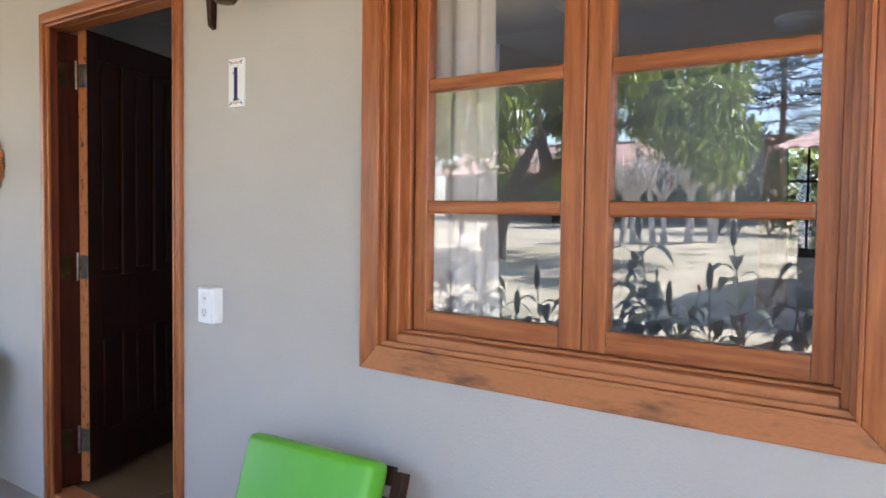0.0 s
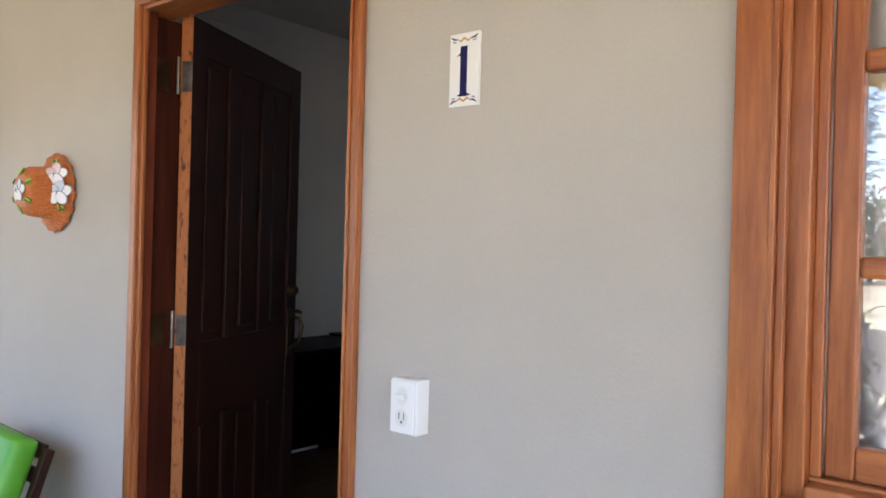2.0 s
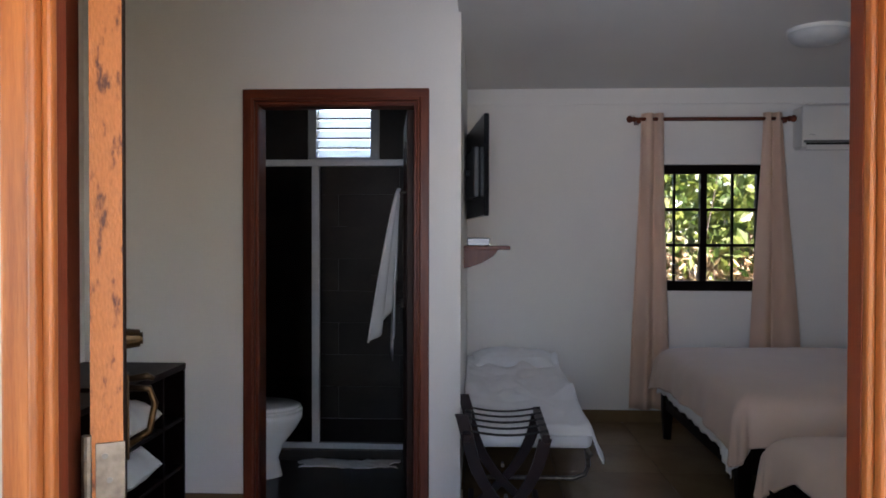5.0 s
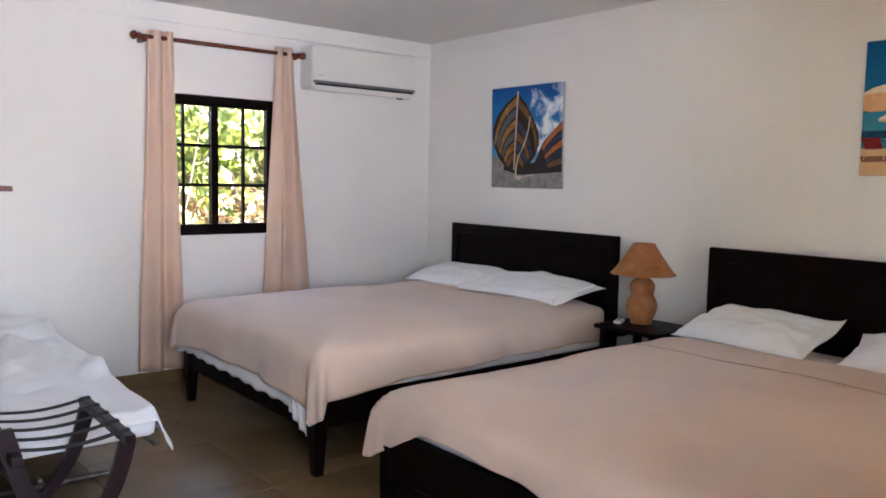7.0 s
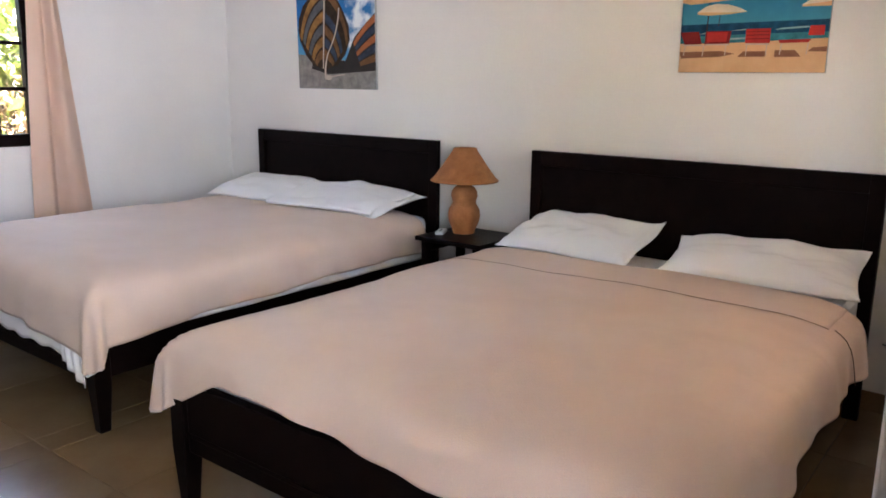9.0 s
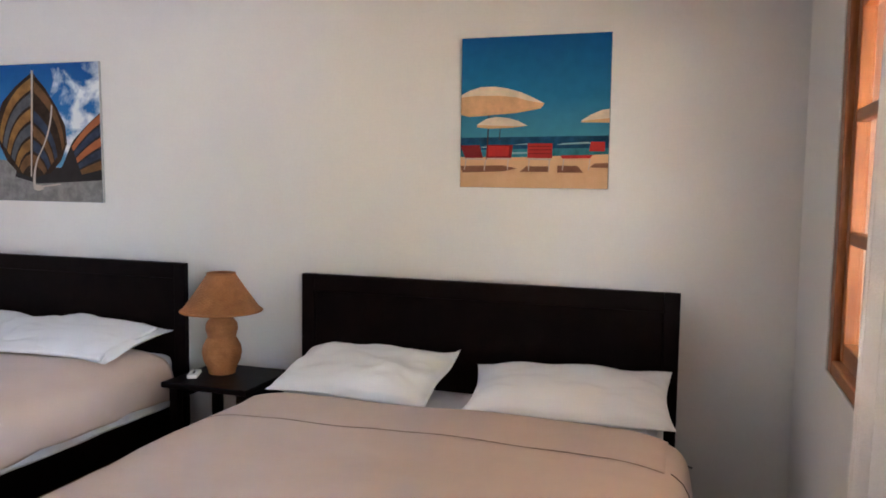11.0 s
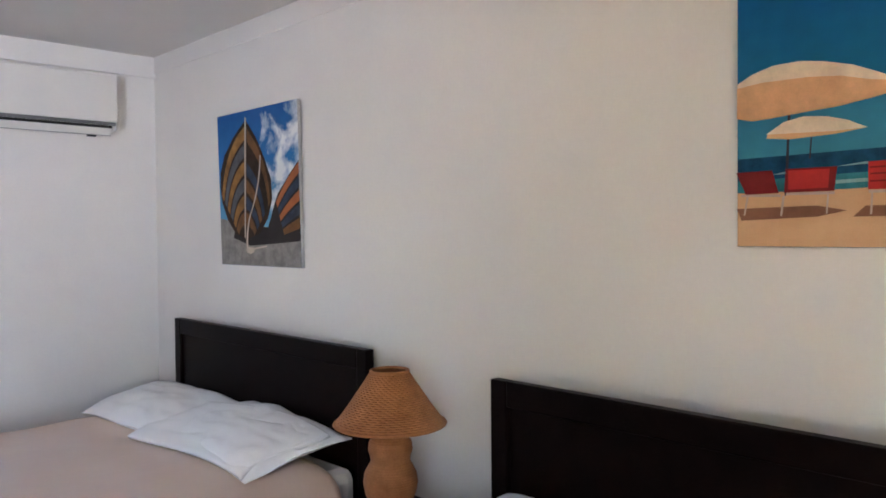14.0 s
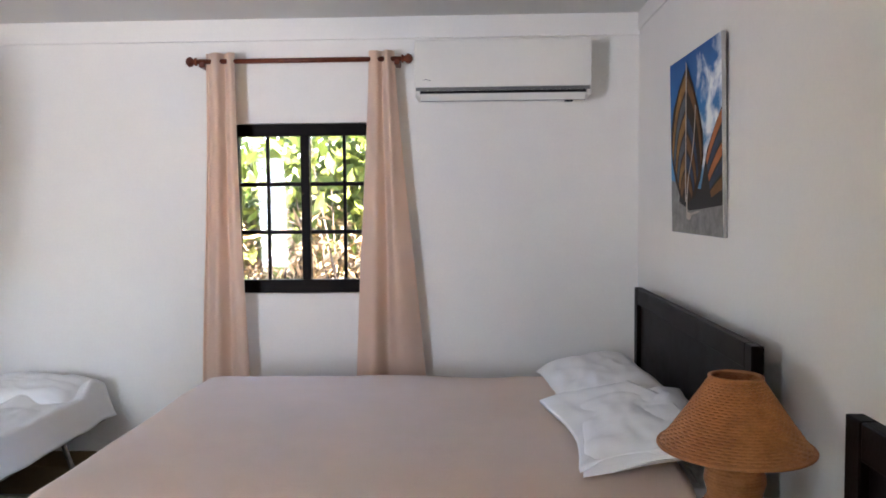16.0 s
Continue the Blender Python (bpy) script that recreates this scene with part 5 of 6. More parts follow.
sheet(bm, 60, 130, cot_sheet)
tagged(link("cot_sheet", bm, LINEN, None, "", True, 0.006), "rumpled white sheet hanging off the cot", "sheet")
tagged(link("pillow", pillow(0.78, 5.08, 0.478, 0.58, 0.36, 0.15, 0, 0, 8.0, 8), LINEN, None, "", True), "rumpled white pillow on the folding cot", "pillow", "white bed pillows")
rack = thing("luggage_rack", pose(0.66, 2.90, 0.0), "folding dark wooden luggage rack with black straps", "luggage rack")
for x in (-0.165, 0.165):
    bar("top_rail", rack, RACKWOOD, (x - 0.017, 0.0, 0.478, x + 0.017, 0.56, 0.512), 0.005)


def rack_leg(y, s):
    bm = bmesh.new()
    n = 14
    k0 = -0.2 if s < 0 else 0.0
    rows = []
    for i in range(n + 1):
        k = i / n
        k = k0 + (1 - k0) * k
        x = s * (0.165 - 0.35 * k) + s * 0.075 * math.sin(math.pi * k)
        z = 0.485 * (1 - k)
        rows.append([bm.verts.new(c) for c in ((x - 0.027, y, z), (x + 0.027, y, z), (x + 0.027, y + 0.02, z), (x - 0.027, y + 0.02, z))])
    for p, q in zip(rows[:-1], rows[1:]):
        for j in range(4):
            bm.faces.new((p[j], p[(j + 1) % 4], q[(j + 1) % 4], q[j]))
    bm.faces.new(rows[0])
    bm.faces.new(rows[-1][::-1])
    bmesh.ops.recalc_face_normals(bm, faces=bm.faces)
    return part("leg", bm, RACKWOOD, rack)


for y0, s in ((0.03, 1), (0.052, -1), (0.50, 1), (0.478, -1)):
    rack_leg(y0, s)
bar("stretcher", rack, RACKWOOD, (-0.165, 0.05, 0.10, -0.14, 0.5, 0.125), 0.003)
bar("stretcher", rack, RACKWOOD, (0.14, 0.05, 0.10, 0.165, 0.5, 0.125), 0.003)
for y in (0.04, 0.52):
    bm = bmesh.new()
    tube(bm, [(0, y - 0.012, 0.235), (0, y + 0.03, 0.235)], 0.008, 10)
    part("pivot_bolt", bm, METAL, rack)
for i in range(5):
    y = 0.05 + i * 0.115
    bm = bmesh.new()
    sheet(bm, 14, 1, lambda u, v, y=y: (-0.18 + 0.36 * u, y + 0.03 * v, 0.517 - 0.022 * math.sin(math.pi * u)))
    part("strap", bm, STRAP, rack, "", False, 0.003)

# ---- bathroom things ----
wc = thing("toilet", pose(-0.865, 3.97, -0.025), "white ceramic toilet with closed lid", "toilet")


def oval_stack(rows, n=32):
    bm = bmesh.new()
    last = None
    for cx, rx, ry, z in rows:
        vs = [bm.verts.new((cx + rx * math.cos(2 * math.pi * i / n), ry * math.sin(2 * math.pi * i / n), z)) for i in range(n)]
        if last:
            for k in range(n):
                bm.faces.new((last[k], last[(k + 1) % n], vs[(k + 1) % n], vs[k]))
        else:
            bm.faces.new(vs[::-1])
        last = vs
    bm.faces.new(last)
    return bm


part("bowl", oval_stack([(0.12, 0.19, 0.115, 0.0), (0.12, 0.18, 0.11, 0.03), (0.13, 0.15, 0.095, 0.12), (0.14, 0.17, 0.11, 0.2), (0.15, 0.23, 0.16, 0.29), (0.16, 0.255, 0.18, 0.35), (0.16, 0.255, 0.182, 0.385)]), CERAMIC, wc, "", True)
part("seat", oval_stack([(0.155, 0.258, 0.185, 0.387), (0.155, 0.262, 0.188, 0.395), (0.155, 0.258, 0.185, 0.405)]), CERAMIC, wc, "", True)
part("lid", oval_stack([(0.15, 0.255, 0.182, 0.407), (0.15, 0.257, 0.184, 0.42), (0.15, 0.24, 0.168, 0.428)]), CERAMIC, wc, "", True)
bar("tank", wc, CERAMIC, (-0.36, -0.2, 0.38, -0.15, 0.2, 0.74), 0.02)
bar("tank_lid", wc, CERAMIC, (-0.37, -0.21, 0.741, -0.14, 0.21, 0.775), 0.01)
bar("tank_foot", wc, CERAMIC, (-0.34, -0.1, 0.0, -0.12, 0.1, 0.379), 0.02)
bm = bmesh.new()
sheet(bm, 40, 18, lambda u, v: (-0.50 + 0.55 * u + 0.03 * math.sin(7 * v + 2 * u), 4.10 + 0.155 * v + 0.015 * math.sin(9 * u), 0.006 + 0.016 * abs(noise.noise(Vector((u * 7, v * 4, 2))))))
tagged(link("floor_towel", bm, LINEN, None, "", True, 0.005), "crumpled white towel on the bathroom floor", "towel")
bm = bmesh.new()


def hung_towel(u, v):
    k = v ** 0.8
    w = 0.03 + 0.30 * k
    a = 2 * math.pi * (u * 2.5)
    y = 3.80 + (u - 0.55) * w * 1.25
    x = 0.118 - 0.02 * k - 0.035 * (0.35 + 0.65 * k) * (0.5 + 0.5 * math.sin(a)) - 0.10 * k * (1 - u)
    low = 0.80 + 0.30 * u ** 2 - 0.30 * (0.72 < u < 0.97)
    return (x, y, 1.60 - (1.60 - low) * v)


sheet(bm, 60, 30, hung_towel)
tagged(link("hanging_towel", bm, LINEN, None, "", True, 0.006), "white bath towel hanging on the bathroom door", "towel")
bm = bmesh.new()
tube(bm, [(0.158, 3.80, 1.58), (0.12, 3.80, 1.575), (0.108, 3.80, 1.60)], 0.007, 8)
tagged(link("towel_hook", bm, METAL), "steel towel hook on the bathroom door", "hook")
slab("shower_ledge", (-0.25, FAR - 0.035, 1.02, CX - 0.12, FAR - 0.002, 1.06), BATHFLOOR, "dark stone ledge in the shower wall", "ledge")

# ---- entry: desk and shelf unit ----
un = thing("shelf_unit", pose(-1.36, 2.66, 0.0), "low black open shelf unit with white bedding", "shelf unit")
D, WY, HZ = 0.50, 0.65, 0.735
bar("top", un, BLACK, (0, 0, HZ - 0.03, D, WY, HZ), 0.003)
bar("bottom", un, BLACK, (0, 0.022, 0.04, D - 0.01, WY - 0.022, 0.065), 0.002)
for y in (0.0, WY - 0.02):
    bar("side", un, BLACK, (0, y, 0.0, D - 0.004, y + 0.02, HZ - 0.03), 0.002)
bar("divider", un, BLACK, (0, 0.40, 0.066, D - 0.01, 0.42, HZ - 0.031), 0.002)
for z in (0.235, 0.46):
    bar("shelf_board", un, BLACK, (0.012, 0.0205, z, D - 0.01, 0.399, z + 0.018), 0.002)
    bar("shelf_board", un, BLACK, (0.012, 0.4205, z, D - 0.01, WY - 0.0205, z + 0.018), 0.002)
bar("back", un, BLACK, (0, 0.021, 0.066, 0.011, WY - 0.021, HZ - 0.031), 0.0)
for z, h, s in ((0.48, 0.20, 1.0), (0.255, 0.21, 2.0)):
    tagged(link("folded_bedding", pillow(-1.06, 2.875, z + h / 2 - 0.04, 0.40, 0.37, h, 3, 0, s + 20), LINEN, None, "", True), "folded white bedding in the black shelf unit", "bedding", "folded white bedding")
dk = thing("desk", pose(-1.37, 1.70, 0.0), "plain black wooden desk beside the shelf unit", "desk")
bar("desktop", dk, BLACK, (0, 0, 0.695, 0.50, 0.95, 0.72), 0.003)
for x in (0.02, 0.44):
    for y in (0.02, 0.88):
        bar("leg", dk, BLACK, (x, y, 0.0, x + 0.045, y + 0.045, 0.695), 0.003)
bar("lower_rail", dk, BLACK, (0.03, 0.066, 0.30, 0.05, 0.879, 0.40), 0.002)
bar("back_panel", dk, BLACK, (0.012, 0.021, 0.03, 0.0195, 0.924, 0.694), 0.002)
bar("apron", dk, BLACK, (0.03, 0.066, 0.62, 0.05, 0.879, 0.695), 0.002)

# ---- on the porch wall ----
nt = thing("house_number_tile", pose(FX + 1.243, F0, 1.608), "white glazed house number tile with blue figure", "number tile")
TW, TH = 0.0795, 0.159
bar("tile", nt, CERAMIC, (0, -0.009, 0, TW, 0, TH), 0.0015)
fc = bpy.data.curves.new("figure", "FONT")
fc.body, fc.size, fc.align_x = "1", 0.152, "CENTER"
fc.extrude = 0.0004
fc.offset = 0.0026
fo = new("figure", fc)
fo.parent = nt
fo.matrix_local = pose(TW / 2 - 0.0005, -0.0096, 0.024, 90, 0, 0) @ Matrix.Diagonal((0.92, 1.0, 1, 1))
fc.materials.append(BLUEINK)
bm = bmesh.new()
flat(bm, [(0.022, 0.0225), (0.060, 0.0225), (0.056, 0.026), (0.0495, 0.028), (0.0325, 0.028), (0.026, 0.026)], -0.0099)
flat(bm, [(0.020, 0.108), (0.035, 0.112), (0.036, 0.127), (0.031, 0.118)], -0.0099)
part("figure_serif", bm, BLUEINK, nt)
for z, s in ((0.013, 1), (TH - 0.013, -1)):
    for m, pts in ((ORANGEINK, [(0.022, 0), (0.03, 0.005), (0.04, -0.002), (0.05, 0.005), (0.058, 0)]), (BLUEINK, [(0.004, -0.006), (0.012, -0.001), (0.022, 0.0)]), (BLUEINK, [(0.058, 0.0), (0.068, -0.001), (0.076, -0.006)]), (BLUEPALE, [(0.008, 0.003), (0.013, 0.006), (0.018, 0.004)]), (BLUEPALE, [(0.062, 0.004), (0.067, 0.006), (0.072, 0.003)])):
        bm = bmesh.new()
        tube(bm, [(x, -0.0092, z + s * d) for x, d in pts], [0.001] + [0.0022] * (len(pts) - 2) + [0.001], 6)
        part("painted_scroll", bm, m, nt)
sw = thing("switch_box", pose(FX + 1.125, F0, 0.884), "white surface box with a switch and socket", "switch")
bar("box", sw, PLASTIC, (0, -0.042, 0, 0.078, 0, 0.122), 0.003)
bar("plate", sw, PLASTIC, (0.004, -0.0485, 0.003, 0.074, -0.0425, 0.119), 0.002)
bm = bmesh.new()
disc(bm, 0.039, 0.086, 0.017, 0.021, -0.0492, 20)
part("switch_boss", bm, OFFWHITE, sw)
bm = bmesh.new()
box(bm, 0.026, -0.062, 0.080, 0.052, -0.049, 0.091, 0.003)
part("toggle", bm, PLASTIC, sw)
bm = bmesh.new()
disc(bm, 0.039, 0.037, 0.019, 0.02, -0.0492, 20)
part("socket_face", bm, OFFWHITE, sw)
for x, z, w, h in ((0.032, 0.041, 0.0016, 0.008), (0.046, 0.041, 0.0016, 0.008), (0.039, 0.028, 0.003, 0.003)):
    bm = bmesh.new()
    flat(bm, [(x - w, z - h), (x + w, z - h), (x + w, z + h), (x - w, z + h)], -0.0495)
    part("slot", bm, GREYPL, sw)


def wall_hat(x, z, r, turn):
    t = thing("clay_hat", pose(x, F0, z, 0, turn, 0), "orange clay hat with painted white flowers", "wall ornament", "clay hats on the porch wall")
    bm = bmesh.new()
    n, rows = 64, 30
    prof = [(r, 0.012), (r * 0.93, 0.016), (r * 0.78, 0.030), (r * 0.70, 0.040), (r * 0.645, 0.055), (r * 0.63, 0.08), (r * 0.615, 0.103), (r * 0.56, 0.122), (r * 0.42, 0.132), (r * 0.2, 0.136), (0.001, 0.137)]
    last = None
    for j, (rr, d) in enumerate(prof):
        vs = []
        for i in range(n):
            a = 2 * math.pi * i / n
            edge = max(0, 1 - j / 2.5)
            q = rr * (1 + 0.025 * edge * math.cos(16 * a))
            vs.append(bm.verts.new((q * math.cos(a), -d - 0.006 * edge * math.sin(16 * a), q * math.sin(a))))
        if last:
            for k in range(n):
                bm.faces.new((last[k], last[(k + 1) % n], vs[(k + 1) % n], vs[k]))
        last = vs
    bmesh.ops.recalc_face_normals(bm, faces=bm.faces)
    part("hat", bm, TERRA, t, "", True, 0.004)

    def flower(cx, cz, d, s, m1, m2, tilt=0.0):
        for k in range(5):
            a = 2 * math.pi * k / 5 + 0.3
            for q, lift, m in ((1.10, 0.0, PETALEDGE), (0.97, -0.0012, m1 if k not in (1, 2) else m2)):
                bm = bmesh.new()
                disc(bm, 0, 0, 0.47 * s * q, 0.37 * s * q, 0, 16)
                bmesh.ops.transform(bm, matrix=Matrix.Translation((cx, d - 0.0012 * k + lift, cz)) @ Matrix.Rotation(radians(tilt), 4, "Z") @ Matrix.Rotation(-a, 4, "Y") @ Matrix.Translation((0.47 * s, 0, 0)) @ Matrix.Rotation(radians(8), 4, "Z"), verts=bm.verts)
                part("petal" if lift else "petal_edge", bm, m, t, "", False, 0.002)
        for k in range(4):
            bm = bmesh.new()
            a = k * 1.6 + 0.4
            tube(bm, [(cx, d - 0.0105, cz), (cx + 0.22 * s * math.cos(a), d - 0.0095, cz + 0.22 * s * math.sin(a))], [0.0012, 0.0006], 5)
            part("flower_eye", bm, GREYPL, t)

    def leaflet(cx, cz, d, s, a, lean=0.0):
        turn = Matrix.Translation((cx, d, cz)) @ Matrix.Rotation(-a, 4, "Y") @ Matrix.Rotation(lean, 4, "Z")
        for m, pts, y in ((HATLEAF, [(-s, 0), (-0.4 * s, -0.5 * s), (0.4 * s, -0.5 * s), (s, 0), (0.4 * s, 0.5 * s), (-0.4 * s, 0.5 * s)], 0.0), (HATLEAF2, [(-0.8 * s, 0.06 * s), (0.8 * s, 0.06 * s), (0.35 * s, 0.4 * s), (-0.35 * s, 0.4 * s)], -0.0022)):
            bm = bmesh.new()
            flat(bm, pts, y)
            bmesh.ops.transform(bm, matrix=turn, verts=bm.verts)
            part("painted_leaf", bm, m, t, "", False, 0.002)

    flower(0.0, 0.0, -0.140, r * 0.30, PETAL, PETAL2)
    for k in range(6):
        a = 2 * math.pi * k / 6 + 0.5
        leaflet(r * 0.47 * math.cos(a), r * 0.47 * math.sin(a), -0.134, r * 0.13, a, 0.5)
    flower(r * 0.78, -r * 0.02, -0.050, r * 0.34, PETAL, PETAL2, 30)
    flower(r * 0.66, r * 0.42, -0.054, r * 0.31, PETAL, PINKPETAL, 30)
    for x_, z_, a in ((r * 0.84, -r * 0.40, -0.3), (r * 0.62, -r * 0.38, -1.2), (r * 0.50, r * 0.70, 1.2), (r * 0.36, r * 0.72, 2.4)):
        leaflet(x_, z_, -0.042, r * 0.13, a)
    return t


PETALEDGE, HATLEAF2 = paint("petal_edge_grey", (0.36, 0.40, 0.50), 0.1), paint("painted_leaf_light", (0.50, 0.50, 0.14), 0.2)
PETAL, PETAL2, PINKPETAL, HATLEAF = paint("petal_white", (0.84, 0.83, 0.83), 0.03), paint("petal_pale_blue", (0.60, 0.66, 0.74), 0.05), paint("petal_pink", (0.74, 0.55, 0.58), 0.15), paint("painted_green_leaf", (0.10, 0.24, 0.03), 0.4)
wall_hat(-0.555, 1.465, 0.145, 0)
wall_hat(-1.272, 1.787, 0.122, 10)


def porch_chair(x, y, rz):
    t = thing("porch_armchair", pose(x, y, -0.045, 0, 0, rz), "low wooden armchair with bright green vinyl cushions", "armchair", "green porch armchairs")
    lean = Matrix.Translation((0, 0.02, 0.24)) @ Matrix.Rotation(radians(-18), 4, "X")
    bm = bmesh.new()
    box(bm, -0.228, -0.09, 0.0, 0.228, 0.0, 0.44, 0.022)
    for v in bm.verts:
        v.co.y -= 0.012 * max(0, 1 - (v.co.x / 0.23) ** 2) * (v.co.y < -0.04)
    bmesh.ops.transform(bm, matrix=lean, verts=bm.verts)
    part("back_cushion", bm, GREENV, t, "bright green vinyl cushion", True)
    bm = bmesh.new()
    box(bm, -0.228, -0.50, 0.22, 0.228, -0.03, 0.31, 0.022)
    part("seat_cushion", bm, GREENV, t, "bright green vinyl cushion", True)
    for s in (-1, 1):
        bm = bmesh.new()
        box(bm, s * 0.252 - 0.018, 0.003, -0.2, s * 0.252 + 0.018, 0.035, 0.42, 0.004)
        bmesh.ops.transform(bm, matrix=lean, verts=bm.verts)
        part("back_post", bm, DOORWOOD, t)
        bar("front_leg", t, DOORWOOD, (s * 0.260 - 0.02, -0.52, 0.0, s * 0.260 + 0.02, -0.47, 0.44), 0.004)
        bar("arm", t, DOORWOOD, (s * 0.260 - 0.035, -0.55, 0.4405, s * 0.260 + 0.035, 0.04, 0.465), 0.006)
        bar("seat_rail", t, DOORWOOD, (s * 0.245 - 0.012, -0.46, 0.16, s * 0.245 + 0.012, 0.02, 0.215), 0.003)
        bar("back_leg", t, DOORWOOD, (s * 0.252 - 0.016, -0.01, 0.0, s * 0.252 + 0.016, 0.03, 0.22), 0.003)
    for z in (0.06, 0.30, 0.38):
        bm = bmesh.new()
        box(bm, -0.233, 0.006, z, 0.233, 0.026, z + 0.05, 0.003)
        bmesh.ops.transform(bm, matrix=lean, verts=bm.verts)
        part("back_slat", bm, DOORWOOD, t)
    return t


porch_chair(1.905, 0.27, 4)
porch_chair(-0.565, 0.27, -3)
wl = thing("wall_lantern", pose(FX + 1.155, F0, 1.877), "dark wooden wall bracket with a brass lantern", "wall lamp")
bm = bmesh.new()
a = [bm.verts.new(c) for c in ((-0.010, -0.02, 0.012), (0.010, -0.02, 0.012), (0.010, 0, 0.0), (-0.010, 0, 0.0))]
b = [bm.verts.new(c) for c in ((-0.022, -0.034, 0.30), (0.022, -0.034, 0.30), (0.022, 0, 0.30), (-0.022, 0, 0.30))]
bm.faces.new(a[::-1])
bm.faces.new(b)
for k in range(4):
    bm.faces.new((a[k], a[(k + 1) % 4], b[(k + 1) % 4], b[k]))
part("bracket", bm, DOORWOOD, wl)
bm = bmesh.new()
tube(bm, [(0, -0.03, 0.27), (0.10, -0.10, 0.30), (0.24, -0.14, 0.27)], 0.008, 8)
part("arm", bm, BRASS, wl)
bm = bmesh.new()
lathe(bm, [(0.001, 0.02), (0.03, 0.022), (0.05, 0.05), (0.055, 0.20), (0.07, 0.21), (0.02, 0.262), (0.001, 0.268)], 8, (0.25, -0.14, 0.0))
part("lantern_body", bm, BRASS, wl)
ol = thing("wall_socket_stub", pose(RIGHT, 1.05, 0.30, 0, 0, -90), "small cable stub on the wall beside the bed", "cable")
bm = bmesh.new()
tube(bm, [(0, 0, 0), (0.01, -0.012, 0.002), (0.03, -0.014, -0.004)], 0.004, 8)
part("cable", bm, GREYPL, ol)

# ---- outside ----
def ground_height(x, y):
    return -0.15 + 0.042 * max(0.0, -y - 4.0) if y > -60 else -0.15 + 0.042 * 56


bm = bmesh.new()
steps = [-600, -200, -100, -60, -40, -30, -24, -18, -14, -10, -7, -5, -4, -3, -1.5, 0, 3, 6, 10, 20, 60, 200, 600]
gv = [[bm.verts.new((x, y, ground_height(x, y) + (0.05 * noise.noise(Vector((x * 0.4, y * 0.4, 0))) if y < -4 else 0))) for y in steps] for x in steps]
for i in range(len(steps) - 1):
    for j in range(len(steps) - 1):
        bm.faces.new((gv[i][j], gv[i + 1][j], gv[i + 1][j + 1], gv[i][j + 1]))
structure(link("ground", bm, LAWN), "dry yellow-green lawn around the house", "lawn")

# porch roof: corrugated tiles on a beam
bm = bmesh.new()
sheet(bm, 300, 6, lambda u, v: (-6 + 13 * u, F0 - 0.02 - 2.95 * v, 2.60 - 0.145 * 2.95 * v + 0.032 * abs(math.sin(u * 13 * math.pi / 0.19)) - 0.02))
structure(link("porch_roof", bm, ROOFUNDER, None, "", False, 0.03), "corrugated tile porch roof seen from below", "roof")
slab("porch_beam", (-6, -1.56, 2.06, 7, -1.44, 2.285), BEAMPAINT, "painted porch beam", "beam")
for x in (-4.6, 5.4):
    slab("porch_post", (x - 0.07, -1.57, -0.15, x + 0.07, -1.43, 2.06), DOORWOOD, "brown porch post", "post")


def border_plant(x, y, h, seed):
    rnd = random.Random(seed)
    t = thing("border_plant", pose(x, y, -0.15), "tall broad-leaved border plant beside the porch", "plant", "border plants by the porch")
    bm = bmesh.new()
    lv = bmesh.new()
    fl = bmesh.new()
    for s in range(3):
        a = rnd.uniform(0, 6.28)
        lean = rnd.uniform(0.05, 0.16)
        hh = h * (1 if s == 0 else rnd.uniform(0.55, 0.85))
        pt = lambda k: Vector((math.cos(a) * lean * k * k * hh + 0.05 * math.cos(a), math.sin(a) * lean * k * k * hh + 0.05 * math.sin(a), hh * k))
        tube(bm, [pt(i / 6) for i in range(7)], [0.007 - 0.0006 * i for i in range(7)], 6)
        for k in range(int(20 * hh)):
            p = pt(0.16 + 0.78 * (k + 0.5) / (20 * hh))
            d = a + k * 2.4 + rnd.uniform(-0.3, 0.3)
            l = rnd.uniform(0.13, 0.21)
            out, side = Vector((math.cos(d), math.sin(d), 0)), Vector((-math.sin(d), math.cos(d), 0))
            rows = []
            for i, w in enumerate((0.1, 0.75, 1.0, 0.75, 0.06)):
                q = i / 4
                c = p + out * (l * q + 0.01) + Vector((0, 0, 0.07 * math.sin(2.4 * q) - 0.10 * q * q))
                rows.append((c - side * w * 0.042 + Vector((0, 0, 0.008 * w)), c, c + side * w * 0.042 + Vector((0, 0, 0.008 * w))))
            vs = [[lv.verts.new(c) for c in r] for r in rows]
            for r, q in zip(vs[:-1], vs[1:]):
                lv.faces.new((r[0], r[1], q[1], q[0]))
                lv.faces.new((r[1], r[2], q[2], q[1]))
        top = pt(1.0)
        if s == 0:
            lathe(lv, [(0.004, -0.02), (0.016, 0.0), (0.02, 0.04), (0.017, 0.08), (0.010, 0.115), (0.001, 0.13)], 8, top)
        elif rnd.random() < 0.5:
            lathe(fl, [(0.004, 0.0), (0.012, 0.012), (0.009, 0.03), (0.001, 0.04)], 7, top)
    part("stem", bm, BARK, t)
    part("leaf", lv, LEAF_PLANT, t, "", True)
    if len(fl.verts):
        part("flower", fl, REDFLOWER, t)
    else:
        fl.free()


k = 0
px = -3.4
rr = random.Random(5)
while px < 4.4:
    border_plant(px, -1.72 + rr.uniform(-0.16, 0.12), rr.uniform(0.82, 1.32), 100 + k)
    px += rr.uniform(0.12, 0.2)
    k += 1


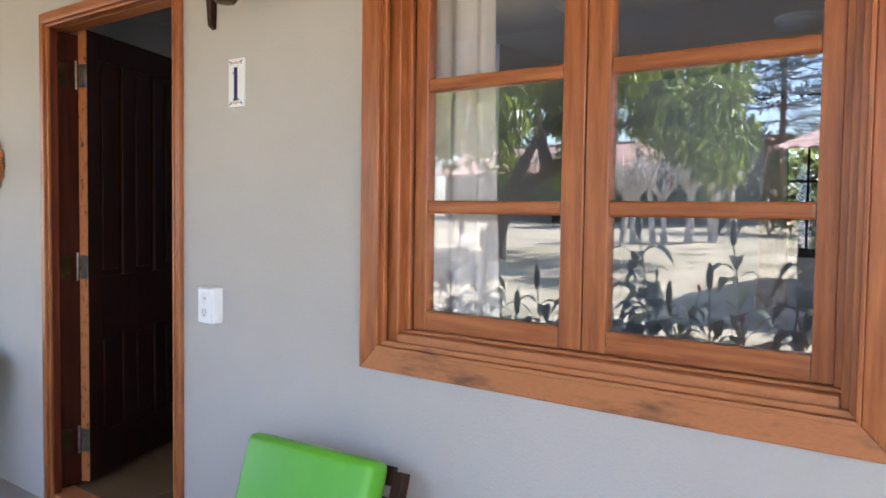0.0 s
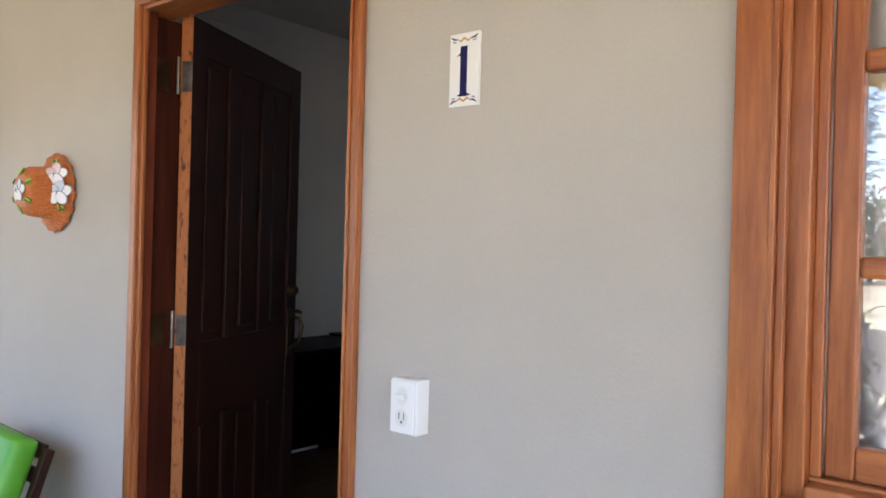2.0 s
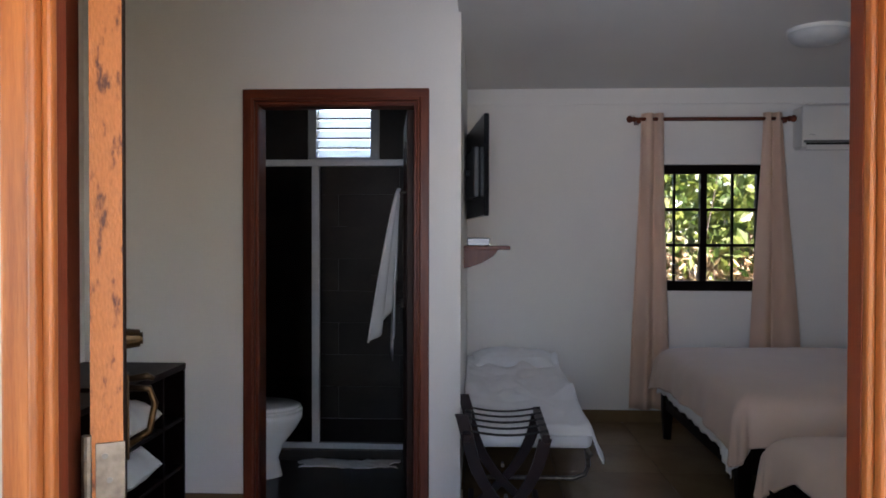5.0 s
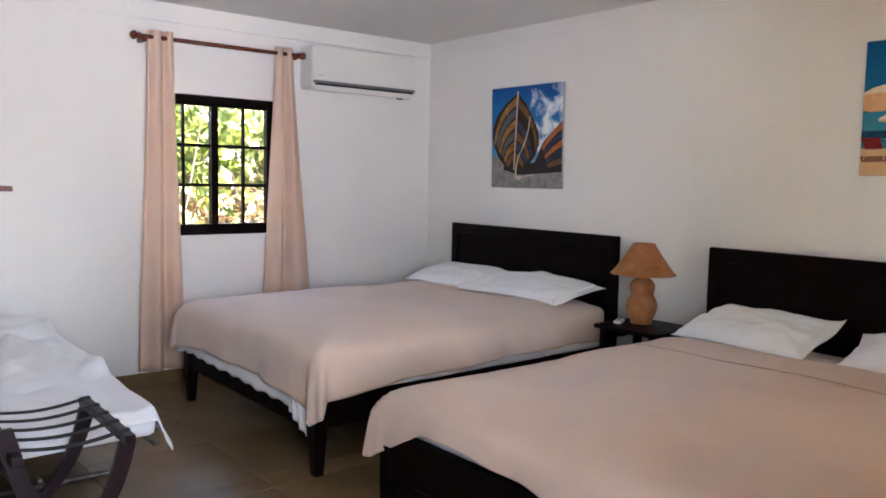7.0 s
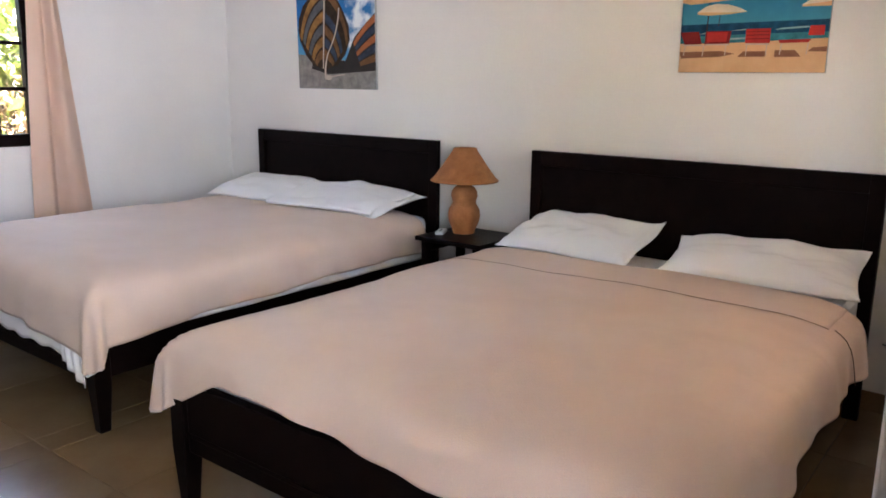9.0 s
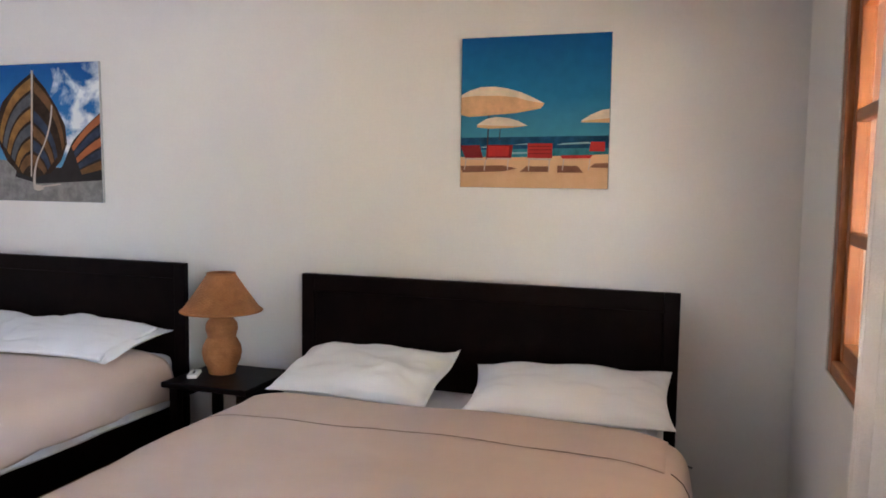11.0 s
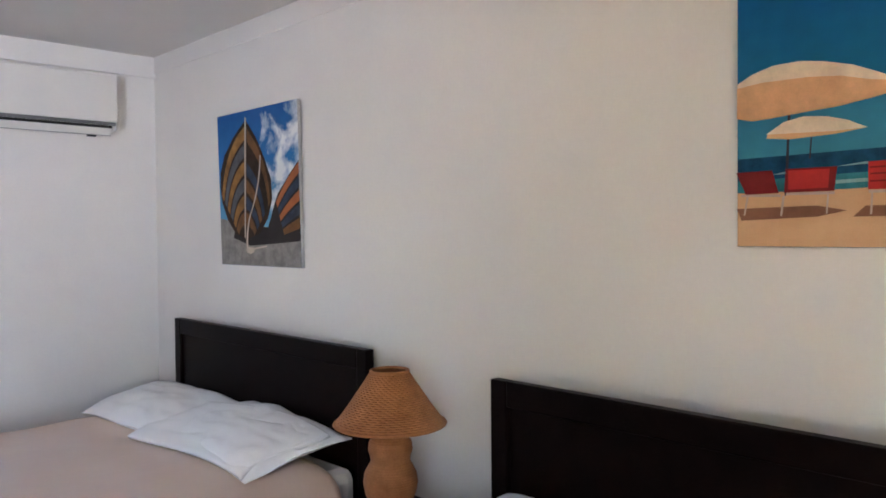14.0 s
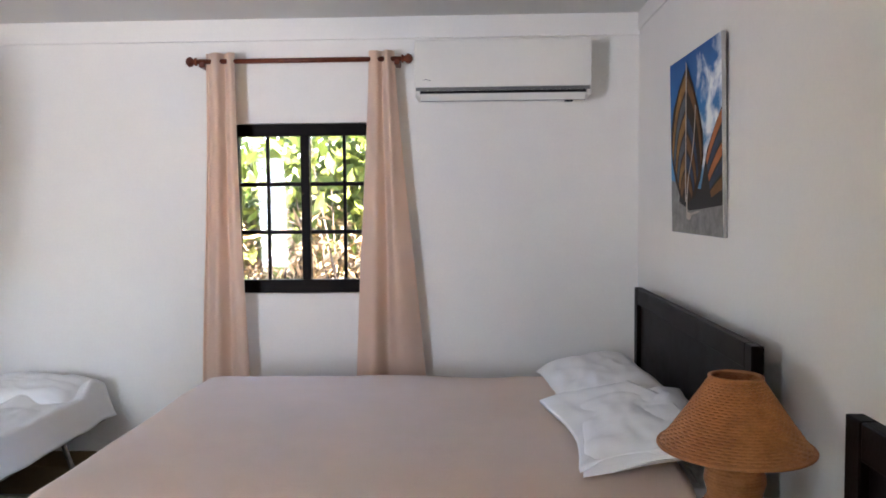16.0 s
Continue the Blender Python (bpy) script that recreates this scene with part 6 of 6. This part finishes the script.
def tree(name, x, y, trunk, limbs, spots, count, leaf, size, bark, label, rad, category="tree", seed=1, droop=0.5, long=2.2):
    t = thing(name, pose(x, y, ground_height(x, y) - 0.05), label, category)
    bm = bmesh.new()
    tube(bm, trunk, rad, 10)
    part("trunk", bm, bark, t)
    for l in limbs:
        bm = bmesh.new()
        tube(bm, l, [rad[-1] * 0.75 * (1 - 0.75 * i / (len(l) - 1)) for i in range(len(l))], 8)
        part("limb", bm, bark, t)
    leaves("crown", t, leaf, spots, count, size, 1.0, seed, droop, long)
    return t


rm = random.Random(11)
spots = []
for i in range(112):
    a, q = rm.uniform(0, 6.283), rm.uniform(0.1, 1) ** 0.5
    X, Y = math.cos(a) * 4.2 * q, math.sin(a) * 3.6 * q
    zc = 4.6 - 2.3 * q * q * rm.uniform(0.5, 1.15) + rm.uniform(-0.3, 0.4)
    spots.append((X, Y, zc, rm.uniform(0.4, 0.75)))
tree("mango_tree", -5.1, -12.0, [(-1.2, 0, 0), (-1.1, 0.05, 0.7), (-0.9, 0, 1.4)], [[(-0.9, 0, 1.3), (0.3, 0.2, 2.0), (1.6, 0.2, 2.7), (2.6, 0, 3.2)], [(-0.95, 0, 1.3), (-1.6, 0.3, 2.6), (-2.4, 0.4, 3.4)], [(-0.9, 0, 1.4), (-0.6, -0.8, 2.8), (0.2, -1.5, 3.8)], [(0.3, 0.2, 2.0), (0.4, 0.9, 2.9), (0.9, 1.6, 3.4)]], spots, 290, LEAF_MANGO, 0.25, BARK, "broad mango tree with drooping glossy leaves", [0.3, 0.24, 0.2], seed=3, droop=1.1, long=3.6)

# araucaria with tiers of upswept branches
at = thing("pine_tree", pose(-5.0, -30.0, ground_height(-5, -30) - 0.1), "tall tiered conifer with upswept branches", "tree")
bm = bmesh.new()
tube(bm, [(0, 0, 0), (0, 0, 5), (0.05, 0, 12)], [0.15, 0.12, 0.03], 8)
part("trunk", bm, BARK, at)
verts, faces = [], []
ra = np.random.RandomState(4)
bmb = bmesh.new()
for tier in range(18):
    z = 2.4 + tier * 0.56 + ra.uniform(-0.12, 0.12)
    n = 6
    for b in range(n - 1):
        a = 2 * math.pi * (b + ra.uniform(-0.3, 0.3)) / n + tier * 0.9
        ln = (3.3 - 0.12 * tier) * ra.uniform(0.6, 1.1)
        sag, lift = ra.uniform(0.18, 0.30), ra.uniform(0.42, 0.62)
        rise = lambda q: z + ln * (lift * q * q - sag * q)
        tube(bmb, [(math.cos(a) * ln * q, math.sin(a) * ln * q, rise(q)) for q in (0, 0.25, 0.5, 0.75, 1.0)], [0.03, 0.024, 0.018, 0.012, 0.005], 5)
        for k in range(22):
            q = 0.18 + 0.82 * k / 21
            p = np.array((math.cos(a) * ln * q, math.sin(a) * ln * q, rise(q)))
            for sd in (-1, 1):
                l = ra.uniform(0.3, 0.62) * (1.1 - 0.55 * q)
                d = np.array((-math.sin(a) * sd + math.cos(a) * 0.7, math.cos(a) * sd + math.sin(a) * 0.7, ra.uniform(-0.35, 0.5)))
                for part_i in range(3):
                    c = p + d * l * (part_i + 0.5) / 3
                    w = np.array((math.cos(a), math.sin(a), 0.35)) * 0.055
                    i0 = len(verts)
                    verts += [c - w, c + w, c + d * l * 0.5]
                    faces.append((i0, i0 + 1, i0 + 2))
part("branch", bmb, BARK, at)
me = bpy.data.meshes.new("needles")
me.from_pydata([tuple(v) for v in verts], [], faces)
me.materials.append(LEAF_PINE)
nd = new("needles", me)
nd.parent = at

# pale leafless trees in a row
for i in range(11):
    rt = random.Random(40 + i)
    u = i / 10
    x, y = -6.6 + 3.2 * u + rt.uniform(-0.2, 0.2), -18.2 - 1.0 * u + rt.uniform(-0.6, 0.6)
    t = thing("bare_tree", pose(x, y, ground_height(x, y) - 0.05), "pale bare tree with stubby branches", "tree", "row of bare pale trees")
    h = rt.uniform(1.2, 1.7)
    lean = rt.uniform(-0.2, 0.2)
    bm = bmesh.new()
    tube(bm, [(0, 0, 0), (lean * 0.5, 0, h * 0.5), (lean, 0.05, h)], [0.11, 0.085, 0.07], 8)
    part("trunk", bm, PALEBARK, t)
    for b in range(8):
        a = b * 0.8 + rt.uniform(0, 0.6)
        l = rt.uniform(0.5, 1.1)
        bm = bmesh.new()
        c = Vector((lean, 0.05, h - 0.05))
        e = c + Vector((math.cos(a) * l * 0.5, math.sin(a) * l * 0.5, l * 0.6))
        tube(bm, [c, c.lerp(e, 0.5) + Vector((0, 0, 0.05)), e], [0.06, 0.045, 0.03], 6)
        for g in (-1, 1):
            tip = e + Vector((g * 0.16, 0.1 * g, rt.uniform(0.15, 0.34)))
            tube(bm, [e, tip], [0.03, 0.016], 5)
            for _ in range(3):
                tube(bm, [tip, tip + Vector((rt.uniform(-0.2, 0.2), rt.uniform(-0.2, 0.2), rt.uniform(-0.05, 0.3)))], [0.014, 0.006], 4)
        part("limb", bm, PALEBARK, t)
    leaves("dry_leaves", t, LEAF_DRY, [(lean, 0, h + 0.45, 0.6)], 40, 0.12, 1.0, 60 + i)


def bush(x, y, r, h, seed, leaf=None, category="bush", label="dense dark green garden bush"):
    t = thing("bush", pose(x, y, ground_height(x, y)), label, category, "garden bushes")
    rb = random.Random(seed)
    bm = bmesh.new()
    for i in range(5):
        a = rb.uniform(0, 6.28)
        tube(bm, [(0, 0, -0.05), (math.cos(a) * r * 0.4, math.sin(a) * r * 0.4, h * 0.5), (math.cos(a) * r * 0.7, math.sin(a) * r * 0.7, h * 0.85)], [0.03, 0.02, 0.008], 5)
    part("stem", bm, BARK, t)
    sp = [(rb.uniform(-r, r) * 0.75, rb.uniform(-r, r) * 0.5, rb.uniform(0.12, 0.9) * h, 0.4 * r) for _ in range(20)]
    leaves("foliage", t, leaf or LEAF_DARK, sp, 60, 0.16, 1.0, seed, 0.2)


for i in range(17):
    bush(-5.2 + i * 0.75, -23.5 + 0.5 * math.sin(i * 2), 1.2, 2.3 + 0.9 * math.sin(i * 1.7) ** 2, 70 + i)
for i in range(6):
    bush(-16 + i * 1.6, -27.5, 1.7, 2.6 + 0.8 * math.sin(i * 2.1), 170 + i)


def tiled_house(name, x, y, w, d, eave, ridge, label, posts=False, over=0.5):
    z0 = ground_height(x, y) - 0.1
    t = thing(name, pose(x, y, z0), label, "house")
    if posts:
        for px_ in (-w / 2 + 0.15, w / 2 - 0.15):
            for py_ in (-d / 2 + 0.15, d / 2 - 0.15):
                bar("post", t, DOORWOOD, (px_ - 0.11, py_ - 0.11, 0, px_ + 0.11, py_ + 0.11, eave), 0.01)
    else:
        bar("wall", t, HOUSEWALL, (-w / 2, -d / 2, 0, w / 2, d / 2, eave), 0.0)
        n = int(w / 2.4)
        for i in range(n):
            xx = -w / 2 + (i + 0.5) * w / n
            wn_ = bar("window", t, WOOD, (xx - 0.5, d / 2 - 0.02, 0.9, xx + 0.5, d / 2 + 0.04, 2.0), 0.01)
            bm = bmesh.new()
            box(bm, xx - 0.43, d / 2 + 0.041, 0.97, xx + 0.43, d / 2 + 0.05, 1.93)
            part("pane", bm, SCREEN, wn_)
    for s in (1, -1):
        bm = bmesh.new()
        nn = int(w * 5)
        sheet(bm, nn * 4, 3, lambda u, v, s=s: (-w / 2 - over + (w + 2 * over) * u, s * (d / 2 + 0.6) * v, ridge + (eave - 0.1 - ridge) * v + 0.035 * abs(math.sin(u * nn * math.pi))))
        part("roof_slope", bm, ROOFTILE, t, "", False, 0.04)
    bm = bmesh.new()
    tube(bm, [(-w / 2 - over, 0, ridge + 0.03), (w / 2 + over, 0, ridge + 0.03)], 0.08, 8)
    part("ridge_cap", bm, ROOFTILE, t)


tiled_house("neighbour_house", -13.0, -31.5, 15.0, 6.0, 2.2, 3.6, "house with shade-darkened walls and a clay tile roof beyond the lawn")
tiled_house("garden_pavilion", 3.05, -10.35, 4.4, 4.0, 2.17, 2.55, "open garden pavilion with brown posts and tile roof", True, 0.2)
pot = thing("potted_plant", pose(1.62, -7.3, ground_height(1.62, -7.3)) @ Matrix.Scale(1.25, 4), "blue pot with a spiky dry-leaved plant", "plant")
bm = bmesh.new()
lathe(bm, [(0.001, 0.0), (0.17, 0.0), (0.22, 0.3), (0.24, 0.36), (0.21, 0.36), (0.20, 0.31), (0.001, 0.31)], 24)
part("pot", bm, BLUEPALE, pot, "", True)
bm = bmesh.new()
rp = random.Random(9)
for i in range(46):
    a, l, up = rp.uniform(0, 6.28), rp.uniform(0.4, 0.75), rp.uniform(0.2, 0.8)
    pts = [Vector((math.cos(a) * l * q, math.sin(a) * l * q, 0.55 + up * q - 0.75 * q * q)) for q in (0, 0.33, 0.66, 1)]
    side = Vector((-math.sin(a), math.cos(a), 0))
    last = None
    for i2, p in enumerate(pts):
        wd = (0.02, 0.024, 0.016, 0.002)[i2]
        cur = (bm.verts.new(p - side * wd), bm.verts.new(p + side * wd))
        if last:
            bm.faces.new((last[0], last[1], cur[1], cur[0]))
        last = cur
tube(bm, [(0, 0, 0.28), (0, 0, 0.58)], 0.03, 8)
part("leaf_tuft", bm, LEAF_DRY, pot)

# hedge close behind the back window
for i in range(10):
    t = thing("hedge_shrub", pose(-0.6 + i * 0.57, 7.55 + 0.25 * math.sin(i * 2.2), -0.15), "sunlit hedge shrub with dry twigs", "bush", "hedge behind the house")
    rh = random.Random(200 + i)
    sp = [(rh.uniform(-0.6, 0.6), rh.uniform(-0.35, 0.35), rh.uniform(1.3, 2.3), 0.34) for _ in range(15)]
    leaves("foliage", t, LEAF_HEDGE, sp, 36, 0.15, 1.0, 210 + i, 0.3, 1.7)
    sp = [(rh.uniform(-0.6, 0.6), rh.uniform(-0.3, 0.3), rh.uniform(0.3, 1.35), 0.34) for _ in range(18)]
    leaves("dry_foliage", t, TWIG, sp, 60, 0.13, 1.0, 230 + i, 0.1, 3.5)
    bm = bmesh.new()
    for k in range(16):
        a = Vector((rh.uniform(-0.5, 0.5), rh.uniform(-0.25, 0.25), 0.0))
        e = a + Vector((rh.uniform(-0.5, 0.5), rh.uniform(-0.2, 0.2), rh.uniform(1.0, 2.3)))
        tube(bm, [a, a.lerp(e, 0.5) + Vector((rh.uniform(-0.12, 0.12), 0, 0)), e], [0.014, 0.010, 0.004], 5)
    part("twigs", bm, BARK, t)

for i in range(14):
    t = thing("far_hedge_shrub", pose(-2.2 + i * 0.74, 9.4 + 0.3 * math.sin(i * 1.7), -0.15), "tall dense green shrub behind the hedge", "bush", "shrubs behind the hedge")
    rh = random.Random(300 + i)
    sp = [(rh.uniform(-0.8, 0.8), rh.uniform(-0.4, 0.4), rh.uniform(0.2, 2.15), 0.42) for _ in range(24)]
    leaves("foliage", t, LEAF_HEDGE, sp, 34, 0.17, 1.0, 310 + i, 0.3, 1.8)
    bm = bmesh.new()
    for k in range(5):
        a = Vector((rh.uniform(-0.4, 0.4), rh.uniform(-0.25, 0.25), 0.0))
        tube(bm, [a, a + Vector((rh.uniform(-0.3, 0.3), 0, 1.2)), a + Vector((rh.uniform(-0.5, 0.5), 0, 2.4))], [0.02, 0.014, 0.006], 5)
    part("stem", bm, BARK, t)

# ---- floor tiles ----
me_cache = {}


def tile_piece(parent, x0, y0, x1, y1, z, material, gap=0.0013, name="floor_tile", h=0.0045):
    key = (round(x1 - x0, 3), round(y1 - y0, 3), material.name)
    if key not in me_cache:
        bm = bmesh.new()
        w, d = (x1 - x0) / 2 - gap, (y1 - y0) / 2 - gap
        b = 0.0015
        lo = [bm.verts.new((sx * w, sy * d, -h)) for sx, sy in ((-1, -1), (1, -1), (1, 1), (-1, 1))]
        md = [bm.verts.new((sx * w, sy * d, -b)) for sx, sy in ((-1, -1), (1, -1), (1, 1), (-1, 1))]
        hi = [bm.verts.new((sx * (w - b), sy * (d - b), 0)) for sx, sy in ((-1, -1), (1, -1), (1, 1), (-1, 1))]
        bm.faces.new(hi)
        for p, q in ((lo, md), (md, hi)):
            for k in range(4):
                bm.faces.new((p[k], p[(k + 1) % 4], q[(k + 1) % 4], q[k]))
        me = bpy.data.meshes.new(name)
        bm.to_mesh(me)
        bm.free()
        me.materials.append(material)
        me_cache[key] = me
    ob = new(name, me_cache[key])
    ob.location = ((x0 + x1) / 2, (y0 + y1) / 2, z)
    ob.parent = parent
    return ob


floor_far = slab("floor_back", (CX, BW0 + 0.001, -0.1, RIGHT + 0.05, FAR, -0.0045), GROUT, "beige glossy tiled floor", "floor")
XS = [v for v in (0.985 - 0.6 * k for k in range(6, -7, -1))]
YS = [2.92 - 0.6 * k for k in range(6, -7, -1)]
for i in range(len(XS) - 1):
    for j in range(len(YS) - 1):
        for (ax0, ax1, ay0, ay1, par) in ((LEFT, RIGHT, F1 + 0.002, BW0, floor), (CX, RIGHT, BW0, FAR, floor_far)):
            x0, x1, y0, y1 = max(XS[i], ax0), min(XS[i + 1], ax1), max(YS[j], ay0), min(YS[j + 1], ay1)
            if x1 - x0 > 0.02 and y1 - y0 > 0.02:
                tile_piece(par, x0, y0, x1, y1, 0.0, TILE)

# long dark tiles on the shower walls
bt = slab("wall_tiling_shower", (LEFT, FAR - 0.008, 0.0, CX - 0.121, FAR - 0.001, 1.88), BATHFLOOR, "dark brown tiled shower wall", "wall tiling")
row_h = 0.235
for r in range(8):
    z0 = 0.005 + r * row_h
    off = -0.45 * (r % 2)
    x = LEFT + off
    while x < CX - 0.121:
        a, b = max(x, LEFT), min(x + 0.9, CX - 0.121)
        if b - a > 0.03:
            key = (round(b - a, 3), "t")
            if key not in me_cache:
                bm = bmesh.new()
                box(bm, -(b - a) / 2 + 0.002, -0.008, 0.002, (b - a) / 2 - 0.002, 0.0, row_h - 0.002)
                me = bpy.data.meshes.new("wall_tile")
                bm.to_mesh(me)
                bm.free()
                me.materials.append(BATHTILE)
                me_cache[key] = me
            ob = new("wall_tile", me_cache[key])
            ob.location = ((a + b) / 2, FAR - 0.008, z0)
            ob.parent = bt
        x += 0.9
slab("wall_tiling_side", (CX - 0.128, BW1 + 0.001, 0.0, CX - 0.1205, FAR - 0.02, ENTRY_CEILING - 0.01), BATHFLOOR, "dark brown tiled bathroom side wall", "wall tiling")
slab("wall_tiling_left", (LEFT + 0.0005, BW1 + 0.001, 0.0, LEFT + 0.008, FAR - 0.02, ENTRY_CEILING - 0.01), BATHFLOOR, "dark brown tiled bathroom side wall", "wall tiling")
slab("wall_tiling_high_left", (LEFT + 0.01, FAR - 0.006, 1.885, -0.72, FAR - 0.001, ENTRY_CEILING - 0.01), BATHFLOOR, "dark brown tiled bathroom wall", "wall tiling")
slab("wall_tiling_high_right", (-0.19, FAR - 0.006, 1.885, CX - 0.13, FAR - 0.001, ENTRY_CEILING - 0.01), BATHFLOOR, "dark brown tiled bathroom wall", "wall tiling")
